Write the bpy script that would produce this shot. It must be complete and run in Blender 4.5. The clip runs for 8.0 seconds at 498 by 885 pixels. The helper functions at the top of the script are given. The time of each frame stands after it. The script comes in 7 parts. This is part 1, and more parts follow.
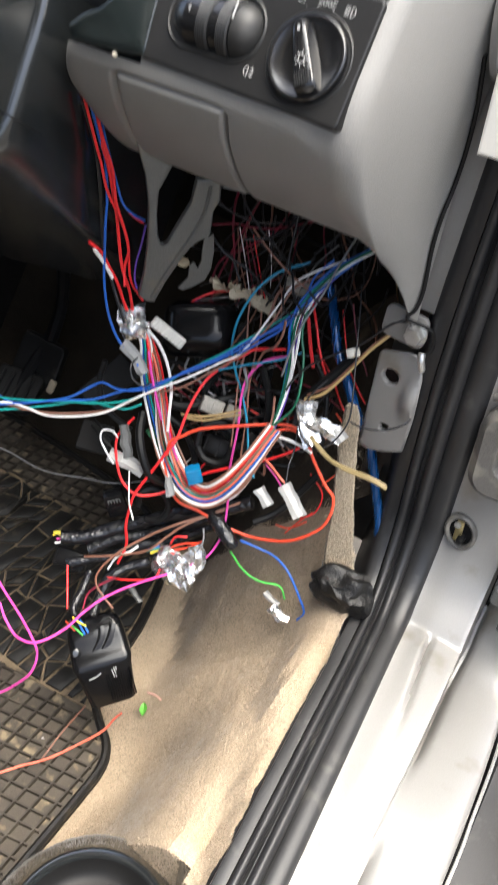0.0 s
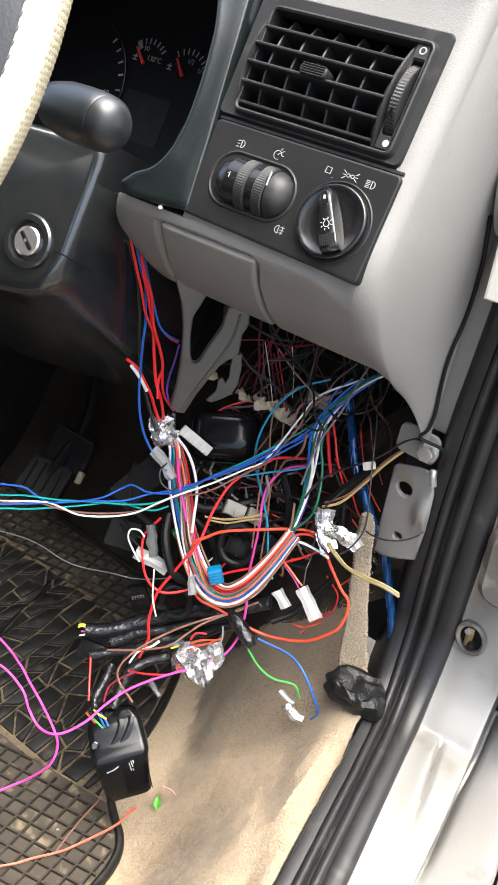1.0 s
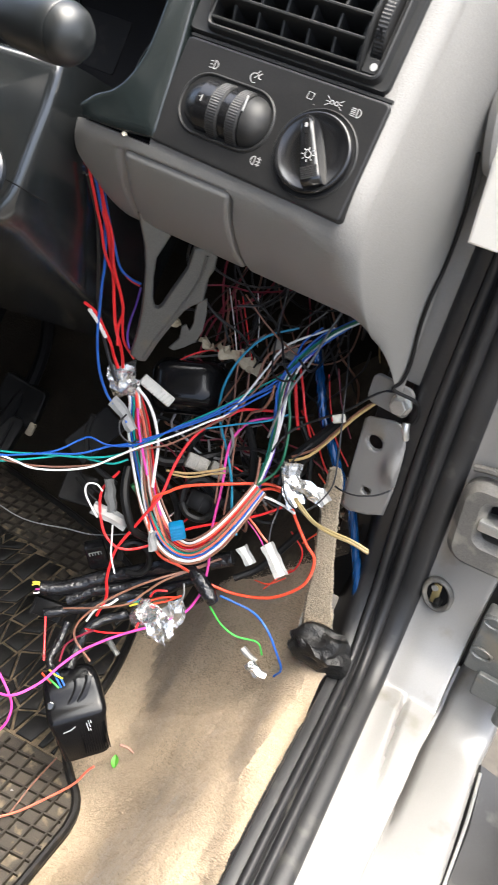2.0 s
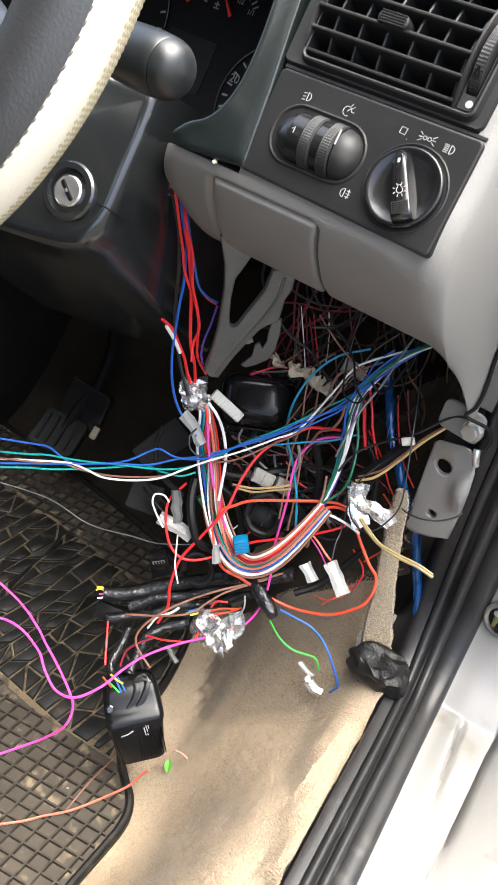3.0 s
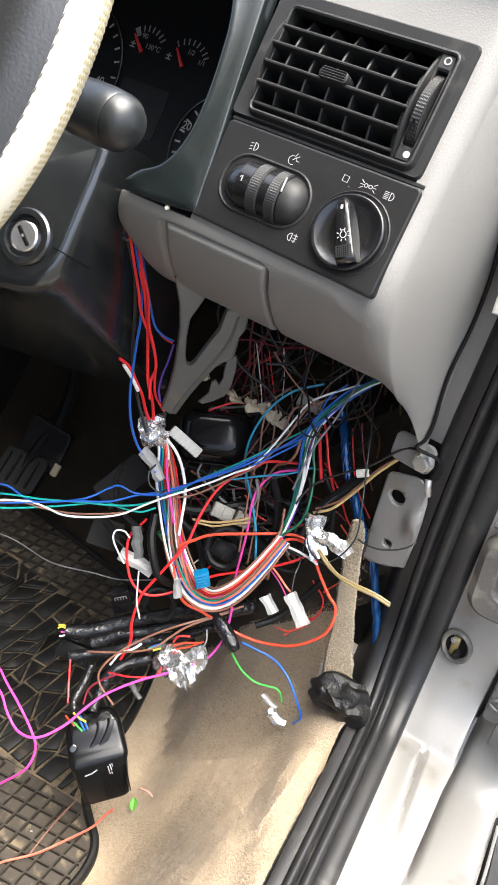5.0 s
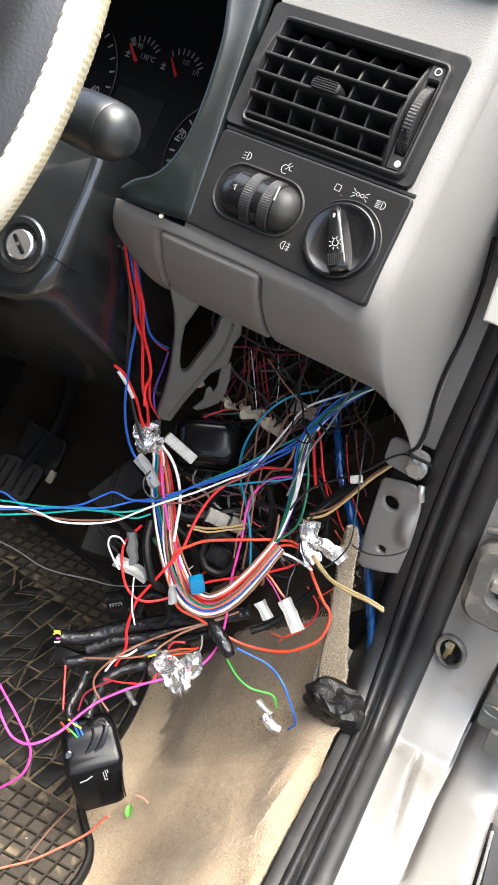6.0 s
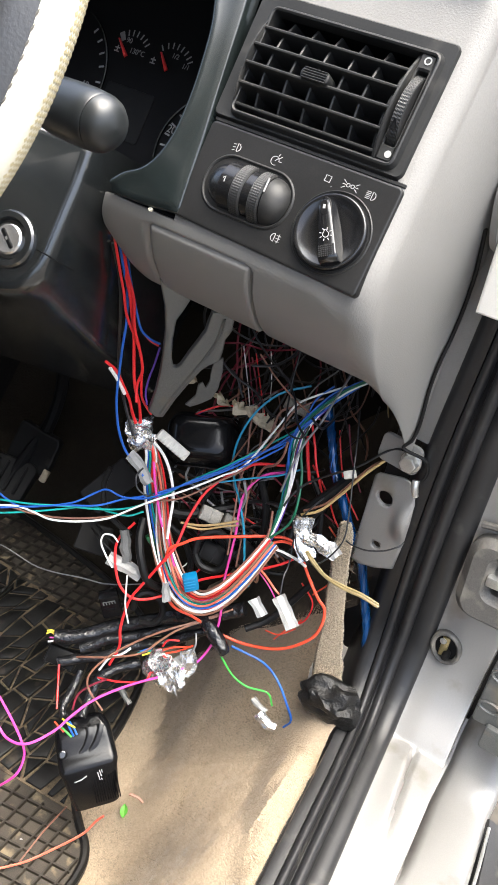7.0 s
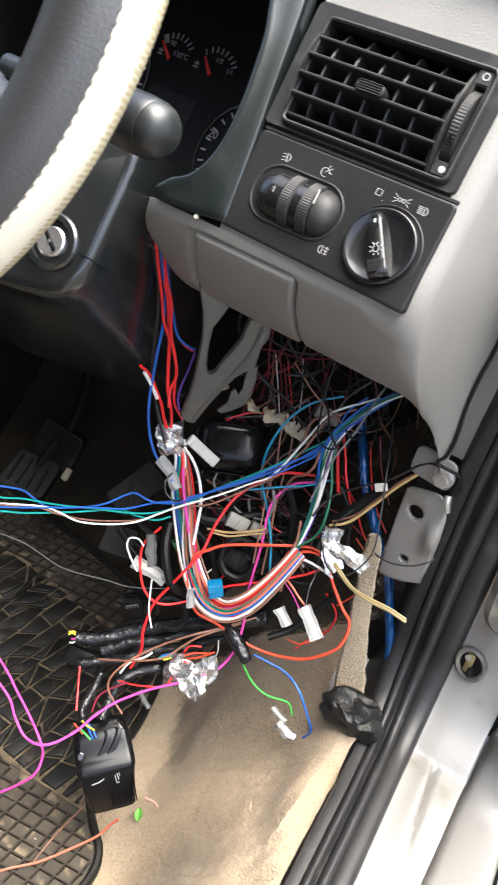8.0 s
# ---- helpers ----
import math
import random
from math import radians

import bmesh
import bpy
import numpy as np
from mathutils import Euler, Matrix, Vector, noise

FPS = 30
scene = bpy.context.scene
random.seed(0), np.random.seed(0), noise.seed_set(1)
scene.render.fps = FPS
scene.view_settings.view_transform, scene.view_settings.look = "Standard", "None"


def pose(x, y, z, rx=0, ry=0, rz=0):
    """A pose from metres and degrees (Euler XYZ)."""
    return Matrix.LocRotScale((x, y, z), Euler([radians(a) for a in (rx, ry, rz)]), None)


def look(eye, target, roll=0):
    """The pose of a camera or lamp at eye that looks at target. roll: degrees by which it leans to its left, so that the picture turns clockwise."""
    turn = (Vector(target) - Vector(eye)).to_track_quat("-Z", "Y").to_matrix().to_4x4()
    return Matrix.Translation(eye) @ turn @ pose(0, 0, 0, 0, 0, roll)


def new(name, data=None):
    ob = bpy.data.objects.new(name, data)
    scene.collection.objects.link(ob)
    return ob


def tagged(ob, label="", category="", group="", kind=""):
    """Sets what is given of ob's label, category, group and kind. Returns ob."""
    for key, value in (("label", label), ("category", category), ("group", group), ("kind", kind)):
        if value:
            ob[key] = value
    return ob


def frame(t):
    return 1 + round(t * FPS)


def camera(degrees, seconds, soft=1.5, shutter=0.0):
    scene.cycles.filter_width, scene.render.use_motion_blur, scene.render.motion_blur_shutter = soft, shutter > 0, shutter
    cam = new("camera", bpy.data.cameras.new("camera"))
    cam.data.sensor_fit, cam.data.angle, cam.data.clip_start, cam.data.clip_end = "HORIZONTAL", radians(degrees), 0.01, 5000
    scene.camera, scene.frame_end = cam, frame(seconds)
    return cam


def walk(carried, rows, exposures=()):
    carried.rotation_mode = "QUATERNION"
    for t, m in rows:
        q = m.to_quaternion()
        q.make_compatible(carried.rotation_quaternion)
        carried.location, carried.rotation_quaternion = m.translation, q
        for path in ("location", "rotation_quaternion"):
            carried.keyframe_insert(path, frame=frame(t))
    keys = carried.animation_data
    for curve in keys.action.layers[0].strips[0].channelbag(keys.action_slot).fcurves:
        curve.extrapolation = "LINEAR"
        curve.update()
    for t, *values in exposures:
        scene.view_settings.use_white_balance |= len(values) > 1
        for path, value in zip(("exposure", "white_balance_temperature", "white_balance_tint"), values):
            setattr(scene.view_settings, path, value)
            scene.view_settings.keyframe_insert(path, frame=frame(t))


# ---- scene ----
cam = camera(34.2, 8.0, 0.8, 0.6)
PATH = [
    (0, (0.649, 0.072, 0.904), (-0.071, 1.357, -0.448), 7.1),
    (0.5, (0.658, 0.06, 0.943), (-0.121, 1.397, -0.324), 7.3),
    (1, (0.65, 0.052, 0.956), (-0.184, 1.407, -0.257), 7.1),
    (1.5, (0.644, 0.058, 0.939), (-0.086, 1.433, -0.316), 9.2),
    (1.7, (0.638, 0.067, 0.931), (-0.042, 1.449, -0.346), 10.7),
    (2.8, (0.597, 0.065, 0.94), (-0.141, 1.392, -0.362), 11.1),
    (3, (0.601, 0.057, 0.947), (-0.169, 1.363, -0.358), 10.3),
    (3.5, (0.609, 0.053, 0.958), (-0.14, 1.42, -0.295), 11.0),
    (4, (0.613, 0.052, 0.959), (-0.127, 1.439, -0.278), 10.9),
    (5.5, (0.61, 0.052, 0.96), (-0.127, 1.45, -0.266), 10.9),
    (6, (0.614, 0.05, 0.962), (-0.123, 1.455, -0.256), 10.9),
    (6.5, (0.615, 0.051, 0.961), (-0.12, 1.459, -0.254), 10.8),
    (7, (0.617, 0.053, 0.956), (-0.113, 1.464, -0.259), 10.7),
    (7.5, (0.612, 0.053, 0.956), (-0.119, 1.459, -0.264), 11.2),
    (8, (0.595, 0.049, 0.957), (-0.155, 1.444, -0.264), 12.1),
]
walk(cam, [(t, look(eye, target, roll)) for t, eye, target, roll in PATH], [(0, 2.22, 6550, 5), (0.8, 2.44, 6550, 5), (8, 2.44, 6550, 5)])

from mathutils import geometry

# ---- world and light ----
world = bpy.data.worlds.new("overcast_sky")
scene.world = world
world.use_nodes = True
wn = world.node_tree.nodes
sky = wn.new("ShaderNodeTexSky")
sky.sky_type, sky.sun_disc = "NISHITA", False
sky.sun_elevation, sky.sun_rotation = radians(76), radians(74)
sky.air_density, sky.dust_density, sky.ozone_density = 0.7, 7.0, 1.0
world.node_tree.links.new(sky.outputs[0], wn["Background"].inputs[0])
wn["Background"].inputs[1].default_value = 0.15
sun_data = bpy.data.lights.new("sun", "SUN")
sun_data.energy, sun_data.angle, sun_data.color = 1.5, radians(65), (0.97, 0.98, 1.0)
sun = new("sun", sun_data)
sun.matrix_world = look((0.9, 0.25, 4.0), (0, 0, 0))


# ---- materials ----
def material(name, colour, rough=0.5, metal=0.0, vary=0.12, grain=900.0, patch=14.0, bump=0.0, bump_scale=900.0, spec=0.5, second=None, second_at=0.62, coat=0.0):
    """A surface with fine grain, larger patches and relief; second: a colour of dirt or wear that lies in patches."""
    m = bpy.data.materials.new(name)
    m.use_nodes = True
    nt = m.node_tree
    nodes, link = nt.nodes, nt.links.new
    b = nodes["Principled BSDF"]
    b.inputs["Metallic"].default_value = metal
    b.inputs["Specular IOR Level"].default_value = spec
    b.inputs["Coat Weight"].default_value, b.inputs["Coat Roughness"].default_value = coat, max(0.12, rough)
    geo = nodes.new("ShaderNodeNewGeometry")
    fine, wide = nodes.new("ShaderNodeTexNoise"), nodes.new("ShaderNodeTexNoise")
    fine.inputs["Scale"].default_value, wide.inputs["Scale"].default_value = grain, patch
    fine.inputs["Detail"].default_value, wide.inputs["Detail"].default_value = 3, 5
    for n in (fine, wide):
        link(geo.outputs["Position"], n.inputs["Vector"])
    total = nodes.new("ShaderNodeMath")
    total.operation = "ADD"
    link(fine.outputs[0], total.inputs[0])
    link(wide.outputs[0], total.inputs[1])
    span = nodes.new("ShaderNodeMapRange")
    span.inputs["From Min"].default_value, span.inputs["From Max"].default_value = 0.7, 1.3
    span.inputs["To Min"].default_value, span.inputs["To Max"].default_value = 1 - vary, 1 + vary
    link(total.outputs[0], span.inputs["Value"])
    mul = nodes.new("ShaderNodeMix")
    mul.data_type, mul.blend_type = "RGBA", "MULTIPLY"
    mul.inputs["Factor"].default_value = 1
    mul.inputs["A"].default_value = (*colour, 1)
    link(span.outputs[0], mul.inputs["B"])
    out = mul.outputs["Result"]
    if second:
        spot = nodes.new("ShaderNodeTexNoise")
        spot.inputs["Scale"].default_value, spot.inputs["Detail"].default_value = patch * 2.3, 8
        link(geo.outputs["Position"], spot.inputs["Vector"])
        cut = nodes.new("ShaderNodeMapRange")
        cut.inputs["From Min"].default_value, cut.inputs["From Max"].default_value = second_at - 0.06, second_at + 0.08
        link(spot.outputs[0], cut.inputs["Value"])
        mix = nodes.new("ShaderNodeMix")
        mix.data_type = "RGBA"
        mix.inputs["B"].default_value = (*second, 1)
        link(cut.outputs[0], mix.inputs["Factor"])
        link(out, mix.inputs["A"])
        out = mix.outputs["Result"]
    link(out, b.inputs["Base Color"])
    gloss = nodes.new("ShaderNodeMapRange")
    gloss.inputs["To Min"].default_value, gloss.inputs["To Max"].default_value = max(0.03, rough - 0.08), min(1, rough + 0.1)
    link(wide.outputs[0], gloss.inputs["Value"])
    link(gloss.outputs[0], b.inputs["Roughness"])
    if bump:
        relief = nodes.new("ShaderNodeTexNoise")
        relief.inputs["Scale"].default_value, relief.inputs["Detail"].default_value = bump_scale, 4
        link(geo.outputs["Position"], relief.inputs["Vector"])
        bm_node = nodes.new("ShaderNodeBump")
        bm_node.inputs["Strength"].default_value, bm_node.inputs["Distance"].default_value = 0.6, bump
        link(relief.outputs[0], bm_node.inputs["Height"])
        link(bm_node.outputs[0], b.inputs["Normal"])
    return m


GREY_VINYL = material("grey_vinyl", (0.192, 0.186, 0.174), 0.45, vary=0.08, bump=0.0005, bump_scale=800)
BLACK_PLASTIC = material("black_plastic", (0.0165, 0.0167, 0.0165), 0.46, vary=0.2, spec=0.33, bump=0.00005, bump_scale=2500, second=(0.042, 0.04, 0.037), second_at=0.68)
PANEL_BLACK = material("matt_panel_black", (0.0105, 0.0104, 0.0104), 0.38, vary=0.3, spec=0.36, bump=0.00004, bump_scale=2500, second=(0.02, 0.019, 0.018), second_at=0.69)
TRIM_PLASTIC = material("green_black_trim", (0.0085, 0.0118, 0.0118), 0.24, vary=0.2, spec=0.6, bump=0.00003, bump_scale=900, coat=0.35)
PLATE_GREY = material("dark_plate_plastic", (0.007, 0.007, 0.007), 0.5, vary=0.3, spec=0.17, second=(0.03, 0.028, 0.024), second_at=0.66)
SHROUD = material("column_plastic", (0.0115, 0.0132, 0.014), 0.2, vary=0.2, spec=0.95, coat=0.3)
STALK_PLASTIC = material("satin_stalk_plastic", (0.012, 0.0138, 0.0142), 0.36, vary=0.2, spec=0.6, bump=0.00004, bump_scale=1500)
GLOSS_BLACK = material("gloss_black", (0.007, 0.007, 0.0075), 0.2, spec=0.55, vary=0.2, coat=0.3)
MODULE_BLACK = material("satin_module_black", (0.006, 0.006, 0.0065), 0.17, spec=0.27, vary=0.2)
KNURL = material("knurled_rubber", (0.016, 0.016, 0.016), 0.45, vary=0.2)
DIAL_BLACK = material("dial_black", (0.005, 0.005, 0.0055), 0.6, vary=0.2, spec=0.12)
PRINT = material("white_print", (0.29, 0.29, 0.285), 0.6, vary=0.05)
DIM_PRINT = material("dim_print", (0.25, 0.25, 0.25), 0.6, vary=0.05)
NEEDLE_RED = material("needle_red", (0.6, 0.02, 0.02), 0.5, vary=0.05)
LEATHER = material("black_leather", (0.02, 0.02, 0.0205), 0.48, vary=0.2, bump=0.0003, bump_scale=750, spec=1.0, coat=0.25)
CREAM = material("cream_leather", (0.74, 0.69, 0.55), 0.34, vary=0.06, bump=0.0004, bump_scale=500)
WOVEN = material("woven_cream", (0.5, 0.425, 0.25), 0.5, vary=0.15)
THREAD = material("grey_thread", (0.13, 0.12, 0.105), 0.8)
CHROME = material("worn_chrome", (0.72, 0.72, 0.72), 0.25, 0.9, vary=0.1)
ZINC = material("zinc_plated_steel", (0.55, 0.55, 0.53), 0.38, 0.85, vary=0.15, second=(0.18, 0.14, 0.09), second_at=0.7)
BRASS = material("dull_brass", (0.36, 0.29, 0.14), 0.4, 0.7, vary=0.2)
STAY_GREY = material("cast_grey_metal", (0.105, 0.108, 0.103), 0.36, 0.35, vary=0.25, bump=0.0005, bump_scale=300, second=(0.14, 0.125, 0.1))
POST_PAINT = material("grey_bracket_paint", (0.225, 0.219, 0.21), 0.33, 0.25, vary=0.08, patch=9, second=(0.17, 0.15, 0.12), second_at=0.72)
SILL_PAINT = material("silver_body_paint", (0.25, 0.244, 0.233), 0.3, 0.2, vary=0.07, patch=8, second=(0.165, 0.15, 0.126), second_at=0.67, coat=0.3)
SEAL_RUBBER = material("door_seal_rubber", (0.018, 0.018, 0.0186), 0.42, spec=0.42, vary=0.3, patch=20, bump=0.00008, bump_scale=900, second=(0.052, 0.05, 0.046), second_at=0.66)
OLD_RUBBER = material("dusty_rubber", (0.085, 0.08, 0.072), 0.55, vary=0.35, bump=0.001, bump_scale=200, second=(0.2, 0.185, 0.155), second_at=0.56)
CARPET = material("beige_carpet", (0.31, 0.254, 0.185), 0.95, vary=0.3, grain=300, patch=9, bump=0.001, bump_scale=500, spec=0.05, second=(0.27, 0.212, 0.14), second_at=0.66)
FELT = material("grey_felt", (0.2, 0.168, 0.125), 0.95, vary=0.45, grain=500, bump=0.0035, bump_scale=620, spec=0.1)
MAT_RUBBER = material("floor_mat_rubber", (0.010, 0.0095, 0.0088), 0.42, spec=0.3, vary=0.3, bump=0.0006, bump_scale=500, second=(0.055, 0.043, 0.029), second_at=0.63)
MAT_DIRT = material("dusty_mat", (0.046, 0.037, 0.0265), 0.7, vary=0.4, patch=25, bump=0.001, bump_scale=600, second=(0.19, 0.15, 0.09), second_at=0.63)
MAT_DUST = material("tan_dust", (0.125, 0.094, 0.058), 0.9, vary=0.4, patch=30, bump=0.001, bump_scale=500, second=(0.045, 0.035, 0.023), second_at=0.54)
RIB_RUBBER = material("dusty_rib_rubber", (0.031, 0.0255, 0.019), 0.55, spec=0.3, vary=0.35, second=(0.08, 0.068, 0.052), second_at=0.62)
# serves the painted shade under the dashboard and the seat runner's dark ring
SHADE_AND_NAP_BROWN = material("shade_and_nap_brown", (0.05, 0.041, 0.031), 0.95, vary=0.4, bump=0.003, bump_scale=300, spec=0.1, second=(0.09, 0.073, 0.053), second_at=0.6)
SHADED_TOE_CARPET = material("shaded_toe_carpet", (0.022, 0.018, 0.013), 0.95, vary=0.4, bump=0.003, bump_scale=300, spec=0.1)
DARK_STEEL = material("dark_steel", (0.03, 0.029, 0.028), 0.5, 0.4, vary=0.3, second=(0.07, 0.05, 0.035), second_at=0.66)
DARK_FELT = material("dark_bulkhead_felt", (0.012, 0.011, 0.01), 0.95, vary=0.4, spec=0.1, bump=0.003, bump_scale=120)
TAPE = material("black_tape", (0.011, 0.011, 0.012), 0.16, vary=0.3, bump=0.005, bump_scale=120)
SLEEVE = material("black_sleeve", (0.008, 0.008, 0.008), 0.42, spec=0.16, vary=0.3)
CLEAR_FILM = material("grey_clear_film", (0.13, 0.13, 0.125), 0.2, vary=0.2, bump=0.003, bump_scale=150)
FOIL = material("crumpled_foil", (0.8, 0.8, 0.79), 0.2, 0.95, vary=0.15, bump=0.003, bump_scale=220)
CLEAR_TAPE = material("crumpled_white_tape", (0.32, 0.315, 0.3), 0.3, vary=0.12, bump=0.003, bump_scale=200)
PAPER = material("white_tag", (0.27, 0.27, 0.265), 0.4, vary=0.12, patch=60, bump=0.002, bump_scale=150)
LABEL_PAPER = material("beige_label", (0.4, 0.34, 0.24), 0.7, vary=0.2, patch=60)
CONNECTOR_WHITE = material("white_nylon", (0.55, 0.53, 0.47), 0.45, vary=0.1)
GRUBBY_WHITE = material("grubby_nylon", (0.27, 0.25, 0.21), 0.5, vary=0.3, patch=60)
LEAF = material("green_leaf", (0.08, 0.3, 0.03), 0.45, vary=0.2)
PILLAR_CREAM = material("cream_pillar_trim", (0.72, 0.69, 0.62), 0.6, vary=0.05)
DOOR_CARD = material("grey_door_card", (0.16, 0.155, 0.145), 0.8, vary=0.1)
BLOCKER_GREY = material("blocker_dark_grey", (0.07, 0.068, 0.066), 0.9, vary=0.2, spec=0.2)
GROUND = material("dusty_ground", (0.06, 0.053, 0.044), 0.95, vary=0.3, grain=60, patch=2)
HEADLINER = material("grey_headliner", (0.55, 0.54, 0.51), 0.9, vary=0.1)
BLUE_SHEATH = material("blue_clear_sheath", (0.003, 0.035, 0.12), 0.16, 0.3, vary=0.3, coat=0.5)
BLUE_STRAND = material("blue_lacquered_strand", (0.004, 0.055, 0.18), 0.2, 0.5, vary=0.3)
TAPE_CLOTH = material("black_cloth_tape", (0.006, 0.0058, 0.0055), 0.4, spec=0.38, vary=0.3, bump=0.0022, bump_scale=400)
BLUE_PLUG = material("blue_plug", (0.0, 0.16, 0.33), 0.4)
GREEN_PLUG = material("green_board", (0.01, 0.09, 0.03), 0.5)
WIRES = {n: material("wire_" + n, c, 0.38, vary=0.1, patch=30) for n, c in {
    "red": (0.74, 0.022, 0.026), "orange": (0.72, 0.07, 0.03), "salmon": (0.72, 0.16, 0.1), "blue": (0.012, 0.1, 0.44), "teal": (0.0, 0.29, 0.25), "cyan": (0.01, 0.22, 0.36),
    "green": (0.06, 0.42, 0.06), "dgreen": (0.01, 0.12, 0.06), "white": (0.8, 0.78, 0.75), "brown": (0.22, 0.1, 0.065), "tan": (0.38, 0.26, 0.11), "cream": (0.23, 0.175, 0.08),
    "pink": (0.66, 0.06, 0.34), "black": (0.012, 0.012, 0.013), "grey": (0.2, 0.2, 0.2), "violet": (0.1, 0.04, 0.3), "yellow": (0.72, 0.6, 0.04), "maroon": (0.2, 0.012, 0.03)}.items()}


def pile_material(name, colour, dark):
    """Carpet pile: each tuft its own shade, with broad worn and dusty patches."""
    m = bpy.data.materials.new(name)
    m.use_nodes = True
    nodes, link = m.node_tree.nodes, m.node_tree.links.new
    b = nodes["Principled BSDF"]
    b.inputs["Roughness"].default_value, b.inputs["Specular IOR Level"].default_value = 0.95, 0.05
    b.inputs["Sheen Weight"].default_value = 0.2
    geo, wide = nodes.new("ShaderNodeNewGeometry"), nodes.new("ShaderNodeTexNoise")
    wide.inputs["Scale"].default_value, wide.inputs["Detail"].default_value = 17, 5
    link(geo.outputs["Position"], wide.inputs["Vector"])
    total, ramp = nodes.new("ShaderNodeMath"), nodes.new("ShaderNodeMapRange")
    total.operation = "MULTIPLY_ADD"
    total.inputs[1].default_value = 0.55
    link(geo.outputs["Random Per Island"], total.inputs[0])
    link(wide.outputs[0], total.inputs[2])
    ramp.inputs["From Min"].default_value, ramp.inputs["From Max"].default_value = 0.35, 1.0
    link(total.outputs[0], ramp.inputs["Value"])
    mix = nodes.new("ShaderNodeMix")
    mix.data_type = "RGBA"
    mix.inputs["A"].default_value, mix.inputs["B"].default_value = (*dark, 1), (*colour, 1)
    link(ramp.outputs[0], mix.inputs["Factor"])
    link(mix.outputs["Result"], b.inputs["Base Color"])
    return m


CARPET_PILE = pile_material("beige_pile", (0.395, 0.313, 0.227), (0.325, 0.255, 0.18))
DARK_PILE = pile_material("dark_brown_pile", (0.075, 0.06, 0.043), (0.022, 0.018, 0.013))
FELT_PILE = pile_material("grey_beige_pile", (0.33, 0.275, 0.2), (0.2, 0.162, 0.115))


# ---- mesh helpers ----
def part(name, bm, mat, parent=None, label="", sharp=35):
    """Links a bmesh as one mesh object, under a thing or part if one is given."""
    me = bpy.data.meshes.new(name)
    bmesh.ops.recalc_face_normals(bm, faces=bm.faces)
    bm.to_mesh(me)
    bm.free()
    me.materials.append(mat)
    me.shade_smooth()
    me.set_sharp_from_angle(angle=radians(sharp))
    ob = new(name, me)
    ob.parent = parent
    if label:
        tagged(ob, label)
    return ob


def thing(name, label, category, at=(0, 0, 0), group="", kind=""):
    ob = tagged(new(name), label, category, group, kind)
    ob.location = at
    ob.empty_display_size = 0.01
    KEPT.append(ob)
    return ob


KEPT = []


def loops_mesh(loops, closed=True, cap=False, wrap=False):
    """A skin over loops of points, all with the same count."""
    bm = bmesh.new()
    rows = [[bm.verts.new(p) for p in loop] for loop in loops]
    n = len(rows[0])
    pairs = list(zip(rows, rows[1:])) + ([(rows[-1], rows[0])] if wrap else [])
    for a, b in pairs:
        for i in range(n if closed else n - 1):
            j = (i + 1) % n
            bm.faces.new((a[i], a[j], b[j], b[i]))
    if cap:
        bm.faces.new(rows[0][::-1])
        bm.faces.new(rows[-1])
    return bm


def spline(points, per=6):
    """A smooth line through points."""
    pts = [Vector(p) for p in points]
    if len(pts) == 2:
        pts = [pts[0], (pts[0] + pts[1]) / 2, pts[1]]
    ext = [2 * pts[0] - pts[1], *pts, 2 * pts[-1] - pts[-2]]
    out = []
    for i in range(1, len(ext) - 2):
        p0, p1, p2, p3 = ext[i - 1:i + 3]
        for k in range(per):
            t = k / per
            out.append(0.5 * (2 * p1 + (p2 - p0) * t + (2 * p0 - 5 * p1 + 4 * p2 - p3) * t * t + (3 * p1 - p0 - 3 * p2 + p3) * t ** 3))
    return out + [pts[-1]]


def frames_along(line):
    """Two side directions at each point of a line, carried along without twist."""
    tang = [(line[min(i + 1, len(line) - 1)] - line[max(i - 1, 0)]).normalized() for i in range(len(line))]
    side = tang[0].orthogonal().normalized()
    out = []
    for t in tang:
        side = (side - t * side.dot(t)).normalized()
        out.append((side.copy(), t.cross(side)))
    return out


def tube(points, radius, seg=8, per=6, smooth=True, taper=None):
    line = spline(points, per) if smooth else [Vector(p) for p in points]
    loops = []
    for i, (p, (s, u)) in enumerate(zip(line, frames_along(line))):
        r = radius * (taper(i / (len(line) - 1)) if taper else 1)
        loops.append([p + r * (math.cos(a) * s + math.sin(a) * u) for a in (2 * math.pi * k / seg for k in range(seg))])
    return loops_mesh(loops, cap=True)


def add_box(bm, lo, hi, m=None, bevel=0.0, segments=2):
    r = bmesh.ops.create_cube(bm, size=1)
    vs = r["verts"]
    size = Vector(hi) - Vector(lo)
    mid = (Vector(hi) + Vector(lo)) / 2
    bmesh.ops.transform(bm, matrix=(m or Matrix()) @ Matrix.LocRotScale(mid, None, size), verts=vs)
    if bevel:
        edges = list({e for v in vs for e in v.link_edges})
        bmesh.ops.bevel(bm, geom=edges, offset=bevel, segments=segments, affect="EDGES", profile=0.5)
    return bm


def box(lo, hi, m=None, bevel=0.0, segments=2):
    return add_box(bmesh.new(), lo, hi, m, bevel, segments)


def lathe(profile, m, seg=32, cap=True):
    """Turns (radius, height) pairs round the z axis of m."""
    loops = [[m @ Vector((r * math.cos(a), r * math.sin(a), h)) for a in (2 * math.pi * k / seg for k in range(seg))] for r, h in profile]
    return loops_mesh(loops, cap=cap)


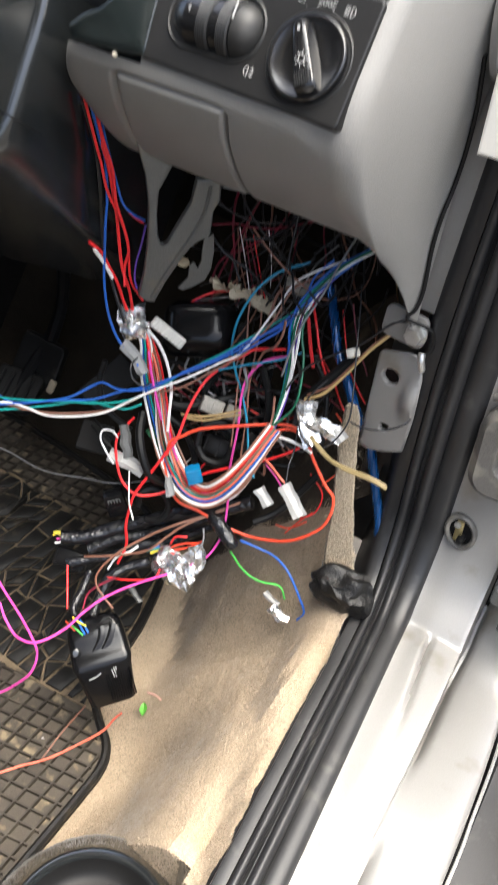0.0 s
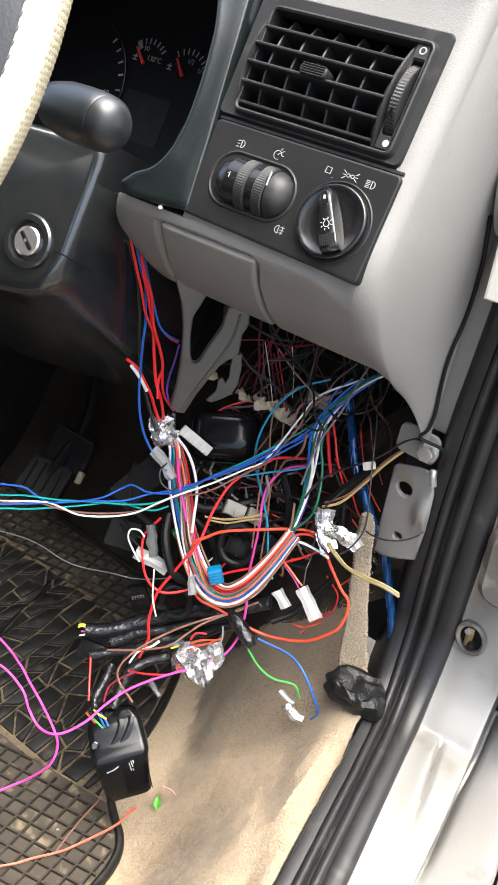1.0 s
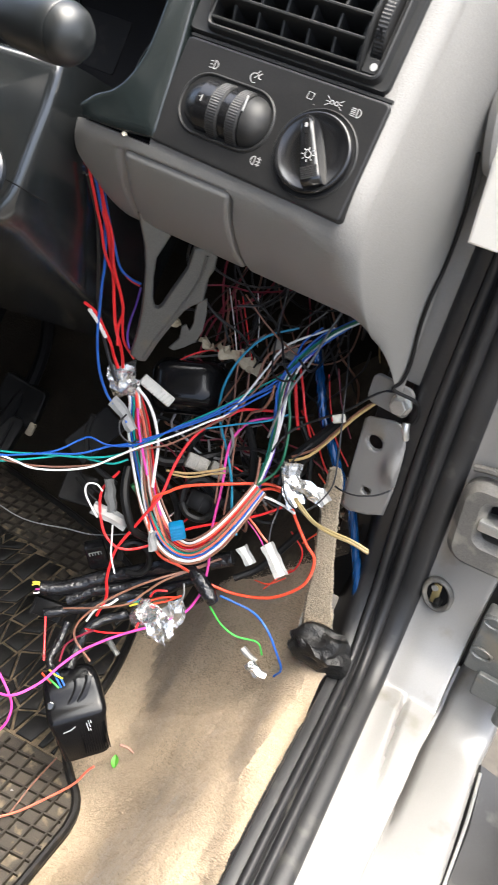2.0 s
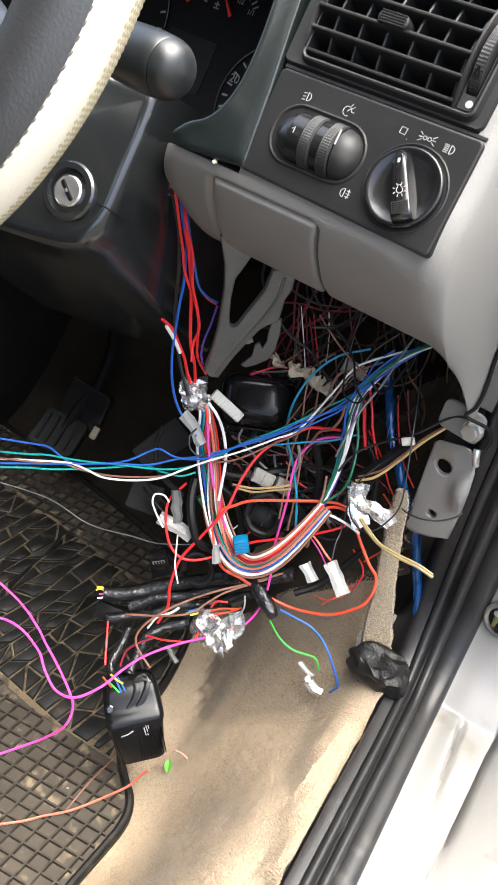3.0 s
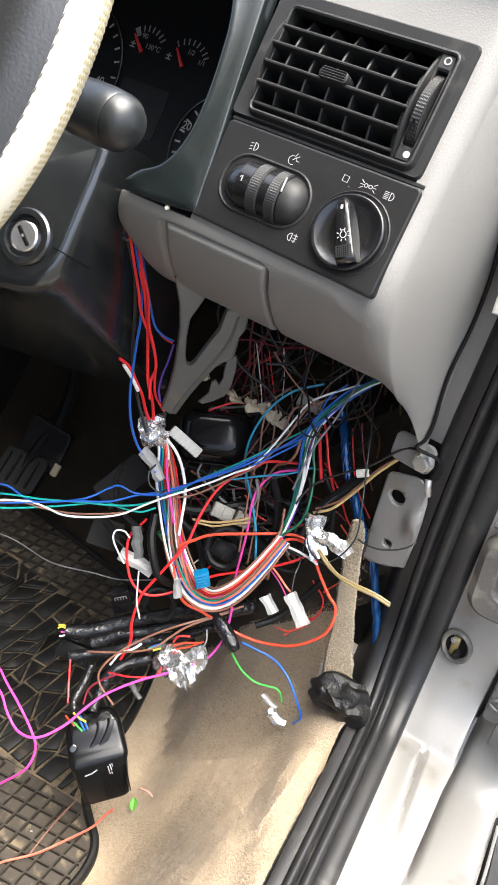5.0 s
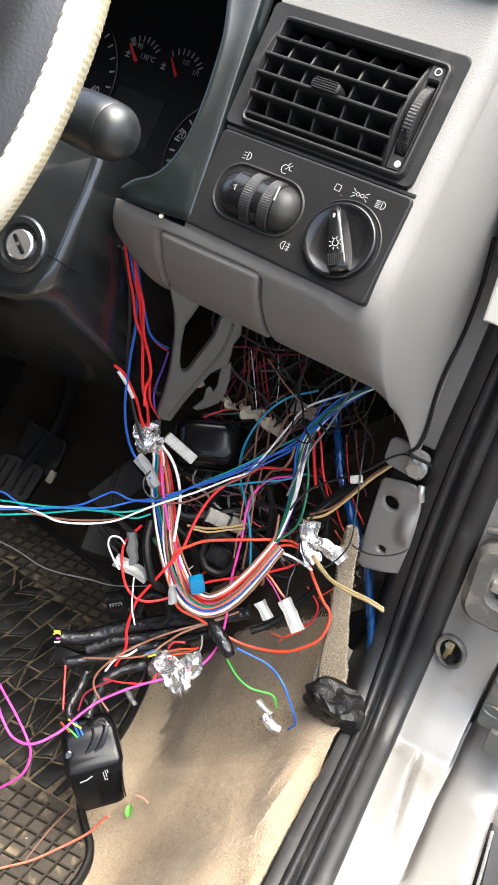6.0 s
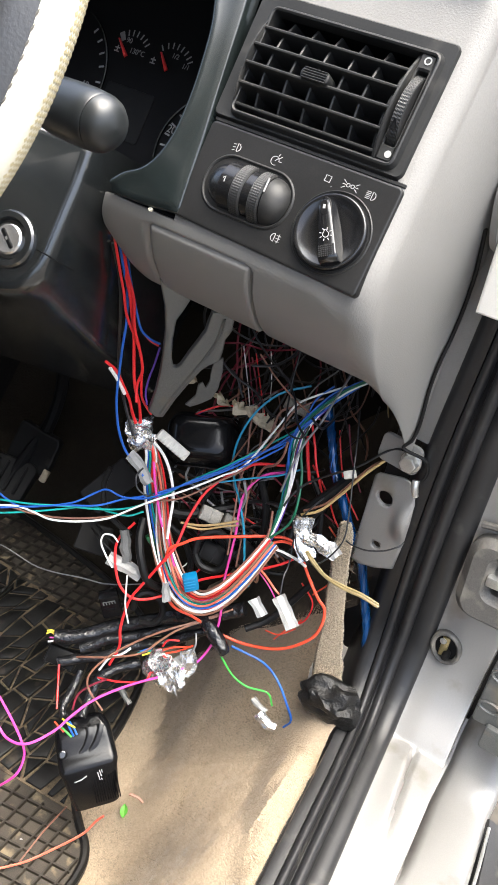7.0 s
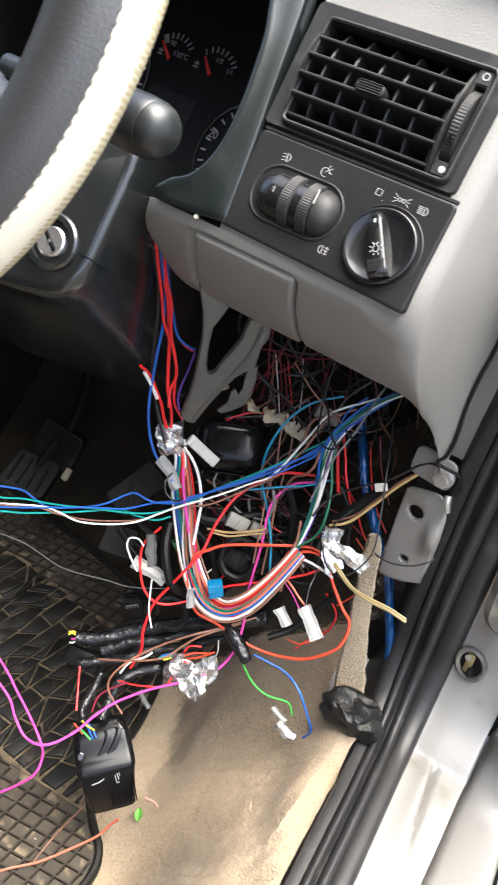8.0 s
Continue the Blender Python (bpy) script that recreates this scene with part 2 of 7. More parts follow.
def rrect(u0, u1, v0, v1, r, n=4):
    out = []
    for cu, cv, a0 in ((u1 - r, v1 - r, 0), (u0 + r, v1 - r, 90), (u0 + r, v0 + r, 180), (u1 - r, v0 + r, 270)):
        for k in range(n + 1):
            a = radians(a0 + 90 * k / n)
            out.append((cu + r * math.cos(a), cv + r * math.sin(a)))
    return out


def shrink(loop, d):
    """Moves a counter-clockwise loop inwards by d."""
    out = []
    for i, p in enumerate(loop):
        a, b = Vector(loop[i - 1]), Vector(loop[(i + 1) % len(loop)])
        t = (b - a)
        t = t.normalized() if t.length else Vector((1, 0))
        out.append((p[0] - t.y * d, p[1] + t.x * d))
    return out


def slab(loop, w0, w1, m, bevel=0.001):
    """A plate with this outline, from height w0 to w1, with a rounded top edge."""
    rows = [(loop, w0), (loop, w1 - bevel), (shrink(loop, bevel * 0.3), w1 - bevel * 0.3), (shrink(loop, bevel), w1), (shrink(loop, bevel * 1.4), w1)]
    return loops_mesh([[m @ Vector((u, v, w)) for u, v in lp] for lp, w in rows], cap=True)


def ring_plate(outer, inner, w0, w1, m, bevel=0.0012, inner_depth=None):
    """A frame between two outlines with the same count of points."""
    d = w0 if inner_depth is None else inner_depth
    rows = [(outer, w0), (outer, w1 - bevel), (shrink(outer, bevel), w1), (shrink(inner, -bevel), w1), (inner, w1 - bevel), (inner, d), (shrink(inner, -0.001), d), (shrink(outer, 0.001), w0)]
    return loops_mesh([[m @ Vector((u, v, w)) for u, v in lp] for lp, w in rows], wrap=True)


def strokes(lines, m, width=0.0005, lift=0.0004):
    """Printed lines: thin flat strips along (u, v) polylines."""
    bm = bmesh.new()
    for line in lines:
        pts = [Vector(p) for p in line]
        row = []
        for i, p in enumerate(pts):
            t = (pts[min(i + 1, len(pts) - 1)] - pts[max(i - 1, 0)]).normalized()
            s = Vector((-t.y, t.x)) * width
            row.append([bm.verts.new(m @ Vector((*q, w))) for q, w in ((p + s, 0), (p + s, lift), (p - s, lift), (p - s, 0))])
        for a, b in zip(row, row[1:]):
            for i in range(4):
                bm.faces.new((a[i], a[(i + 1) % 4], b[(i + 1) % 4], b[i]))
        bm.faces.new(row[0])
        bm.faces.new(row[-1][::-1])
    return bm


def arc(cu, cv, r, a0, a1, n=14):
    return [(cu + r * math.cos(radians(a0 + (a1 - a0) * k / n)), cv + r * math.sin(radians(a0 + (a1 - a0) * k / n))) for k in range(n + 1)]


def writing(text, size, m, mat, parent, name="lettering"):
    cu = bpy.data.curves.new(name, "FONT")
    cu.body, cu.size, cu.extrude, cu.align_x, cu.align_y = text, size, 0.0001, "CENTER", "CENTER"
    tmp = bpy.data.objects.new("tmp", cu)
    me = bpy.data.meshes.new_from_object(tmp)
    bpy.data.objects.remove(tmp)
    me.transform(m)
    me.materials.append(mat)
    ob = new(name, me)
    ob.parent = parent
    return ob


def crumple(bm, amount, scale, seed=0.0):
    for v in bm.verts:
        v.co += noise.noise_vector(v.co * scale + Vector((seed, seed * 2, 0))) * amount
    return bm


def axes(at, x, z):
    """A pose from a place, an x direction and a rough z direction."""
    x = Vector(x).normalized()
    z = Vector(z)
    z = (z - x * z.dot(x)).normalized()
    y = z.cross(x)
    return Matrix.Translation(at) @ Matrix((x, y, z)).transposed().to_4x4()


def smooth(t):
    t = min(1, max(0, t))
    return t * t * (3 - 2 * t)


def pile(name, ob, mat, label, density, height, keep, parent=None):
    """Short leaning tufts all over the faces of a mesh that pass keep()."""
    rng = random.Random(5)
    verts, faces = [], []
    me = ob.data
    for f in me.polygons:
        if not keep(f.center):
            continue
        corners = [me.vertices[i].co for i in f.vertices]
        n = f.normal if f.normal.z > -0.3 else -f.normal
        count = f.area * density
        for _ in range(int(count) + (rng.random() < count % 1)):
            a, b = rng.random(), rng.random()
            p = corners[0].lerp(corners[1], a).lerp(corners[-1].lerp(corners[-2], a), b)
            lean_ = noise.noise_vector(p * 110) * 0.6 + noise.noise_vector(p * 25) * 0.5
            top = p + (n + lean_ * 0.7) * height * rng.uniform(0.7, 1.1)
            side = n.orthogonal().normalized() * rng.uniform(0.0007, 0.0011)
            other = n.cross(side)
            turn = rng.uniform(0, 6.28)
            k = len(verts)
            for q in (turn, turn + 2.094, turn + 4.189):
                verts.append(p + side * math.cos(q) + other * math.sin(q) - n * 0.0006)
            verts.append(top)
            faces += [(k, k + 1, k + 3), (k + 1, k + 2, k + 3), (k + 2, k, k + 3)]
    me = bpy.data.meshes.new(name)
    me.from_pydata([tuple(v) for v in verts], [], faces)
    me.materials.append(mat)
    me.shade_smooth()
    tuft = new(name, me)
    tuft.parent = parent
    if parent is None:
        tagged(tuft, label, "carpet", kind="stuff")
    else:
        tagged(tuft, label, kind="stuff")
    return tuft


# the dashboard's front plane: u to the right, v up along it, w out of it
PANEL = Matrix(((1, 0, 0, 0.441), (0, 0.529, -0.849, 0.501), (0, 0.849, 0.529, 0.72), (0, 0, 0, 1)))

# ---- the car's body round the footwell ----
FLOOR_Z = -0.035


def carpet_height(x, y):
    h = FLOOR_Z + 0.012
    side = 0.5 * (x - 0.315 + math.hypot(x - 0.315, 0.006))
    rise = side * 1.25 if side < 0.18 else 0.225 + (side - 0.18) * 0.2
    h += rise * (1 - smooth((0.50 - y) / 0.12) * (1 - smooth((x - 0.335) / 0.14)))
    toe = y - (0.53 + 0.24 * smooth((0.34 - x) / 0.16))
    h += 0.85 * max(0.0, toe) if toe < 0.09 else 0.0765 + 1.15 * (toe - 0.09)
    line = float(np.interp(y, (0.1, 0.288, 0.341, 0.397, 0.487, 0.56), (0.56, 0.531, 0.518, 0.50, 0.473, 0.455)))
    h -= 0.0045 * math.exp(-((x - line) / (0.020 if x < line else 0.010)) ** 2) * smooth((0.58 - y) / 0.14)
    h += 0.012 * smooth((x - line) / 0.02) * smooth((0.60 - y) / 0.08)
    if math.hypot(x - 0.481, y - 0.207) < 0.075:
        h = min(h, 0.06)
    return h + 0.0035 * noise.noise(Vector((x * 9, y * 9, 1))) + 0.0035 * noise.noise(Vector((x * 30, y * 30, 5)))


# the door opening's line: inner edge, outer edge of the seal and edge of the flat metal, along the sill and up the post
LINE_AT = (0.128, 0.428, 0.648, 0.728, 0.789, 0.838, 0.884, 0.949, 1.016, 1.157, 1.257, 1.355)
LINE_INNER = (0.575, 0.557, 0.532, 0.5235, 0.5175, 0.5085, 0.501, 0.4945, 0.491, 0.487, 0.4905, 0.497)
LINE_OUTER = (0.636, 0.610, 0.5855, 0.5765, 0.5695, 0.5645, 0.561, 0.558, 0.556, 0.5515, 0.5485, 0.547)
LINE_METAL = (0.655, 0.6435, 0.6335, 0.630, 0.6265, 0.622, 0.619, 0.617, 0.616, 0.615, 0.615, 0.615)


def lean(x, y, z):
    q = y + z
    inner, outer, metal = (sum(float(np.interp(q + d, LINE_AT, t)) for d in (-0.06, -0.03, 0, 0.03, 0.06)) / 5 for t in (LINE_INNER, LINE_OUTER, LINE_METAL))
    if x < 0.52:
        return inner + (x - 0.52) * (0.2 + 0.8 * smooth((q - 0.78) / 0.1))
    if x < 0.578:
        return inner + (outer - inner) * (x - 0.52) / 0.058
    if x < 0.632:
        return outer + (metal - outer) * (x - 0.578) / 0.054
    return metal + x - 0.632


def build_floor():
    xs, ys = [-0.75 + 0.0125 * i for i in range(112)], [-0.9 + 0.0125 * j for j in range(137)]
    bm = bmesh.new()
    rows = []
    for y in ys:
        row = []
        for x in xs:
            edge = float(np.interp(y + 0.228, LINE_AT, LINE_INNER)) - 0.004 - 0.05 * smooth((y - 0.575) / 0.03) + 0.005 * noise.noise(Vector((y * 40, 3, 0))) + 0.0025 * noise.noise(Vector((y * 130, 8, 0)))
            h = carpet_height(max(-0.3, min(x, edge)), y)
            row.append(bm.verts.new((min(x, edge), y, min(h, 0.9))))
        rows.append(row)
    for a, b in zip(rows, rows[1:]):
        for i in range(len(xs) - 1):
            bm.faces.new((a[i], a[i + 1], b[i + 1], b[i]))
    ob = part("floor", bm, CARPET)
    tagged(ob, "worn beige pile carpet rising to the door sill", "carpet", kind="structure")
    pile("carpet_pile", ob, CARPET_PILE, "short plush beige pile of the worn carpet", 430000, 0.0026, lambda c: 0.24 < c.x and 0.1 < c.y < 0.67)
    # dark brown sheet painting in the shade where the carpet climbs under the dashboard
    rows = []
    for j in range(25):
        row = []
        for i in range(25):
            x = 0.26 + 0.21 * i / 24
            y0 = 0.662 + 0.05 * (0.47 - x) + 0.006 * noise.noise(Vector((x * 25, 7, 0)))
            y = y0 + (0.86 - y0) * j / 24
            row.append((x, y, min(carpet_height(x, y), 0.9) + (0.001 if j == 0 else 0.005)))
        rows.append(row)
    tagged(part("underlay", loops_mesh(rows, closed=False), SHADE_AND_NAP_BROWN), "dark brown sheet standing for shade on the carpet under the dashboard", "underlay", kind="structure")
    return ob


build_floor()


def swept(profile, path, shift):
    """A profile of (x, out) pairs carried along a line in the (y, z) plane; shift(i) moves it sideways."""
    loops = []
    for i, (y, z) in enumerate(path):
        a, b = Vector(path[max(i - 1, 0)]), Vector(path[min(i + 1, len(path) - 1)])
        t = (b - a).normalized()
        out = Vector((-t.y, t.x))
        loops.append([(shift(x, y, z), y + out.x * n, z + out.y * n) for x, n in profile])
    return loops


# sill, bend and hinge post as one line: along the sill, then up
OPENING = [(-1.1, 0.228), (-0.5, 0.228), (-0.1, 0.228), (0.2, 0.228), (0.4, 0.228), (0.5, 0.228)]
SILL_LINE = [(-1.1, 0.228), (-0.5, 0.228), (-0.1, 0.228), (0.1, 0.228), (0.2, 0.228)] + [(0.225 + 0.0125 * k, 0.228) for k in range(30)]
SILL_LINE += [(0.5935, 0.228), (0.5965, 0.2282), (0.5985, 0.2294), (0.6010, 0.2318), (0.610, 0.2400), (0.620, 0.2480), (0.630, 0.2572), (0.640, 0.2710), (0.648, 0.2865), (0.653, 0.3040), (0.655, 0.3235)]
SILL_LINE += [(0.6555, 0.36), (0.656, 0.42), (0.657, 0.5), (0.657, 0.6), (0.655, 0.7), (0.65, 0.85), (0.64, 1.05)]
OPENING += [(0.56 + 0.095 * math.sin(radians(a)), 0.3235 - 0.095 * math.cos(radians(a))) for a in range(0, 91, 6)]
OPENING += [(0.656, 0.45), (0.657, 0.5), (0.657, 0.6), (0.655, 0.7), (0.65, 0.85), (0.64, 1.05)]


def sill_profile(y):
    """The sill's cross-section at y: flat top, a pressed step that fades out towards the seat, and the outer plate."""
    dep = smooth((y - 0.40) / 0.20)
    groove = 0.028 * smooth((y - 0.43) / 0.12) + 0.012 * smooth((0.40 - y) / 0.04) * smooth((y - 0.22) / 0.1)
    low, out = -0.0015 - 0.046 * dep, -0.001 - 0.037 * dep
    pts = [(0.524, -0.05), (0.524, -0.012), (0.53, -0.012), (0.556, -0.006), (0.575, -0.002)]
    pts += [(0.578 + 0.0025 * k, -0.002 * (1 - smooth(k / 9))) for k in range(22)]
    pts += [(0.6325, -0.0006), (0.6335, low - groove), (0.6365, low - groove), (0.640, low - 0.3 * groove), (0.646, low), (0.66, 0.5 * (low + out)), (0.675, out)]
    return pts + [(0.688, out), (0.692, out - 0.001), (0.6945, out - 0.005), (0.696, out - 0.03), (0.696, -0.16)]


def build_opening():
    loops = []
    for i, (y, z) in enumerate(SILL_LINE):
        a, b = Vector(SILL_LINE[max(i - 1, 0)]), Vector(SILL_LINE[min(i + 1, len(SILL_LINE) - 1)])
        t = (b - a).normalized()
        row = []
        for x, n in sill_profile(y):
            p = Vector((lean(x, y, z), y - t.y * n, z + t.x * n))
            # long pressed crease beside the post
            q = (0.598 - p.y) / 0.13
            if 0 < q < 1 and z < 0.24:
                d = p.x - (0.5895 + 0.0205 * q)
                p.z += 0.0045 * smooth(q * 14) * (1 - q) * smooth((d + 0.02) / 0.018) * smooth(-d / 0.0025 + 0.5) - 0.010 * smooth(q * 14) * smooth((1 - q) * 1.3) * math.exp(-((d - 0.002) / 0.0026) ** 2)
            row.append(p)
        loops.append(row)
    sill = part("door_sill", loops_mesh(loops, closed=False), SILL_PAINT, sharp=60)
    tagged(sill, "silver painted door sill bending up into the hinge post", "sill", kind="structure")
    rows = [[(x + d, y, z) for x, z in ((0.690, 0.10), (0.6995, 0.186), (0.704, 0.191), (0.716, 0.189), (0.76, 0.183), (0.79, 0.17), (0.79, 0.08))] for y, d in ((-0.9, 0.0), (0.2, 0.0), (0.40, 0.0), (0.47, -0.002), (0.53, -0.004), (0.57, -0.010), (0.60, -0.018))]
    tagged(part("sill_trim", loops_mesh(rows, closed=False), SEAL_RUBBER), "black rubber trim along the outer sill edge", "sill trim", kind="structure")


build_opening()


def build_seal():
    """The rubber door seal: a flat flange, a thin lip and a round bead."""
    prof = [(0.490, -0.07), (0.506, -0.022), (0.516, -0.002), (0.520, 0.002), (0.523, 0.0032), (0.529, 0.0030), (0.5318, 0.0026), (0.5325, 0.0006)]
    prof += [(0.5375 + 0.0046 * math.cos(a), 0.0030 + 0.0062 * math.sin(a)) for a in (radians(200 - 22 * k) for k in range(11))]
    prof += [(0.5445, -0.0012), (0.5458, -0.0012)]
    prof += [(0.5518 + 0.0056 * math.cos(a), 0.0042 + 0.0080 * math.sin(a)) for a in (radians(205 - 20 * k) for k in range(12))]
    prof += [(0.5592, 0.0036), (0.5610, 0.0046), (0.5660, 0.0050), (0.5720, 0.0040), (0.5755, 0.0022), (0.578, -0.002), (0.5785, -0.012), (0.5785, -0.05)]
    path = []
    for (a, b) in zip(OPENING, OPENING[1:]):
        path += [tuple(Vector(a).lerp(Vector(b), k / 3)) for k in range(3)]
    path.append(OPENING[-1])
    seal = thing("door_seal", "ribbed black rubber door seal along sill and post", "door seal", (0.55, 0.2, 0.23), kind="structure")
    seal.location = (0, 0, 0)
    part("seal_strip", loops_mesh(swept([(x, n + 0.001) for x, n in prof], path, lean), closed=False), SEAL_RUBBER, seal)


build_seal()


def build_shell():
    """Plain closed body round the place: bulkhead, far side, rear, roof, and the ground outside."""
    def wall(name, lo, hi, mat, label, category):
        return tagged(part(name, box(lo, hi, bevel=0.004), mat), label, category, kind="structure")
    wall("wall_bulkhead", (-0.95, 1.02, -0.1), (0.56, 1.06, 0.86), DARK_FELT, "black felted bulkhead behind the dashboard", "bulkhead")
    wall("wall_far_side", (-1.0, -1.5, -0.1), (-0.96, 1.3, 0.78), DOOR_CARD, "grey far side of the cabin below its windows", "wall")
    wall("rail_far_side", (-1.0, -1.5, 1.16), (-0.96, 0.35, 1.26), HEADLINER, "grey roof rail over the far windows", "roof rail")
    wall("pillar_far_side", (-1.0, -0.56, 0.78), (-0.96, -0.44, 1.16), HEADLINER, "grey pillar between the far windows", "pillar")
    wall("wall_rear", (-0.96, -1.5, -0.1), (0.50, -1.46, 0.74), DOOR_CARD, "grey rear of the cabin below its window", "wall")
    # unseen wall in place of the seats, added to cut low light on the dashboard
    wall("wall_rear_blocker", (-0.9, -0.66, -0.03), (0.46, -0.5, 0.98), BLOCKER_GREY, "plain dark grey unseen wall at seat-back height, blocking low light from the rear", "wall")
    wall("roof", (-0.96, -1.5, 1.22), (0.47, 0.28, 1.26), HEADLINER, "grey headliner under the roof", "ceiling")
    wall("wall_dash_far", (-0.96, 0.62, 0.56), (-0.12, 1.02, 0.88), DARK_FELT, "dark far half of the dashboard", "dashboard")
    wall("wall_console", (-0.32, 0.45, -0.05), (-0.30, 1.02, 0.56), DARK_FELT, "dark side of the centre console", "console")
    wall("wall_dash_top", (-0.96, 0.60, 0.90), (0.44, 1.02, 0.915), SHROUD, "dark dashboard top behind the grey pad", "dashboard")
    wall("wall_rear_side", (0.50, -1.5, -0.1), (0.56, -0.62, 0.76), DOOR_CARD, "grey body side behind the door opening", "wall")
    wall("post_inner", (0.452, 0.6605, 0.53), (0.508, 0.68, 0.9), GREY_VINYL, "painted inner face of the post beside the dashboard", "pillar")
    wall("post_outer", (0.445, 0.685, 0.2), (0.70, 1.02, 0.86), DARK_STEEL, "painted wing side behind the hinge post", "body panel")
    door = box((0.0, 0.0, 0.14), (0.95, 0.05, 0.80), pose(0.78, 0.66, 0, 0, 0, -20), 0.01)
    tagged(part("wall_door", door, DOOR_CARD), "plain grey inner panel of the open door", "door", kind="structure")
    g = bmesh.new()
    bmesh.ops.create_grid(g, x_segments=40, y_segments=40, size=60)
    for v in g.verts:
        v.co.z = -0.3
    tagged(part("ground", g, GROUND), "dusty bare ground beside the car", "ground", kind="structure")


build_shell()


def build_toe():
    # the toe board's carpet has the footwell's shade put into its near-black colour
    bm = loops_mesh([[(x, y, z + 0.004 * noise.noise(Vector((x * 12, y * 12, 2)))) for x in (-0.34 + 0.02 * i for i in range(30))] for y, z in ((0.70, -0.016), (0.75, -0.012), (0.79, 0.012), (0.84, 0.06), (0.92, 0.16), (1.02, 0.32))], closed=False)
    tagged(part("toe_board", bm, SHADED_TOE_CARPET), "worn carpet on the sloping toe board, coloured dark for the shade there", "carpet", kind="structure")


build_toe()

# ---- dashboard ----
def shell_point(s, r):
    """The skin with its front edge rounded over, and its lower front corner rounded off beside the panels."""
    edge = smooth((0.07 - abs(r - 0.35)) / 0.04)
    soft = max(smooth((s - 0.48) / 0.125) * smooth((0.62 - r) / 0.1), 0.45 * edge)
    if soft <= 0:
        return shell_raw(s, r)
    total = Vector((0, 0, 0))
    for d in (-0.08, -0.06, -0.04, -0.02, 0, 0.02, 0.04, 0.06, 0.08):
        total += shell_raw(s, max(0.0, r + d * soft * min(1, r / 0.08)))
    return total / 9


def shell_raw(s, r):
    """A point of the grey dashboard skin. s: 0 at the far end, 0.6 at the front corner, 1 at the post; r: 0 at the lower lip, 0.35 under the panels, 1 at the top pad."""
    lower = r < 0.35
    if lower:
        t = r / 0.35
        y, z = 0.553 - 0.054 * t ** 0.8 - 0.004 * math.sin(math.pi * t), 0.634 + 0.084 * t ** 1.1
        y, z = y + 0.022 * (1 - t) ** 2, z - 0.014 * (1 - t) ** 2
        y += 0.0014 * max(0.0, (t - 0.8) / 0.2) ** 2 * (1 - smooth((s - 0.5) / 0.08))
    elif r < 0.85:
        t = (r - 0.35) / 0.5
        z = 0.718 + 0.172 * t
        y = 0.500 + 0.623 * (z - 0.72)
    else:
        a = radians(90 * (r - 0.85) / 0.15)
        y, z = 0.606 + 0.026 * math.sin(a) + 0.3 * smooth((r - 0.93) / 0.07), 0.89 + 0.018 * math.sin(a) + 0.012 * smooth((r - 0.93) / 0.07)
    corner = 0.452
    if s <= 0.6:
        x = 0.212 + (corner - 0.016 - 0.212) * s / 0.6
        if s < 0.07:
            y += 0.022 * (1 - math.sqrt(1 - (1 - s / 0.07) ** 2))
            z -= (0.007 + 0.016 * smooth((r - 0.15) / 0.2)) * (1 - s / 0.07) ** 2
        return Vector((x, y, z))
    # round the corner, then back along the side
    q = (s - 0.6) / 0.4
    turn = min(1, q / 0.35)
    a = radians(78) * turn
    rad = 0.017
    x = corner - 0.016 + rad * math.sin(a)
    y2 = y + rad * (1 - math.cos(a))
    run = max(0.0, (q - 0.35) / 0.65)
    end = Vector((0.4735 + 0.018 * smooth((z - 0.66) / 0.2), 0.652))
    if r > 0.85:
        end.y = max(0.652, y + 0.03)
    x, y2 = x + (end.x - x) * run, y2 + (end.y - y2) * run
    if lower:
        drop = 0.108 * (q ** 1.5)
        z -= drop * (1 - r / 0.35) ** 1.0
        y2 = y2 + (0.645 - y2) * 0.25 * (1 - r / 0.35) * q
    return Vector((x, y2, z))


LID_TOP = 0.7080


def lid_sides(z):
    """The lid's two edges at a height."""
    return (float(np.interp(z, (0.617, 0.638, 0.658, 0.678, 0.6976, 0.7104), (0.2455, 0.253, 0.2595, 0.2648, 0.2690, 0.2712))), float(np.interp(z, (0.617, 0.6314, 0.6655, 0.6854, 0.7, 0.7065, 0.7105), (0.344, 0.3474, 0.3537, 0.3557, 0.3585, 0.3590, 0.3562))))


def skin_normal(s, r):
    p, up, along = shell_point(s, r), shell_point(s, r + 0.01), shell_point(s + 0.01, r)
    n = (up - p).cross(along - p).normalized()
    return n if n.y < 0 else -n


def lid_groove(p, s, r):
    """The moulded hollow in the skin round the lid: wide and soft on one side, narrow on the other and above."""
    if r > 0.36 or s > 0.5:
        return Vector((0, 0, 0))
    x0, x1 = lid_sides(p.z)
    below = smooth((LID_TOP + 0.003 - p.z) / 0.003)
    d = -0.0038 * math.exp(-((p.x - x0 + 0.0026) / 0.0034) ** 2) * below
    d -= 0.0085 * math.exp(-((p.x - x1 - 0.0008) / 0.0013) ** 2) * below
    if x0 < p.x < x1:
        d -= 0.0030 * smooth((LID_TOP + 0.0005 - p.z) / 0.002)
        d -= 0.0034 * math.exp(-((p.z - LID_TOP - 0.0014) / 0.0016) ** 2)
    return skin_normal(s, r) * d


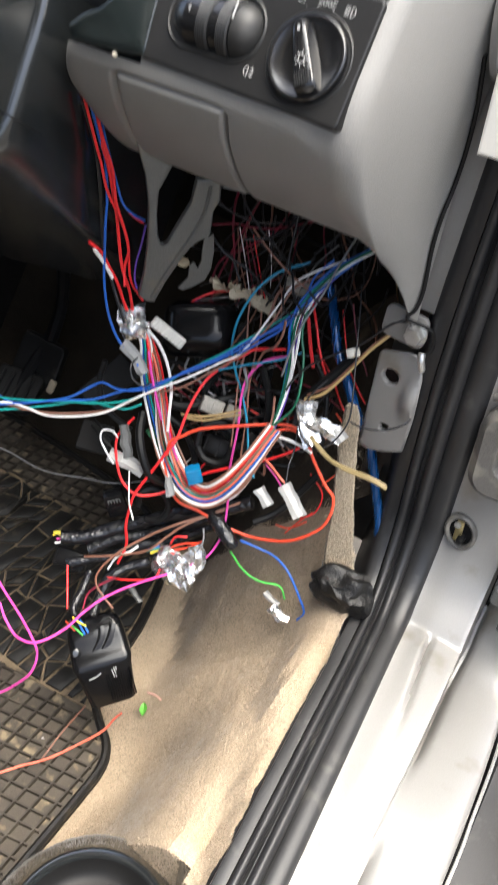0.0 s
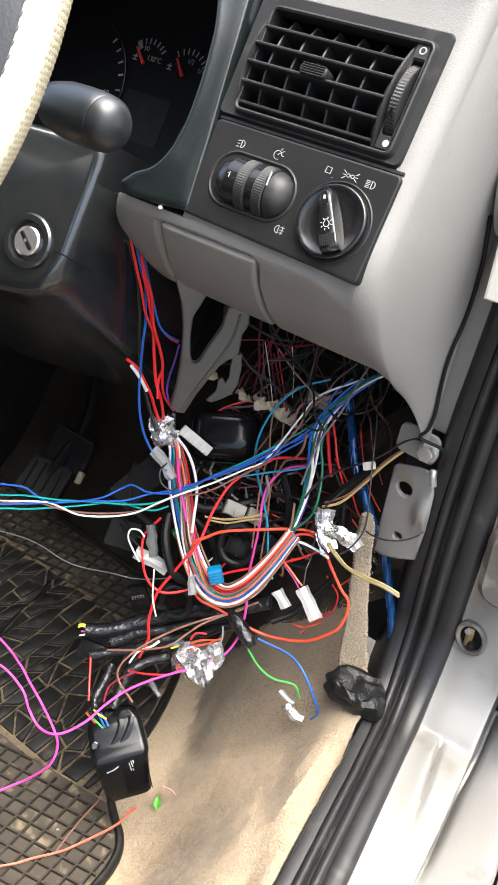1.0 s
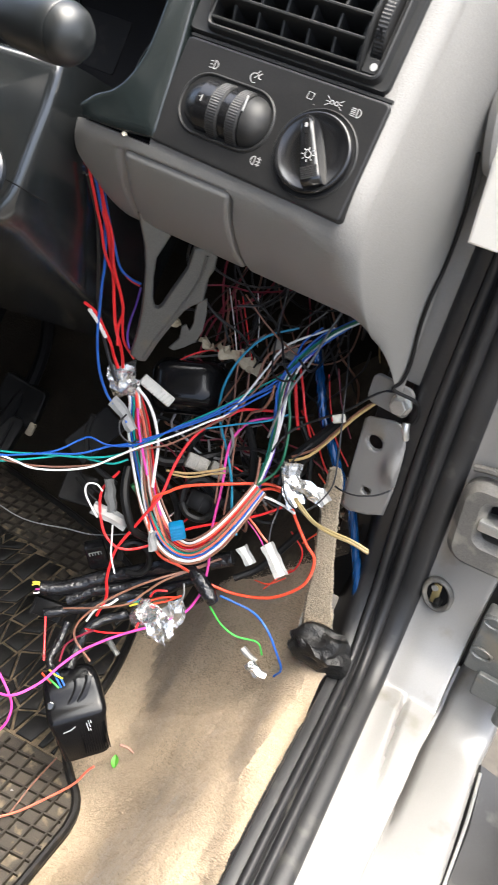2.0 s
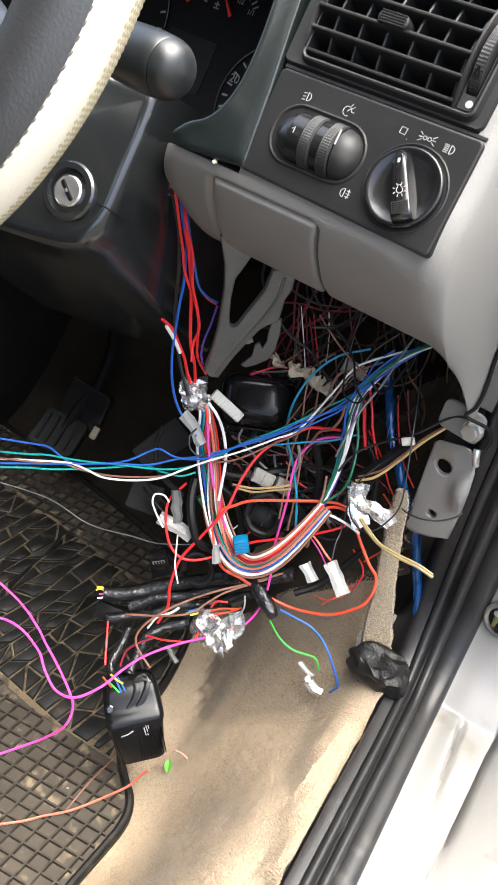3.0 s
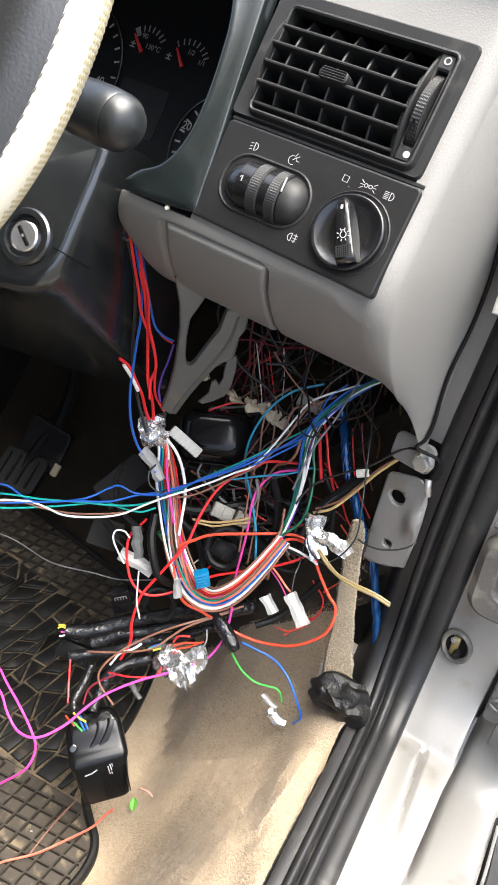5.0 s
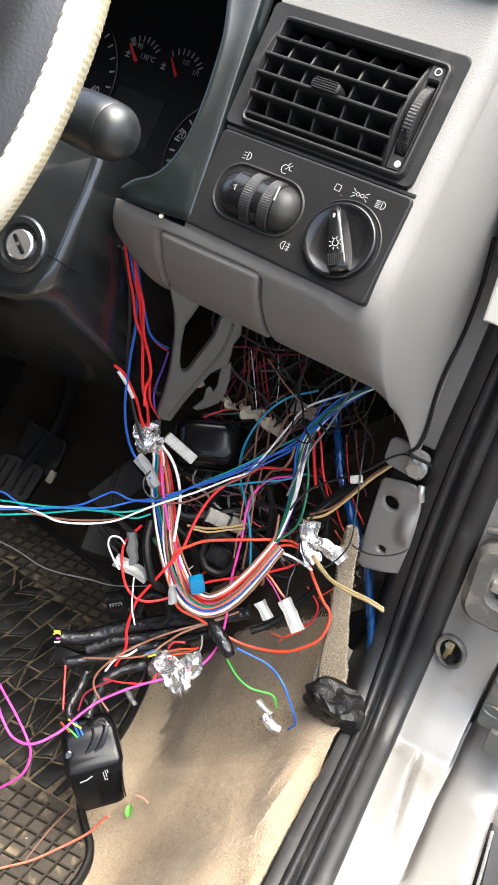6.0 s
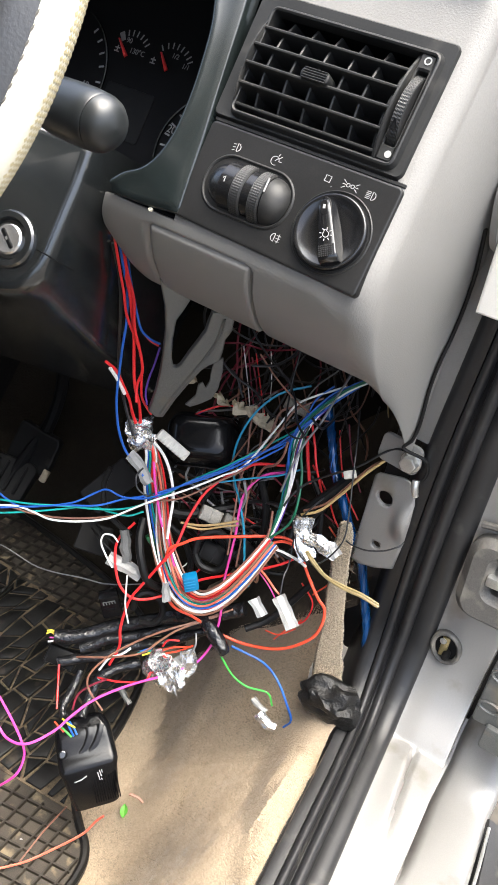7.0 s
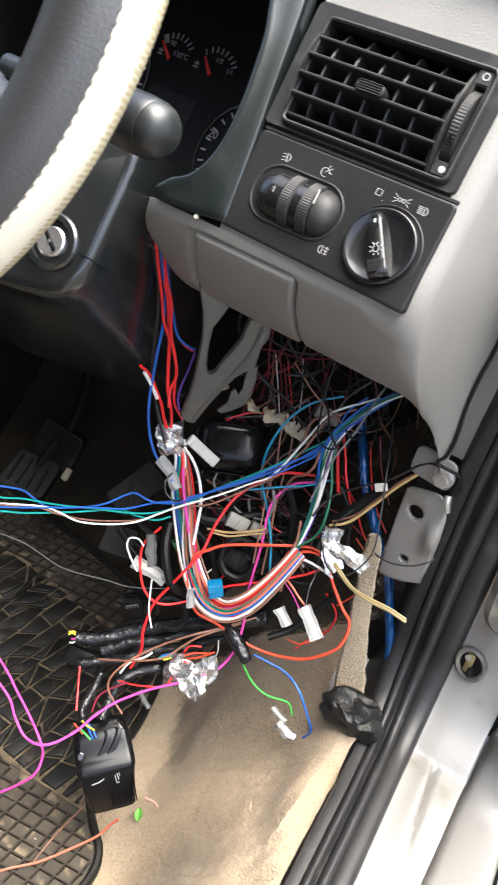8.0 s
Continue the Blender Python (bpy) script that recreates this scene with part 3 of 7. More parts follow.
def build_dash():
    dash = thing("dashboard", "grey grained vinyl dashboard with a closed storage lid", "dashboard", (0.33, 0.55, 0.64))
    dash.location = (0, 0, 0)
    along = [0.45 * i / 230 for i in range(230)] + [0.45 + 0.55 * i / 110 for i in range(111)]
    up = [0.42 * j / 110 for j in range(110)] + [0.42 + 0.58 * j / 60 for j in range(61)]
    front = [[shell_point(s, r) + lid_groove(shell_point(s, r), s, r) for s in along] for r in up]
    bm = loops_mesh(front, closed=False)
    inv = PANEL.inverted()
    # openings for the vent, the switch panel and the instruments
    cut = []
    bm.faces.ensure_lookup_table()
    for k, f in enumerate(bm.faces):
        c = inv @ f.calc_center_median()
        if k < 81 * (len(along) - 1):
            continue
        if -0.15 < c.x < -0.0068 and 0.0068 < c.y < 0.166 and abs(c.z) < 0.01 or c.x < -0.1492 and c.y > 0.0008:
            cut.append(f)
    bmesh.ops.delete(bm, geom=cut, context="FACES")
    bmesh.ops.solidify(bm, geom=bm.faces[:], thickness=0.003)
    part("dash_skin", bm, GREY_VINYL, dash, sharp=50)
    # lid of the small storage tray in the lower edge
    rows = []
    nj, ni = 40, 36
    for j in range(nj + 1):
        t = j / nj
        z_at = LID_TOP - (LID_TOP - 0.619) * t
        x0, x1 = lid_sides(z_at)
        row = []
        for i in range(ni + 1):
            x = x0 + (x1 - x0) * (0.5 - 0.5 * math.cos(math.pi * i / ni))
            s = 0.6 * (x - 0.212) / (0.452 - 0.016 - 0.212)
            r = 0.35 * max(0.0, 0.915 - t * 0.86)
            p, n = shell_point(s, r), skin_normal(s, r)
            inset = min(x - x0, x1 - x, (LID_TOP - 0.619) * t, (LID_TOP - 0.619) * (1 - t))
            row.append(p + n * (0.0032 * math.sqrt(max(0.0, 1 - (1 - min(1, inset / 0.004)) ** 2)) - 0.0022))
        rows.append(row)
    part("storage_lid", loops_mesh(rows, closed=False), GREY_VINYL, dash, sharp=60)
    # end cap on the outer side
    cap_m = Matrix.Translation((0.4835, 0.632, 0.762)) @ Matrix.Rotation(radians(82), 4, "Y") @ Matrix.Rotation(radians(8), 4, "Z")
    part("side_cap", lathe([(0.0, -0.004), (0.02, -0.004), (0.023, 0.002), (0.02, 0.005), (0.0, 0.006)], cap_m @ Matrix.Diagonal((1.5, 0.7, 1, 1)), 28, cap=False), GREY_VINYL, dash)
    return dash


build_dash()


def knurled(radius, h0, h1, rings, teeth, m, depth=0.0006):
    """A wheel whose rim carries crossed rows of small teeth."""
    loops = []
    for i in range(rings * 2 + 1):
        h = h0 + (h1 - h0) * i / (rings * 2)
        edge = 0.0008 if i in (0, rings * 2) else 0
        loops.append([m @ Vector(((radius - edge - (0 if i % 2 and k % 2 else depth)) * math.cos(2 * math.pi * k / teeth), (radius - edge - (0 if i % 2 and k % 2 else depth)) * math.sin(2 * math.pi * k / teeth), h)) for k in range(teeth)])
    return loops_mesh(loops, cap=True)


def grille_front(v):
    """How far the rounded grille stands out of the panel at height v."""
    return 0.0145 - 0.0105 * ((v - 0.118) / 0.0335) ** 2


def build_vent():
    vent = thing("air_vent", "black plastic air vent with slats, vanes and thumbwheel", "air vent")
    m = PANEL
    outer, border = rrect(-0.1525, -0.0048, 0.0786, 0.1672, 0.005), rrect(-0.1395, -0.0122, 0.0826, 0.1582, 0.006)
    rows = [(outer, -0.006), (outer, 0.0012), (shrink(outer, 0.0014), 0.0034), (shrink(border, -0.0012), 0.0030), (shrink(border, -0.0004), 0.0046), (shrink(border, 0.0006), 0.0072), (shrink(border, 0.0018), 0.0078), (shrink(border, 0.0030), 0.0070), (shrink(border, 0.0036), -0.004)]
    part("vent_frame", loops_mesh([[m @ Vector((u, v, w)) for u, v in lp] for lp, w in rows]), BLACK_PLASTIC, vent)
    part("duct_back", box((-0.15, 0.08, -0.062), (-0.012, 0.165, -0.052), m), DIAL_BLACK, vent)
    for lo, hi in (((-0.1405, 0.08, -0.055), (-0.1382, 0.16, 0.001)), ((-0.14, 0.0815, -0.055), (-0.014, 0.0845, 0.001)), ((-0.14, 0.156, -0.055), (-0.014, 0.1588, 0.001))):
        part("duct_wall", box(lo, hi, m), DIAL_BLACK, vent)
    # rounded cheeks at both ends of the grille
    for u0, u1 in ((-0.1388, -0.1372), (-0.0292, -0.0268)):
        loops = []
        for k in range(15):
            v = 0.0862 + 0.069 * k / 14
            f = grille_front(v) + 0.0006
            loops.append([m @ Vector(p) for p in ((u0, v, -0.045), (u0, v, f - 0.0008), (u0 + 0.0005, v, f), (u1 - 0.0005, v, f), (u1, v, f - 0.0008), (u1, v, -0.045))])
        part("grille_cheek", loops_mesh(loops, cap=True), BLACK_PLASTIC, vent, sharp=50)
    for v in (0.1422, 0.1289, 0.1157, 0.1027, 0.0898):
        tilt = Matrix.Translation((0, v, grille_front(v) - 0.001)) @ Matrix.Rotation(radians(-12), 4, "X")
        prof = [(-0.02, -0.0006), (-0.004, -0.0011), (-0.0004, -0.0013), (0.0006, -0.0009), (0.001, 0.0), (0.0006, 0.0009), (-0.0004, 0.0012), (-0.004, 0.001), (-0.02, 0.0006)]
        part("slat", loops_mesh([[m @ tilt @ Vector((u, b, a)) for a, b in prof] for u in (-0.1376, -0.11, -0.083, -0.056, -0.0284)], cap=True), BLACK_PLASTIC, vent)
    for k in range(6):
        u = -0.1225 + 0.0183 * k
        vm = m @ Matrix.Translation((u, 0.1195, -0.012)) @ Matrix.Rotation(radians(-4), 4, "Y")
        loops = []
        for i in range(9):
            v = -0.0335 + 0.067 * i / 8
            f = grille_front(0.1195 + v) + 0.012 - 0.0055
            loops.append([vm @ Vector(p) for p in ((-0.0009, v, -0.03), (-0.0009, v, f - 0.0006), (0, v, f), (0.0009, v, f - 0.0006), (0.0009, v, -0.03))])
        part("vane", loops_mesh(loops, cap=True), BLACK_PLASTIC, vent)
    tm = m @ Matrix.Translation((-0.0838, 0.1192, 0.0125))
    tab = part("adjuster_tab", slab(rrect(-0.0108, 0.0108, -0.0042, 0.0042, 0.0038, 6), -0.008, 0.0046, tm, 0.0018), BLACK_PLASTIC, vent)
    for k in range(5):
        part("grip_rib", box((-0.0088, -0.0036 + 0.0016 * k, 0.004), (0.0088, -0.0028 + 0.0016 * k, 0.0054), tm, 0.0003, 1), BLACK_PLASTIC, tab)
    # thumbwheel in its slot at the outer side
    slot_o, slot_i = rrect(-0.0268, -0.0172 + 0.0016, 0.0858, 0.1560, 0.002), rrect(-0.0252, -0.0172, 0.0962, 0.1452, 0.0012)
    part("wheel_surround", ring_plate(slot_o, slot_i, 0.001, 0.0058, m, 0.0012, inner_depth=-0.014), BLACK_PLASTIC, vent)
    wm = m @ Matrix.Translation((-0.0212, 0.1200, -0.0125)) @ Matrix.Rotation(radians(90), 4, "Y")
    wheel = part("thumbwheel", knurled(0.0275, -0.0034, 0.0034, 7, 150, wm), KNURL, vent, sharp=20)
    part("wheel_arrow", strokes([[(0.0, 0.003), (-0.002, -0.003), (0.002, -0.003), (0.0, 0.003)]], m @ Matrix.Translation((-0.0212, 0.1075, 0.0125)) @ Matrix.Rotation(radians(22), 4, "X"), 0.0006), DIAL_BLACK, wheel)
    part("open_mark", strokes([arc(-0.0206, 0.1512, 0.0021, 0, 360, 24)], m @ Matrix.Translation((0, 0, 0.0058)), 0.00045), PRINT, vent, "white printed ring")
    part("closed_mark", lathe([(0.0, 0.0058), (0.0023, 0.0058), (0.0023, 0.0062), (0.0, 0.0063)], m @ Matrix.Translation((-0.0190, 0.0907, 0)), 24, cap=False), PRINT, vent, "white printed dot")


build_vent()


def build_switch_panel():
    sw = thing("light_switch_panel", "matt black light switch panel with knob and dimmer rollers", "switch panel")
    m = PANEL
    plate = [(u, v + (0.0037 + 0.0042 * min(1.0, -u / 0.06) if v < 0.02 else 0.0)) for u, v in rrect(-0.1495, 0.0005, -0.003, 0.0752, 0.004)]
    part("panel_plate", slab(plate, -0.006, 0.0035, m, 0.0014), PANEL_BLACK, sw)
    part("top_strip", box((-0.1495, 0.0756, -0.004), (0.0, 0.0782, 0.0015), m, 0.0005, 1), BLACK_PLASTIC, sw)
    km = m @ Matrix.Translation((-0.0327, 0.0330, 0.0035)) @ Matrix.Rotation(radians(30), 4, "Z")
    part("knob_collar", lathe([(0.0282, -0.002), (0.0279, 0.0004), (0.0272, 0.0010), (0.0264, 0.0004), (0.0258, -0.0018), (0.0240, -0.003)], km, 64, cap=False), BLACK_PLASTIC, sw)
    knob = part("rotary_knob", lathe([(0.0250, -0.003), (0.0251, 0.0032), (0.0247, 0.0047), (0.0240, 0.0053), (0.0230, 0.0053), (0.0216, 0.0048), (0.019, 0.0038), (0.0145, 0.0028), (0.009, 0.0023), (0.0, 0.0022)], km, 64, cap=False), GLOSS_BLACK, sw, sharp=70)
    # wedge-shaped grip with a rounded nose, standing across the dished knob
    rows = []
    for k in range(19):
        t = k / 18
        v = -0.0215 + 0.0432 * t
        half = 0.0066 - 0.0030 * t
        if t > 0.86:
            half *= math.sqrt(max(0.05, 1 - ((t - 0.86) / 0.14) ** 2))
        if t < 0.06:
            half *= 0.88 + 2 * t
        h = 0.0128 - 0.0012 * t - 0.0032 * smooth((t - 0.8) / 0.2) - 0.0024 * (1 - smooth(t / 0.07))
        flare = 0.0014 + 0.001 * math.sin(math.pi * t)
        rows.append([km @ Vector(p) for p in ((-half - flare - 0.0006, v, 0.001), (-half - 0.0006, v, 0.0075), (-half, v, h - 0.0007), (-half + 0.0007, v, h), (half - 0.0007, v, h), (half, v, h - 0.0007), (half + 0.0006, v, 0.0075), (half + flare + 0.0006, v, 0.001))])
    part("knob_grip", loops_mesh(rows, cap=True), GLOSS_BLACK, knob, sharp=50)
    bm = bmesh.new()
    for i in range(8):
        for j in range(6):
            add_box(bm, (-0.0053 + 0.00138 * i, -0.0182 + 0.0013 * j, 0.0118), (-0.0045 + 0.00138 * i, -0.0174 + 0.0013 * j, 0.0132), km)
    part("grip_dimples", bm, KNURL, knob)
    lamp = km @ Matrix.Translation((0.0002, -0.0042, 0.0127))
    rays = [[(0.0030 * math.cos(a), 0.0030 * math.sin(a)), (0.0044 * math.cos(a), 0.0044 * math.sin(a))] for a in (radians(45 * k - 22) for k in range(8))]
    part("lamp_symbol", strokes([arc(0, 0, 0.002, 120, 420, 18), [(-0.0008, 0.002), (-0.0008, 0.0030), (0.0008, 0.0030), (0.0008, 0.002)], *rays], lamp, 0.00026), PRINT, knob, "white printed lamp symbol")
    window = part("pointer_window", slab(rrect(-0.0026, 0.0026, -0.0052, 0.0048, 0.0022, 5), 0, 0.0006, km @ Matrix.Translation((0, 0.0140, 0.0112)) @ Matrix.Rotation(radians(-5), 4, "X"), 0.0004), GLOSS_BLACK, knob, "clear window with a white pointer")
    part("pointer_mark", strokes([[(-0.0002, -0.0012), (0.0004, 0.0014)]], km @ Matrix.Translation((0, 0.0140, 0.0119)), 0.0008), PRINT, window)
    # recessed pocket with two knurled rollers between round shoulders
    pocket = rrect(-0.1355, -0.0680, 0.0195, 0.0560, 0.0172, 9)
    part("roller_pocket", ring_plate(shrink(pocket, -0.0022), pocket, 0.003, 0.0049, m, 0.0009, inner_depth=0.002), BLACK_PLASTIC, sw)
    rm = m @ Matrix.Translation((-0.0965, 0.0375, -0.0015)) @ Matrix.Rotation(radians(90), 4, "Y")
    part("roller_shoulder", lathe([(0.0, -0.0375), (0.0065, -0.0362), (0.0115, -0.0325), (0.0148, -0.027), (0.0162, -0.0225), (0.0, -0.0225)], rm, 40, cap=False), GLOSS_BLACK, sw)
    part("roller_shoulder", lathe([(0.0, 0.0128), (0.0170, 0.0128), (0.0168, 0.016), (0.0155, 0.0205), (0.0122, 0.0250), (0.0070, 0.0276), (0.0, 0.0285)], rm, 40, cap=False), BLACK_PLASTIC, sw)
    part("roller_core", lathe([(0.0168, -0.0222), (0.0172, -0.0218), (0.0172, -0.0126), (0.0166, -0.012), (0.0166, 0.0125), (0.0171, 0.0128)], rm, 40), GLOSS_BLACK, sw)
    for h in (-0.0076, 0.0074):
        part("knurled_roller", knurled(0.0186, h - 0.0042, h + 0.0042, 5, 130, rm, 0.0005), KNURL, sw, sharp=20)
    part("roller_mark", box((-0.0843, 0.0395, 0.0152), (-0.0831, 0.0495, 0.0163), m, 0.0003, 1), PRINT, sw)
    one = m @ Matrix.Translation((-0.1145, 0.0385, 0.0160))
    part("scale_mark", strokes([[(-0.0014, 0.0004), (0.0002, 0.0020), (0.0002, -0.0020)]], one, 0.0003), PRINT, sw)
    # printed symbols
    pm = m @ Matrix.Translation((0, 0, 0.0035))

    def symbol(name, lines, w=0.00022):
        part(name, strokes(lines, pm, w), PRINT, sw)
    symbol("off_symbol", [[(-0.0527, 0.0626), (-0.0487, 0.0624), (-0.0485, 0.0664), (-0.0525, 0.0666), (-0.0527, 0.0626)], [(-0.0465, 0.0603), (-0.0461, 0.0603)]])
    park = []
    for sg in (-1, 1):
        park += [arc(-0.034 + sg * 0.0016, 0.065, 0.0012, 0, 360, 12)]
        park += [[(-0.034 + sg * 0.0035, 0.065 + d), (-0.034 + sg * 0.0058, 0.065 + d * 2.4)] for d in (-0.0012, 0, 0.0012)]
    symbol("parking_light_symbol", park)
    symbol("headlight_symbol", [[(-0.0175, 0.0612), (-0.0175, 0.0664), *arc(-0.0175, 0.0638, 0.0026, 90, -90, 10)]] + [[(-0.0187, 0.0616 + 0.0011 * k), (-0.0218, 0.0616 + 0.0011 * k)] for k in range(5)])
    symbol("fog_light_symbol", [[(-0.0688, 0.0138), (-0.0688, 0.0192), *arc(-0.0688, 0.0165, 0.0027, 90, 270, 10)]] + [[(-0.0675, 0.0146 + 0.0019 * k), (-0.0644, 0.0146 + 0.0019 * k)] for k in range(3)] + [[(-0.066, 0.0135), (-0.0655, 0.0165), (-0.066, 0.0195)]])
    symbol("beam_height_symbol", [[(-0.1225, 0.06), (-0.1225, 0.0655), *arc(-0.1225, 0.0628, 0.0027, 90, -90, 10)]] + [[(-0.1238, 0.0606 + 0.0021 * k), (-0.126, 0.0602 + 0.0021 * k)] for k in range(3)])
    symbol("dimmer_symbol", [arc(-0.0918, 0.0633, 0.003, 0, 300, 16), [(-0.0918, 0.0633), (-0.0898, 0.0655)], [(-0.0888, 0.0635), (-0.0868, 0.0635)], [(-0.0893, 0.0655), (-0.0875, 0.067)], [(-0.0905, 0.0667), (-0.0895, 0.0685)]])


build_switch_panel()


def build_cluster():
    """The instrument hood trim, the dial face behind it and its printing."""
    cl = thing("instrument_cluster", "dark instrument cluster with red needles behind a curved trim", "instrument cluster")
    m = PANEL
    inner = spline([(-0.199, 0.185, 0), (-0.1862, 0.150, 0), (-0.1808, 0.1338, 0), (-0.1780, 0.1198, 0), (-0.1742, 0.0888, 0), (-0.1742, 0.0588, 0), (-0.1794, 0.0388, 0), (-0.1880, 0.0266, 0), (-0.2005, 0.0192, 0), (-0.2072, 0.0122, 0)], 5)
    ends = [(-0.1655, 0.185), (-0.1612, 0.150), (-0.1592, 0.134), (-0.1575, 0.120), (-0.1538, 0.089), (-0.1502, 0.059), (-0.1478, 0.034), (-0.1450, 0.0062), (-0.1720, 0.0032), (-0.2050, 0.0020)]
    outer = [Vector((*a, 0)).lerp(Vector((*b, 0)), k / 5) for a, b in zip(ends, ends[1:]) for k in range(5)] + [Vector((*ends[-1], 0))]
    rows = []
    for a, b in zip(inner, outer):
        d = b - a
        n, far = d.normalized(), d.length
        rows.append([m @ Vector((*p.xy, w)) for p, w in ((a - n * 0.002, -0.075), (a - n * 0.0012, -0.004), (a - n * 0.0002, 0.0035), (a + n * 0.001, 0.0064), (a + n * 0.0026, 0.0082), (a + n * 0.0044, 0.0086), (a + n * min(0.0064, far * 0.6), 0.0078), (a + n * far * 0.66, 0.0050), (b - n * 0.0012, 0.0046), (b, 0.0036), (b, -0.012))])
    part("hood_trim", loops_mesh(rows, closed=False, cap=True), TRIM_PLASTIC, cl, sharp=70)
    # black filler that darkens the open gap between trim and skin like shade
    part("gap_shade_strip", box((-0.2045, -0.0036, -0.02), (-0.15, 0.0045, -0.0044), m, 0.0006, 1), DIAL_BLACK, cl, "black strip standing for the shade in the gap")
    fm = m @ Matrix.Translation((0, 0, -0.178))
    part("dial_face", box((-0.62, -0.03, -0.01), (-0.2, 0.26, 0), fm), DIAL_BLACK, cl)
    part("hood_roof", box((-0.62, 0.232, -0.01), (-0.15, 0.24, 0.18), fm), DIAL_BLACK, cl)
    part("hood_floor", box((-0.62, -0.012, 0), (-0.24, -0.004, 0.1), fm), DIAL_BLACK, cl)
    part("screw", lathe([(0, 0.004), (0.0016, 0.004), (0.0016, 0.006), (0, 0.0064)], m @ Matrix.Translation((-0.1692, 0.0016, -0.0035)), 12, cap=False), CREAM, cl, "small pale screw head")

    def needle(base, tipp):
        a, b = Vector(base), Vector(tipp)
        s = (b - a).normalized()
        q = Vector((-s.y, s.x))
        rows = [[fm @ Vector((*(p + q * k), w)) for k, w in ((-h, 0.002), (h, 0.002), (h * 0.6, 0.004), (-h * 0.6, 0.004))] for p, h in ((a, 0.0022), (b, 0.0008))]
        part("needle", loops_mesh(rows, cap=True), NEEDLE_RED, cl, "red needle")
    needle((-0.3884, 0.1426), (-0.4035, 0.157))
    needle((-0.3368, 0.1421), (-0.350, 0.157))

    def scale(c, r, angles, long=0.006, w=0.0007, mat=DIM_PRINT):
        for a in (radians(d) for d in angles):
            part("scale_tick", strokes([[(c[0] + (r - long) * math.cos(a), c[1] + (r - long) * math.sin(a)), (c[0] + r * math.cos(a), c[1] + r * math.sin(a))]], fm, w), mat, cl)
    scale((-0.3884, 0.142), 0.028, [130, 127, 124], 0.009, 0.0014)
    scale((-0.3884, 0.142), 0.028, [110, 97, 84, 70, 57, 45], 0.006, 0.0006)
    scale((-0.3368, 0.142), 0.0285, [128, 113, 100, 87, 74, 60, 47, 36], 0.006, 0.0006)

    def label(text, at, size, turn=0):
        writing(text, size, fm @ Matrix.Translation((*at, 0.0008)) @ Matrix.Rotation(radians(turn), 4, "Z"), DIM_PRINT, cl)
    label("90", (-0.3925, 0.1585), 0.0072)
    label("130°C", (-0.3785, 0.150), 0.0074)
    label("1/2", (-0.334, 0.158), 0.0068)
    label("1/1", (-0.3185, 0.1515), 0.0068)
    label("40", (-0.4245, 0.1035), 0.011)
    label("20", (-0.3055, 0.0925), 0.011)
    rev = (-0.258, 0.08)
    scale(rev, 0.054, [112, 124, 136, 148, 160, 172, 184, 196, 206], 0.006, 0.0009)
    part("dial_ring", strokes([arc(*rev, 0.057, 80, 230, 40)], fm, 0.0008, 0.002), TRIM_PLASTIC, cl)
    scale((-0.475, 0.105), 0.068, [5, 19, 31, 43, 54], 0.006, 0.0009)
    part("dial_ring", strokes([arc(-0.475, 0.105, 0.072, -60, 70, 30)], fm, 0.0008, 0.002), TRIM_PLASTIC, cl)
    part("display_window", slab(rrect(-0.398, -0.338, 0.066, 0.116, 0.003), -0.001, 0.0008, fm, 0.0004), PLATE_GREY, cl, "dark grey display window")
    for u in (-0.4035, -0.3575):
        part("gauge_symbol", strokes([[(u - 0.003, 0.1455), (u + 0.003, 0.1455)], [(u, 0.1455), (u, 0.1515)], [(u - 0.003, 0.149), (u + 0.003, 0.149)]], fm, 0.0006), DIM_PRINT, cl)


build_cluster()


# ---- steering ----
WHEEL = Matrix.Translation((0.178, 0.2985, 0.8867)) @ Matrix(((1, 0, 0), (0, 0.436, -0.9), (0, 0.9, 0.436))).to_4x4()


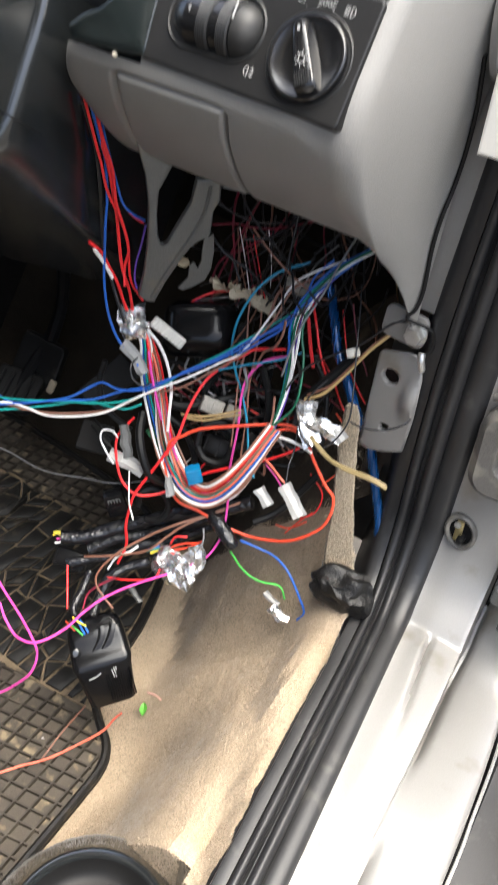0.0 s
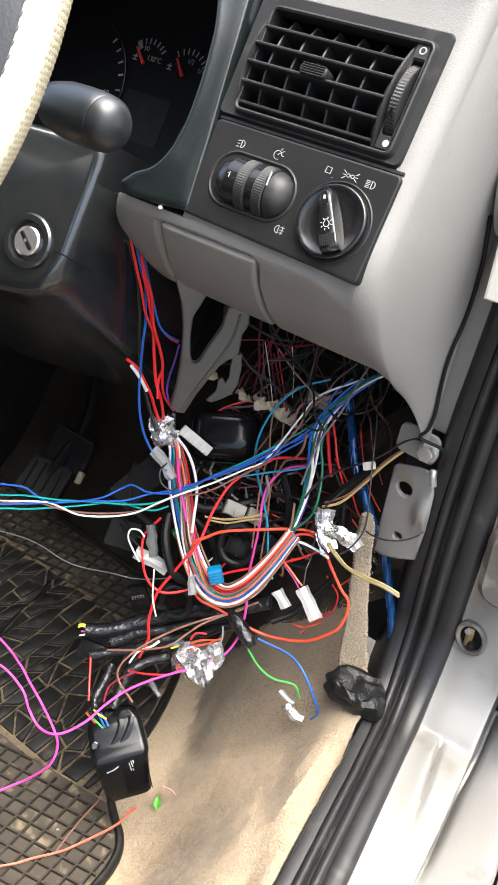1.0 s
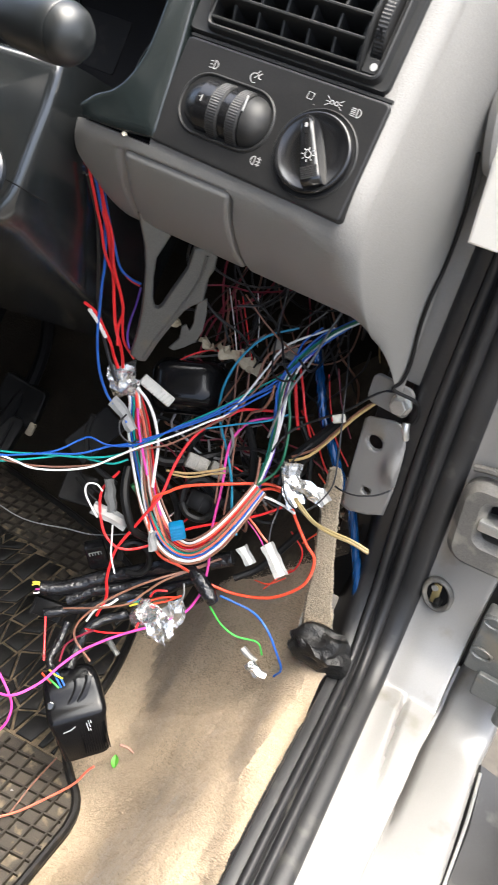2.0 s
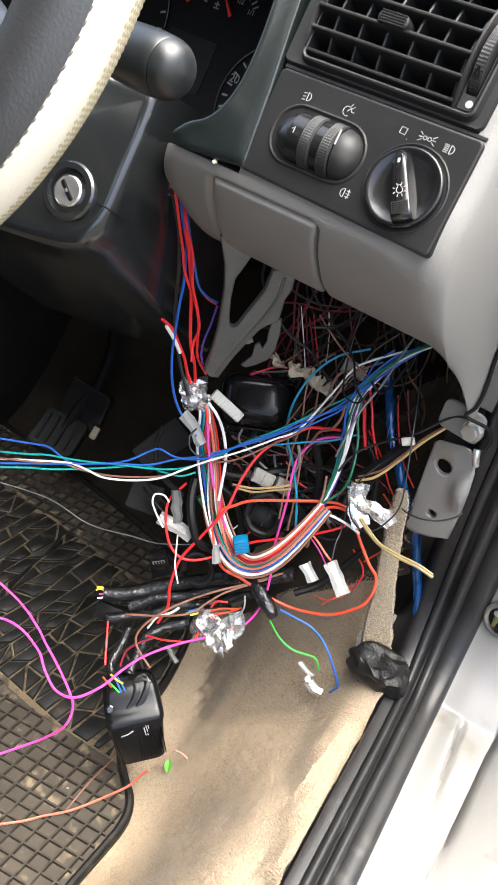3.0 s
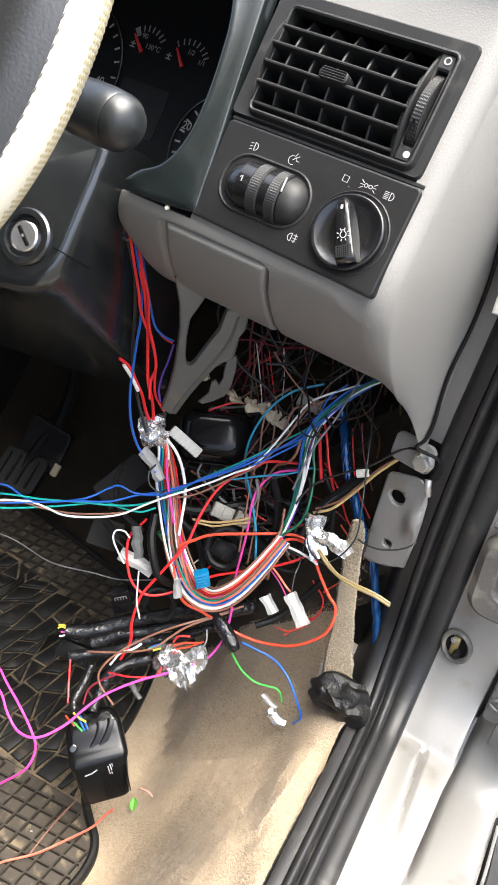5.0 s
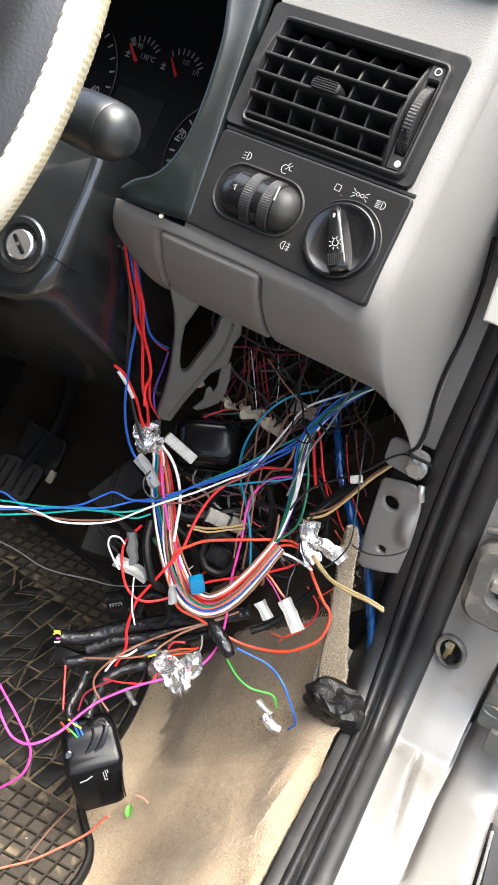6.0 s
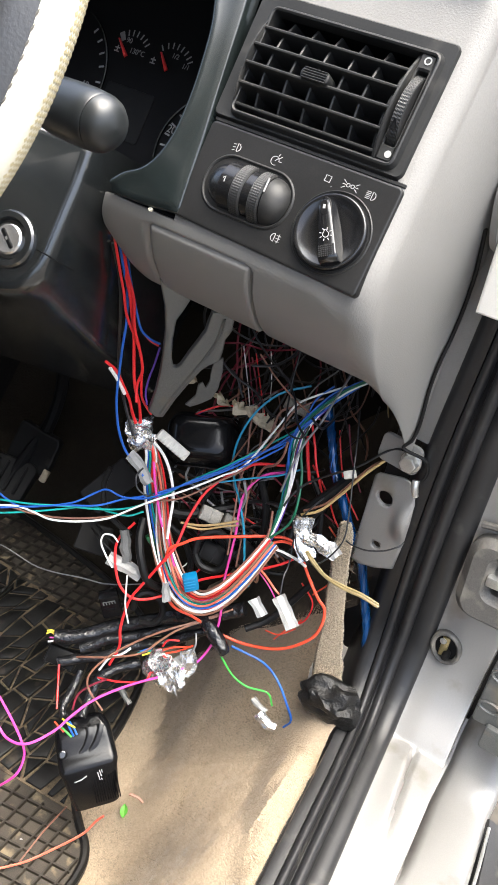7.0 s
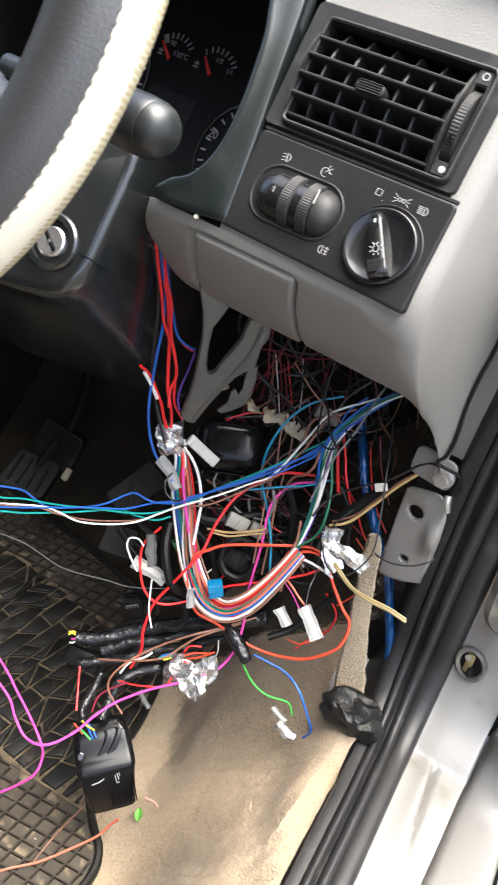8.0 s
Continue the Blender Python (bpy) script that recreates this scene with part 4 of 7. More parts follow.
def build_wheel():
    wheel = thing("steering_wheel", "steering wheel in a stitched black and cream leather cover", "steering wheel")
    R, r = 0.1833, 0.021

    def ring(a0, a1, rr, n=160, m=12):
        loops = []
        for k in range(n):
            th = 2 * math.pi * k / n
            loops.append([WHEEL @ Vector(((R + rr * math.cos(a)) * math.cos(th), (R + rr * math.cos(a)) * math.sin(th), rr * math.sin(a))) for a in (radians(a0 + (a1 - a0) * j / m) for j in range(m + 1))])
        return loops_mesh(loops, closed=False, wrap=True)
    part("rim_core", ring(0, 360, r - 0.002), LEATHER, wheel)
    part("outer_cover", ring(-64, 33, r), CREAM, wheel, "cream perforated leather band")
    part("inner_cover", ring(33, 296, r), LEATHER, wheel, "black grained leather band")
    def on_rim(th, q, rr):
        return WHEEL @ Vector(((R + rr * math.cos(q)) * math.cos(th), (R + rr * math.cos(q)) * math.sin(th), rr * math.sin(q)))
    for at, mat_ in ((33, THREAD), (-63, THREAD)):
        bm = bmesh.new()
        for k in range(230):
            th = 2 * math.pi * k / 230
            a, b = on_rim(th, radians(at + 1.1), r + 0.0001), on_rim(th + 0.0165, radians(at - 1.1), r + 0.0002)
            mid = on_rim(th + 0.008, radians(at), r + 0.0004)
            line = [a, a.lerp(mid, 0.6), mid, b.lerp(mid, 0.6), b]
            loops = []
            for p, (s_, u_), w in zip(line, frames_along(line), (0.0001, 0.0004, 0.00045, 0.0004, 0.0001)):
                loops.append([bm.verts.new(p + w * (math.cos(c) * s_ + math.sin(c) * u_)) for c in (0, 1.257, 2.513, 3.77, 5.027)])
            for l0, l1 in zip(loops, loops[1:]):
                for i in range(5):
                    bm.faces.new((l0[i], l0[(i + 1) % 5], l1[(i + 1) % 5], l1[i]))
        part("stitching", bm, mat_, wheel)
    # woven dimples of the cream band
    bm = bmesh.new()
    for k in range(460):
        th = 2 * math.pi * k / 460
        for j in range(8):
            q = radians(-60 + 6.4 * j + (3.2 if k % 2 else 0))
            c = Vector(((R + (r + 0.0001) * math.cos(q)) * math.cos(th), (R + (r + 0.0001) * math.cos(q)) * math.sin(th), (r + 0.0001) * math.sin(q)))
            nrm = Vector((math.cos(q) * math.cos(th), math.cos(q) * math.sin(th), math.sin(q)))
            t1 = Vector((-math.sin(th), math.cos(th), 0)) * 0.00135
            t2 = nrm.cross(t1)
            v = [bm.verts.new(WHEEL @ p) for p in (c + t1, c + t2, c - t1, c - t2, c + nrm * 0.00022)]
            for i in range(4):
                bm.faces.new((v[i], v[(i + 1) % 4], v[4]))
    part("woven_pattern", bm, WOVEN, wheel, "beige woven pattern")
    part("hub", lathe([(0.0, -0.05), (0.06, -0.05), (0.075, -0.03), (0.07, 0.0), (0.0, 0.008)], WHEEL, 40, cap=False), LEATHER, wheel)
    part("column_shaft", tube([WHEEL @ Vector((0, 0, -0.03)), (0.13, 0.38, 0.80), (0.095, 0.50, 0.70)], 0.018, 14), SHROUD, wheel)
    for a in (200, 340, 90 + 180):
        d = Vector((math.cos(radians(a)), math.sin(radians(a)), 0))
        part("spoke", tube([WHEEL @ (d * 0.06 - Vector((0, 0, 0.025))), WHEEL @ (d * 0.12 - Vector((0, 0, 0.012))), WHEEL @ (d * 0.172)], 0.014, 12), LEATHER, wheel)


build_wheel()


def build_column():
    col = thing("steering_column", "black plastic steering column cover with an ignition lock", "steering column")
    # lofted cover: the flat rear face with the lock, then the sides running back along the column
    cm = axes((0.176, 0.4555, 0.676), (0.986, 0.164, 0.0), (0.14, -0.842, 0.521))
    rows = []
    for w, grow in ((0.0, -0.0040), (-0.0004, -0.0018), (-0.0014, 0.0002), (-0.0028, 0.0020), (-0.0048, 0.0034), (-0.0072, 0.0043), (-0.010, 0.0049), (-0.03, 0.0065), (-0.06, 0.008), (-0.12, 0.012), (-0.28, 0.014)):
        edge = [(0.0375, 0.085), (0.0372, 0.0778), (0.0368, 0.0545), (0.0347, 0.0328), (0.0320, 0.0), (0.0288, -0.0125), (0.0240, -0.0220), (0.0195, -0.0280), (0.0140, -0.0325), (0.0045, -0.0362), (-0.02, -0.0395), (-0.17, -0.05), (-0.17, 0.085)]
        low = 0.25 * max(0.0, -w - 0.03)
        rows.append([cm @ Vector((u + (grow * (1.0 if u > -0.1 else 0)) * (1 if v > -0.03 else 0.6), v - (grow if v < 0.0 else 0) - (low if v < -0.02 else 0) + (grow if v > 0.08 else 0), w)) for u, v in edge])
    part("lower_cover", loops_mesh(rows, cap=True), SHROUD, col, sharp=40)
    part("cover_seam", tube([cm @ Vector(p) for p in ((0.0242, -0.0003, 0.0), (0.0335, -0.0018, -0.0002), (0.0358, -0.0026, -0.004), (0.042, -0.006, -0.03))], 0.0005, 5), DIAL_BLACK, col)
    e = Vector((0.176, 0.4555, 0.676))
    lm = look(e, e + Vector((-0.14, 0.842, -0.521)))
    part("lock_collar", lathe([(0.0225, -0.01), (0.022, 0.003), (0.0205, 0.0048), (0.0165, 0.005), (0.0145, 0.001), (0.0, 0.001)], lm, 44, cap=False), SHROUD, col)
    lock = part("ignition_lock", lathe([(0.0118, -0.002), (0.0118, 0.0034), (0.0105, 0.0046), (0.0, 0.0046)], lm, 44, cap=False), CHROME, col, "bright metal ignition lock")
    part("key_slot", box((-0.0017, -0.0085, 0.0042), (0.0017, 0.0085, 0.0053), lm @ Matrix.Rotation(radians(46), 4, "Z"), 0.0008, 1), DIAL_BLACK, lock)
    part("slot_shutter", box((-0.001, -0.0014, 0.005), (0.001, 0.0014, 0.0057), lm @ Matrix.Rotation(radians(46), 4, "Z")), CHROME, lock)
    return col


build_column()


def build_stalk():
    st = thing("indicator_stalk", "black rounded indicator stalk behind the steering wheel", "stalk")
    a, b = Vector((0.13, 0.455, 0.79)), Vector((0.269, 0.437, 0.7955))
    m = look(b, a) @ Matrix.Diagonal((0.84, 0.84, 1, 1))
    part("stalk_cap", lathe([(0.0, 0.0245), (0.009, 0.0236), (0.0158, 0.0205), (0.0195, 0.0158), (0.0208, 0.0118), (0.02, 0.011), (0.0, 0.011)], m, 36, cap=False), STALK_PLASTIC, st)
    part("stalk_grip", lathe([(0.0, 0.0105), (0.0202, 0.0105), (0.0211, 0.0095), (0.0218, 0.0), (0.0218, -0.012), (0.0212, -0.028), (0.018, -0.042), (0.011, -0.052), (0.009, -0.07), (0.009, -0.14)], m, 36, cap=False), STALK_PLASTIC, st)


build_stalk()

# ---- floor mat ----
MAT_TOP = FLOOR_Z + 0.024


def inside(p, poly):
    hit = False
    for i, a in enumerate(poly):
        b = poly[i - 1]
        if (a[1] > p[1]) != (b[1] > p[1]) and p[0] < (b[0] - a[0]) * (p[1] - a[1]) / (b[1] - a[1]) + a[0]:
            hit = not hit
    return hit


def build_mat():
    """Rubber mat: a thin sheet with a raised rim, two fields of square cells between ribs, and a field of broken pads."""
    mat = thing("floor_mat", "black rubber floor mat with dust in its grooves", "floor mat")
    m = Matrix.Translation((0, 0, MAT_TOP))
    corners = [(0.350, -0.3), (0.347, 0.2), (0.345, 0.345), (0.343, 0.374), (0.337, 0.393), (0.325, 0.408), (0.304, 0.421), (0.280, 0.440), (0.266, 0.47), (0.255, 0.55), (0.222, 0.645), (0.18, 0.695), (0.12, 0.722), (0.0, 0.738), (-0.2, 0.745), (-0.36, 0.74), (-0.4, 0.70), (-0.41, 0.4), (-0.41, -0.25), (-0.38, -0.3), (0.0, -0.31)]
    outline = [tuple(p.xy) for p in spline([(*c, 0) for c in corners + corners[:1]], 4)[:-1]]
    part("mat_sheet", slab(outline, -0.006, 0.0, m, 0.001), MAT_DIRT, mat)
    dusty = [(-0.385, 0.406), (0.16, 0.406), (0.286, 0.424), (0.262, 0.50), (0.247, 0.56), (0.222, 0.625), (0.2, 0.648), (-0.385, 0.648)]
    part("dust_layer", slab(dusty, -0.001, 0.0012, m, 0.0004), MAT_DUST, mat, "tan dust caught between the pads")
    part("mat_rim", ring_plate(outline, shrink(outline, 0.010), -0.006, 0.006, m, 0.003), MAT_RUBBER, mat)
    field = shrink(outline, 0.011)
    across, along, slope = 0.0192, 0.0172, math.tan(radians(12))

    def world(u, v):
        return (u, v + u * slope)

    def rib(a, b, w=0.0015, h=0.0045):
        a, b = Vector((*a, 0)), Vector((*b, 0))
        s = (b - a).normalized().cross(Vector((0, 0, 1)))
        rows = [[m @ (p + s * k + Vector((0, 0, z))) for k, z in ((-w * 1.5, -0.001), (-w * 0.7, h), (w * 0.7, h), (w * 1.5, -0.001))] for p in (a, b)]
        part("rib", loops_mesh(rows, closed=False), RIB_RUBBER, mat)

    def clipped(a, b, low, high, h):
        """The stretch of a line that lies on the mat, between two lines across it."""
        n = 120
        run = []
        for k in range(n + 1):
            p = world(a[0] + (b[0] - a[0]) * k / n, a[1] + (b[1] - a[1]) * k / n)
            if inside(p, field) and low(p[0]) <= p[1] <= high(p[0]):
                run.append(p)
        if len(run) > 2:
            rib(run[0], run[-1], h=h)
    near_top = lambda x: 0.404 + 0.12 * max(0.0, x - 0.16) + 0.005 * math.sin(x * 90)
    far_low = lambda x: 0.640 + 0.008 * math.sin(x * 70)
    for low, high, v0, v1, u0 in ((lambda x: 0.18, near_top, 0.06, 0.46, 0.0), (far_low, lambda x: 0.8, 0.58, 0.80, -0.34)):
        for k in range(int((0.36 - u0) / across)):
            u = u0 + k * across
            clipped((u, v0), (u, v1), low, high, 0.0045)
        for k in range(int((v1 - v0) / along) + 1):
            clipped((u0, v0 + k * along), (0.36, v0 + k * along), low, high, 0.004)
    # broken pads between the two fields
    rng = random.Random(7)

    def pad(corners):
        n = len(corners)
        def fits(p):
            return inside(p, field) and 0.408 + 0.12 * max(0.0, p.x - 0.16) < p.y < 0.645
        mid = sum(corners, Vector((0, 0))) / n
        if not fits(mid):
            return
        corners = [next(q for q in (p.lerp(mid, k / 12) for k in range(13)) if fits(q)) for p in corners]
        if min((corners[i] - corners[i - 1]).length for i in range(n)) < 0.008:
            return
        h = 0.0042 + rng.uniform(-0.0006, 0.0008)
        rows = []
        for d, z in ((0.0016, -0.001), (0.0020, h - 0.0014), (0.0026, h - 0.0004), (0.0036, h)):
            rows.append([m @ Vector((*(p + (corners[i - 1] - p).normalized() * d + (corners[(i + 1) % n] - p).normalized() * d), z)) for i, p in enumerate(corners)])
        part("pad", loops_mesh(rows, cap=True), MAT_RUBBER, mat, sharp=40)
    # slanting columns, each broken at its own places
    lines = [[Vector((-0.36 + 0.0225 * i + 0.08 * (v - 0.54) + rng.uniform(-0.006, 0.006), v)) for v in (0.38, 0.46, 0.54, 0.61, 0.68)] for i in range(31)]

    def on(line, v):
        return Vector((float(np.interp(v, [p.y for p in line], [p.x for p in line])), v))
    for left, right in zip(lines, lines[1:]):
        v = 0.4125
        while v < 0.64:
            step = rng.uniform(0.024, 0.056)
            top, skew = min(v + step, 0.6445), -0.003 + rng.uniform(-0.010, 0.010)
            if 0.6445 - top < 0.012:
                top = 0.6445
            a0, a1 = on(left, max(0.4115, v + (skew0 if v > 0.413 else 0))), on(right, max(0.4115, v - (skew0 if v > 0.413 else 0)))
            skew0 = skew
            b0, b1 = on(left, min(0.6445, top + skew)), on(right, min(0.6445, top - skew))
            q = rng.random()
            if q < 0.25 and top - v > 0.03:
                pad([a0, a1, b0])
                pad([a1, b1, b0])
            else:
                pad([a0, a1, b1, b0])
            v = top
            if top >= 0.6445:
                break


build_mat()

# ---- side of the footwell ----
def build_flap():
    """The loose end of the side carpet, standing up at the post."""
    flap = thing("carpet_flap", "loose frayed edge of beige carpet standing beside the post", "carpet")
    line = spline([(0.502, 0.560, 0.20), (0.481, 0.588, 0.262), (0.460, 0.614, 0.33), (0.443, 0.633, 0.39), (0.4375, 0.640, 0.418)], 6)
    rows = []
    for i, p in enumerate(line):
        t = i / (len(line) - 1)
        w = (0.0185 - 0.0140 * t + 0.0012 * math.sin(9 * t)) * smooth(t * 5 + 0.2)
        out = Vector((0.25, -0.8, 0.3)).normalized() * (0.006 - 0.001 * t)
        side = Vector((0.93, 0.33, 0.12)).normalized() * w
        rows.append([p - side, p - side * 0.85 + out * 0.8, p - side * 0.3 + out, p + side * 0.4 + out * 0.95, p + side * 0.9 + out * 0.7, p + side, p + side * 0.8 - out * 0.5, p - side * 0.8 - out * 0.5])
    sheet = part("flap", crumple(loops_mesh(rows, cap=True), 0.003, 45), FELT, flap)
    pile("nap", sheet, FELT_PILE, "matted grey beige pile", 520000, 0.0016, lambda c: True, flap)
    rng = random.Random(4)
    bm = bmesh.new()
    for _ in range(70):
        t = rng.uniform(0.55, 1)
        p = line[int(t * (len(line) - 1))] + Vector((0.012, 0.002, 0)) * (1 if rng.random() < 0.8 else -1)
        q = p + Vector((rng.uniform(-0.004, 0.012), rng.uniform(-0.006, 0.0), rng.uniform(0.0, 0.014)))
        s = Vector((0.00035, 0, 0.0002))
        vs = [bm.verts.new(v) for v in (p - s, p + s, q)]
        bm.faces.new(vs)
    part("frayed_threads", bm, FELT, flap)


build_flap()


def build_bracket():
    br = thing("steel_bracket", "grey painted steel bracket with two holes on the post", "bracket")
    m = axes((0.449, 0.648, 0.362), (0.99, -0.06, 0.0), (0, -1, 0.05)) 
    # local x to the right, y up, z towards the door opening
    outline = [(0.001, 0.011), (0.01, 0.009), (0.029, 0.016), (0.046, 0.026), (0.047, 0.065), (0.046, 0.09), (0.044, 0.109), (0.039, 0.122), (0.031, 0.129), (0.024, 0.129), (0.001, 0.121), (-0.002, 0.117)]
    holes = [((0.015, 0.099), 0.0082), ((0.022, 0.043), 0.0046)]
    verts, edges = [Vector(p) for p in outline], [(i, (i + 1) % 12) for i in range(12)]
    for c, r in holes:
        n0 = len(verts)
        verts += [Vector(c) + Vector((r * math.cos(2 * math.pi * k / 24), r * math.sin(2 * math.pi * k / 24))) for k in range(24)]
        edges += [(n0 + (k + 1) % 24, n0 + k) for k in range(24)]
    for i in range(22):
        for j in range(44):
            p = Vector((-0.014 + 0.003 * i, -0.002 + 0.003 * j))
            if inside(p, shrink(outline, 0.0015)) and all((p - Vector(c)).length > r + 0.0012 for c, r in holes):
                verts.append(p)
    vs, _, fs, *_ = geometry.delaunay_2d_cdt(verts, edges, [], 0, 1e-5)
    bm = bmesh.new()

    def relief(p):
        d = Vector(((p.x - 0.040) / 0.0085, (p.y - 0.085) / 0.019)).length
        return 0.0095 * math.exp(-d * d) - 0.004 * smooth((0.012 - p.y) / 0.012) - 0.002 * smooth((p.y - 0.115) / 0.01) + 0.0008 * math.sin(p.x * 90)
    bv = [bm.verts.new(m @ Vector((*p, relief(p)))) for p in vs]
    for f in fs:
        mid = sum((vs[i] for i in f), Vector((0, 0))) / len(f)
        if inside(mid, outline) and all((mid - Vector(c)).length > r * 0.98 for c, r in holes):
            bm.faces.new([bv[i] for i in f])
    sheet = part("plate", bm, POST_PAINT, br, sharp=60)
    part("bent_lip", box((0.0, 0.0095, -0.012), (0.036, 0.0115, -0.002), m @ Matrix.Rotation(radians(14), 4, "Z"), 0.0008, 1), POST_PAINT, br)
    for c, r in holes:
        part("hole_rim", lathe([(r + 0.0012, 0.0), (r + 0.0008, 0.0005), (r, 0.0004), (r - 0.0002, -0.002)], m @ Matrix.Translation((*c, 0.0004)), 24, cap=False), POST_PAINT, br)
    wall = sheet.modifiers.new("thickness", "SOLIDIFY")
    wall.thickness = 0.002
    # tab above, with the bolt
    tab = thing("dash_mount", "grey steel dashboard mounting tab with a hexagon bolt", "mounting tab")
    tm = axes((0.4765, 0.652, 0.5135), (0.99, -0.08, 0.0), (0.05, -1, 0.1))
    part("tab_plate", slab(rrect(-0.034, 0.008, -0.014, 0.016, 0.007), -0.002, 0.0015, tm), POST_PAINT, tab)
    part("washer", lathe([(0.0, 0.0015), (0.0102, 0.0015), (0.0102, 0.0032), (0.0, 0.0035)], tm, 32, cap=False), ZINC, tab)
    hx = [(0.0086 * math.cos(radians(60 * k)), 0.0086 * math.sin(radians(60 * k))) for k in range(6)]
    part("bolt_head", slab(hx, 0.0035, 0.0115, tm @ Matrix.Rotation(radians(12), 4, "Z"), 0.0014), ZINC, tab, "zinc plated hexagon bolt head")
    lug = axes((0.4885, 0.646, 0.499), (0.3, -0.1, -1), (0, -1, 0))
    term = thing("ring_terminal", "crimped steel ring terminal under the bolt", "cable lug")
    part("barrel", tube([lug @ Vector((-0.003, 0, 0.003)), lug @ Vector((0.003, 0, 0.005)), lug @ Vector((0.009, 0, 0.004))], 0.0034, 12), ZINC, term)
    part("crimp", tube([lug @ Vector((0.008, 0, 0.004)), lug @ Vector((0.013, 0, 0.003))], 0.0032, 10), ZINC, term)
    wire_black = [(0.476, 0.629, 0.746), (0.477, 0.633, 0.73), (0.477, 0.641, 0.706), (0.476, 0.646, 0.674), (0.475, 0.644, 0.648), (0.474, 0.638, 0.626), (0.473, 0.639, 0.599), (0.474, 0.643, 0.561), (0.473, 0.64, 0.543), (0.469, 0.637, 0.533), (0.4885, 0.643, 0.5275), (0.4935, 0.647, 0.516), (0.4935, 0.647, 0.506), (0.490, 0.645, 0.498)]
    lead = part("earth_lead", tube(wire_black, 0.0017, 8), SLEEVE)
    tagged(lead, "thin black earth lead along the dashboard side", "wire", "loose wires")


build_bracket()


def build_post_fittings():
    """Door check, lamp contact and hinge on the outer face of the post."""
    gaiter = thing("door_check", "dusty rubber gaiter with the door check arm", "door check")
    gm = axes((0.591, 0.650, 0.436), (0.99, 0, 0.1), (0, -1, 0.1))
    loop_o = rrect(-0.034, 0.045, -0.046, 0.046, 0.022, 6)
    loop_i = rrect(-0.006, 0.03, -0.012, 0.026, 0.006, 6)
    part("gaiter", ring_plate(loop_o, loop_i, -0.004, 0.014, gm, 0.007, inner_depth=-0.006), OLD_RUBBER, gaiter)
    part("gaiter_back", box((-0.01, -0.018, -0.01), (0.034, 0.03, -0.004), gm), DIAL_BLACK, gaiter)
    part("check_arm", box((-0.01, 0.0, -0.005), (0.05, 0.011, 0.016), gm, 0.002), ZINC, gaiter, "worn steel check arm")
    part("gaiter_rivet", lathe([(0.0, 0.02), (0.004, 0.02), (0.0045, 0.012), (0.0, 0.012)], gm @ Matrix.Translation((0.012, 0.012, 0)), 14, cap=False), ZINC, gaiter)
    part("gaiter_lip", tube([gm @ Vector((-0.03, 0.052, 0.002)), gm @ Vector((-0.012, 0.056, 0.004)), gm @ Vector((0.02, 0.057, 0.005)), gm @ Vector((0.046, 0.055, 0.004))], 0.0035, 8), OLD_RUBBER, gaiter)
    sw = thing("door_contact", "round door lamp contact in a dusty rubber ring", "door switch")
    sm = axes((0.5725, 0.655, 0.321), (0.98, 0, 0.2), (0, -1, 0.05))
    loop_o = [(0.0165 * math.cos(a), 0.0215 * math.sin(a)) for a in (2 * math.pi * k / 32 for k in range(32))]
    loop_i = [(0.0115 * math.cos(a), 0.016 * math.sin(a)) for a in (2 * math.pi * k / 32 for k in range(32))]
    part("contact_ring", ring_plate(loop_o, loop_i, -0.002, 0.0055, sm, 0.002, inner_depth=0.0), OLD_RUBBER, sw)
    part("contact_well", slab(shrink(loop_i, -0.001), -0.002, 0.001, sm), DIAL_BLACK, sw)
    part("contact_tongue", box((-0.006, -0.012, 0.001), (0.002, 0.014, 0.004), sm @ Matrix.Rotation(radians(-8), 4, "Z"), 0.0015), ZINC, sw, "brassy contact plate").data.materials[0] = BRASS
    part("tongue_screw", lathe([(0.0, 0.0055), (0.0032, 0.0055), (0.0036, 0.004), (0.0, 0.004)], sm @ Matrix.Translation((-0.003, 0.009, 0)), 16, cap=False), ZINC, sw)
    part("plunger", lathe([(0.0, 0.012), (0.003, 0.0115), (0.004, 0.008), (0.004, 0.001)], sm @ Matrix.Translation((0.002, -0.006, 0)), 16, cap=False), SLEEVE, sw)
    hinge = thing("hinge_bracket", "grey painted door hinge plates bolted to the post", "hinge")
    hm = axes((0.645, 0.645, 0.302), (0.98, 0, 0.05), (0, -1, 0.1))
    part("hinge_leaf", slab(rrect(-0.022, 0.05, -0.034, 0.042, 0.004), -0.012, 0.006, hm, 0.002), STAY_GREY, hinge)
    part("hinge_leaf", slab(rrect(-0.006, 0.05, -0.058, -0.028, 0.003), -0.01, 0.012, hm, 0.002), STAY_GREY, hinge)
    for y in (-0.008, 0.034):
        part("slotted_lug", ring_plate([(-0.010 + 0.012 * math.cos(a), y + 0.0075 * math.sin(a)) for a in (2 * math.pi * k / 24 for k in range(24))], [(-0.010 + 0.009 * math.cos(a), y + 0.0045 * math.sin(a)) for a in (2 * math.pi * k / 24 for k in range(24))], 0.004, 0.0085, hm, 0.001, inner_depth=0.0045), STAY_GREY, hinge)
    part("hinge_pin", tube([hm @ Vector((0.032, -0.07, 0.014)), hm @ Vector((0.032, 0.0, 0.015)), hm @ Vector((0.032, 0.06, 0.014))], 0.008, 14), STAY_GREY, hinge)
    trim = part("pillar_trim", slab([(0.0, 0.0), (0.058, 0.003), (0.056, 0.42), (-0.006, 0.42), (-0.006, 0.08), (-0.002, 0.055)][::1], 0, 0.012, axes((0.491, 0.632, 0.6865), (1, 0, 0), (0, -1, 0)), 0.003), PILLAR_CREAM)
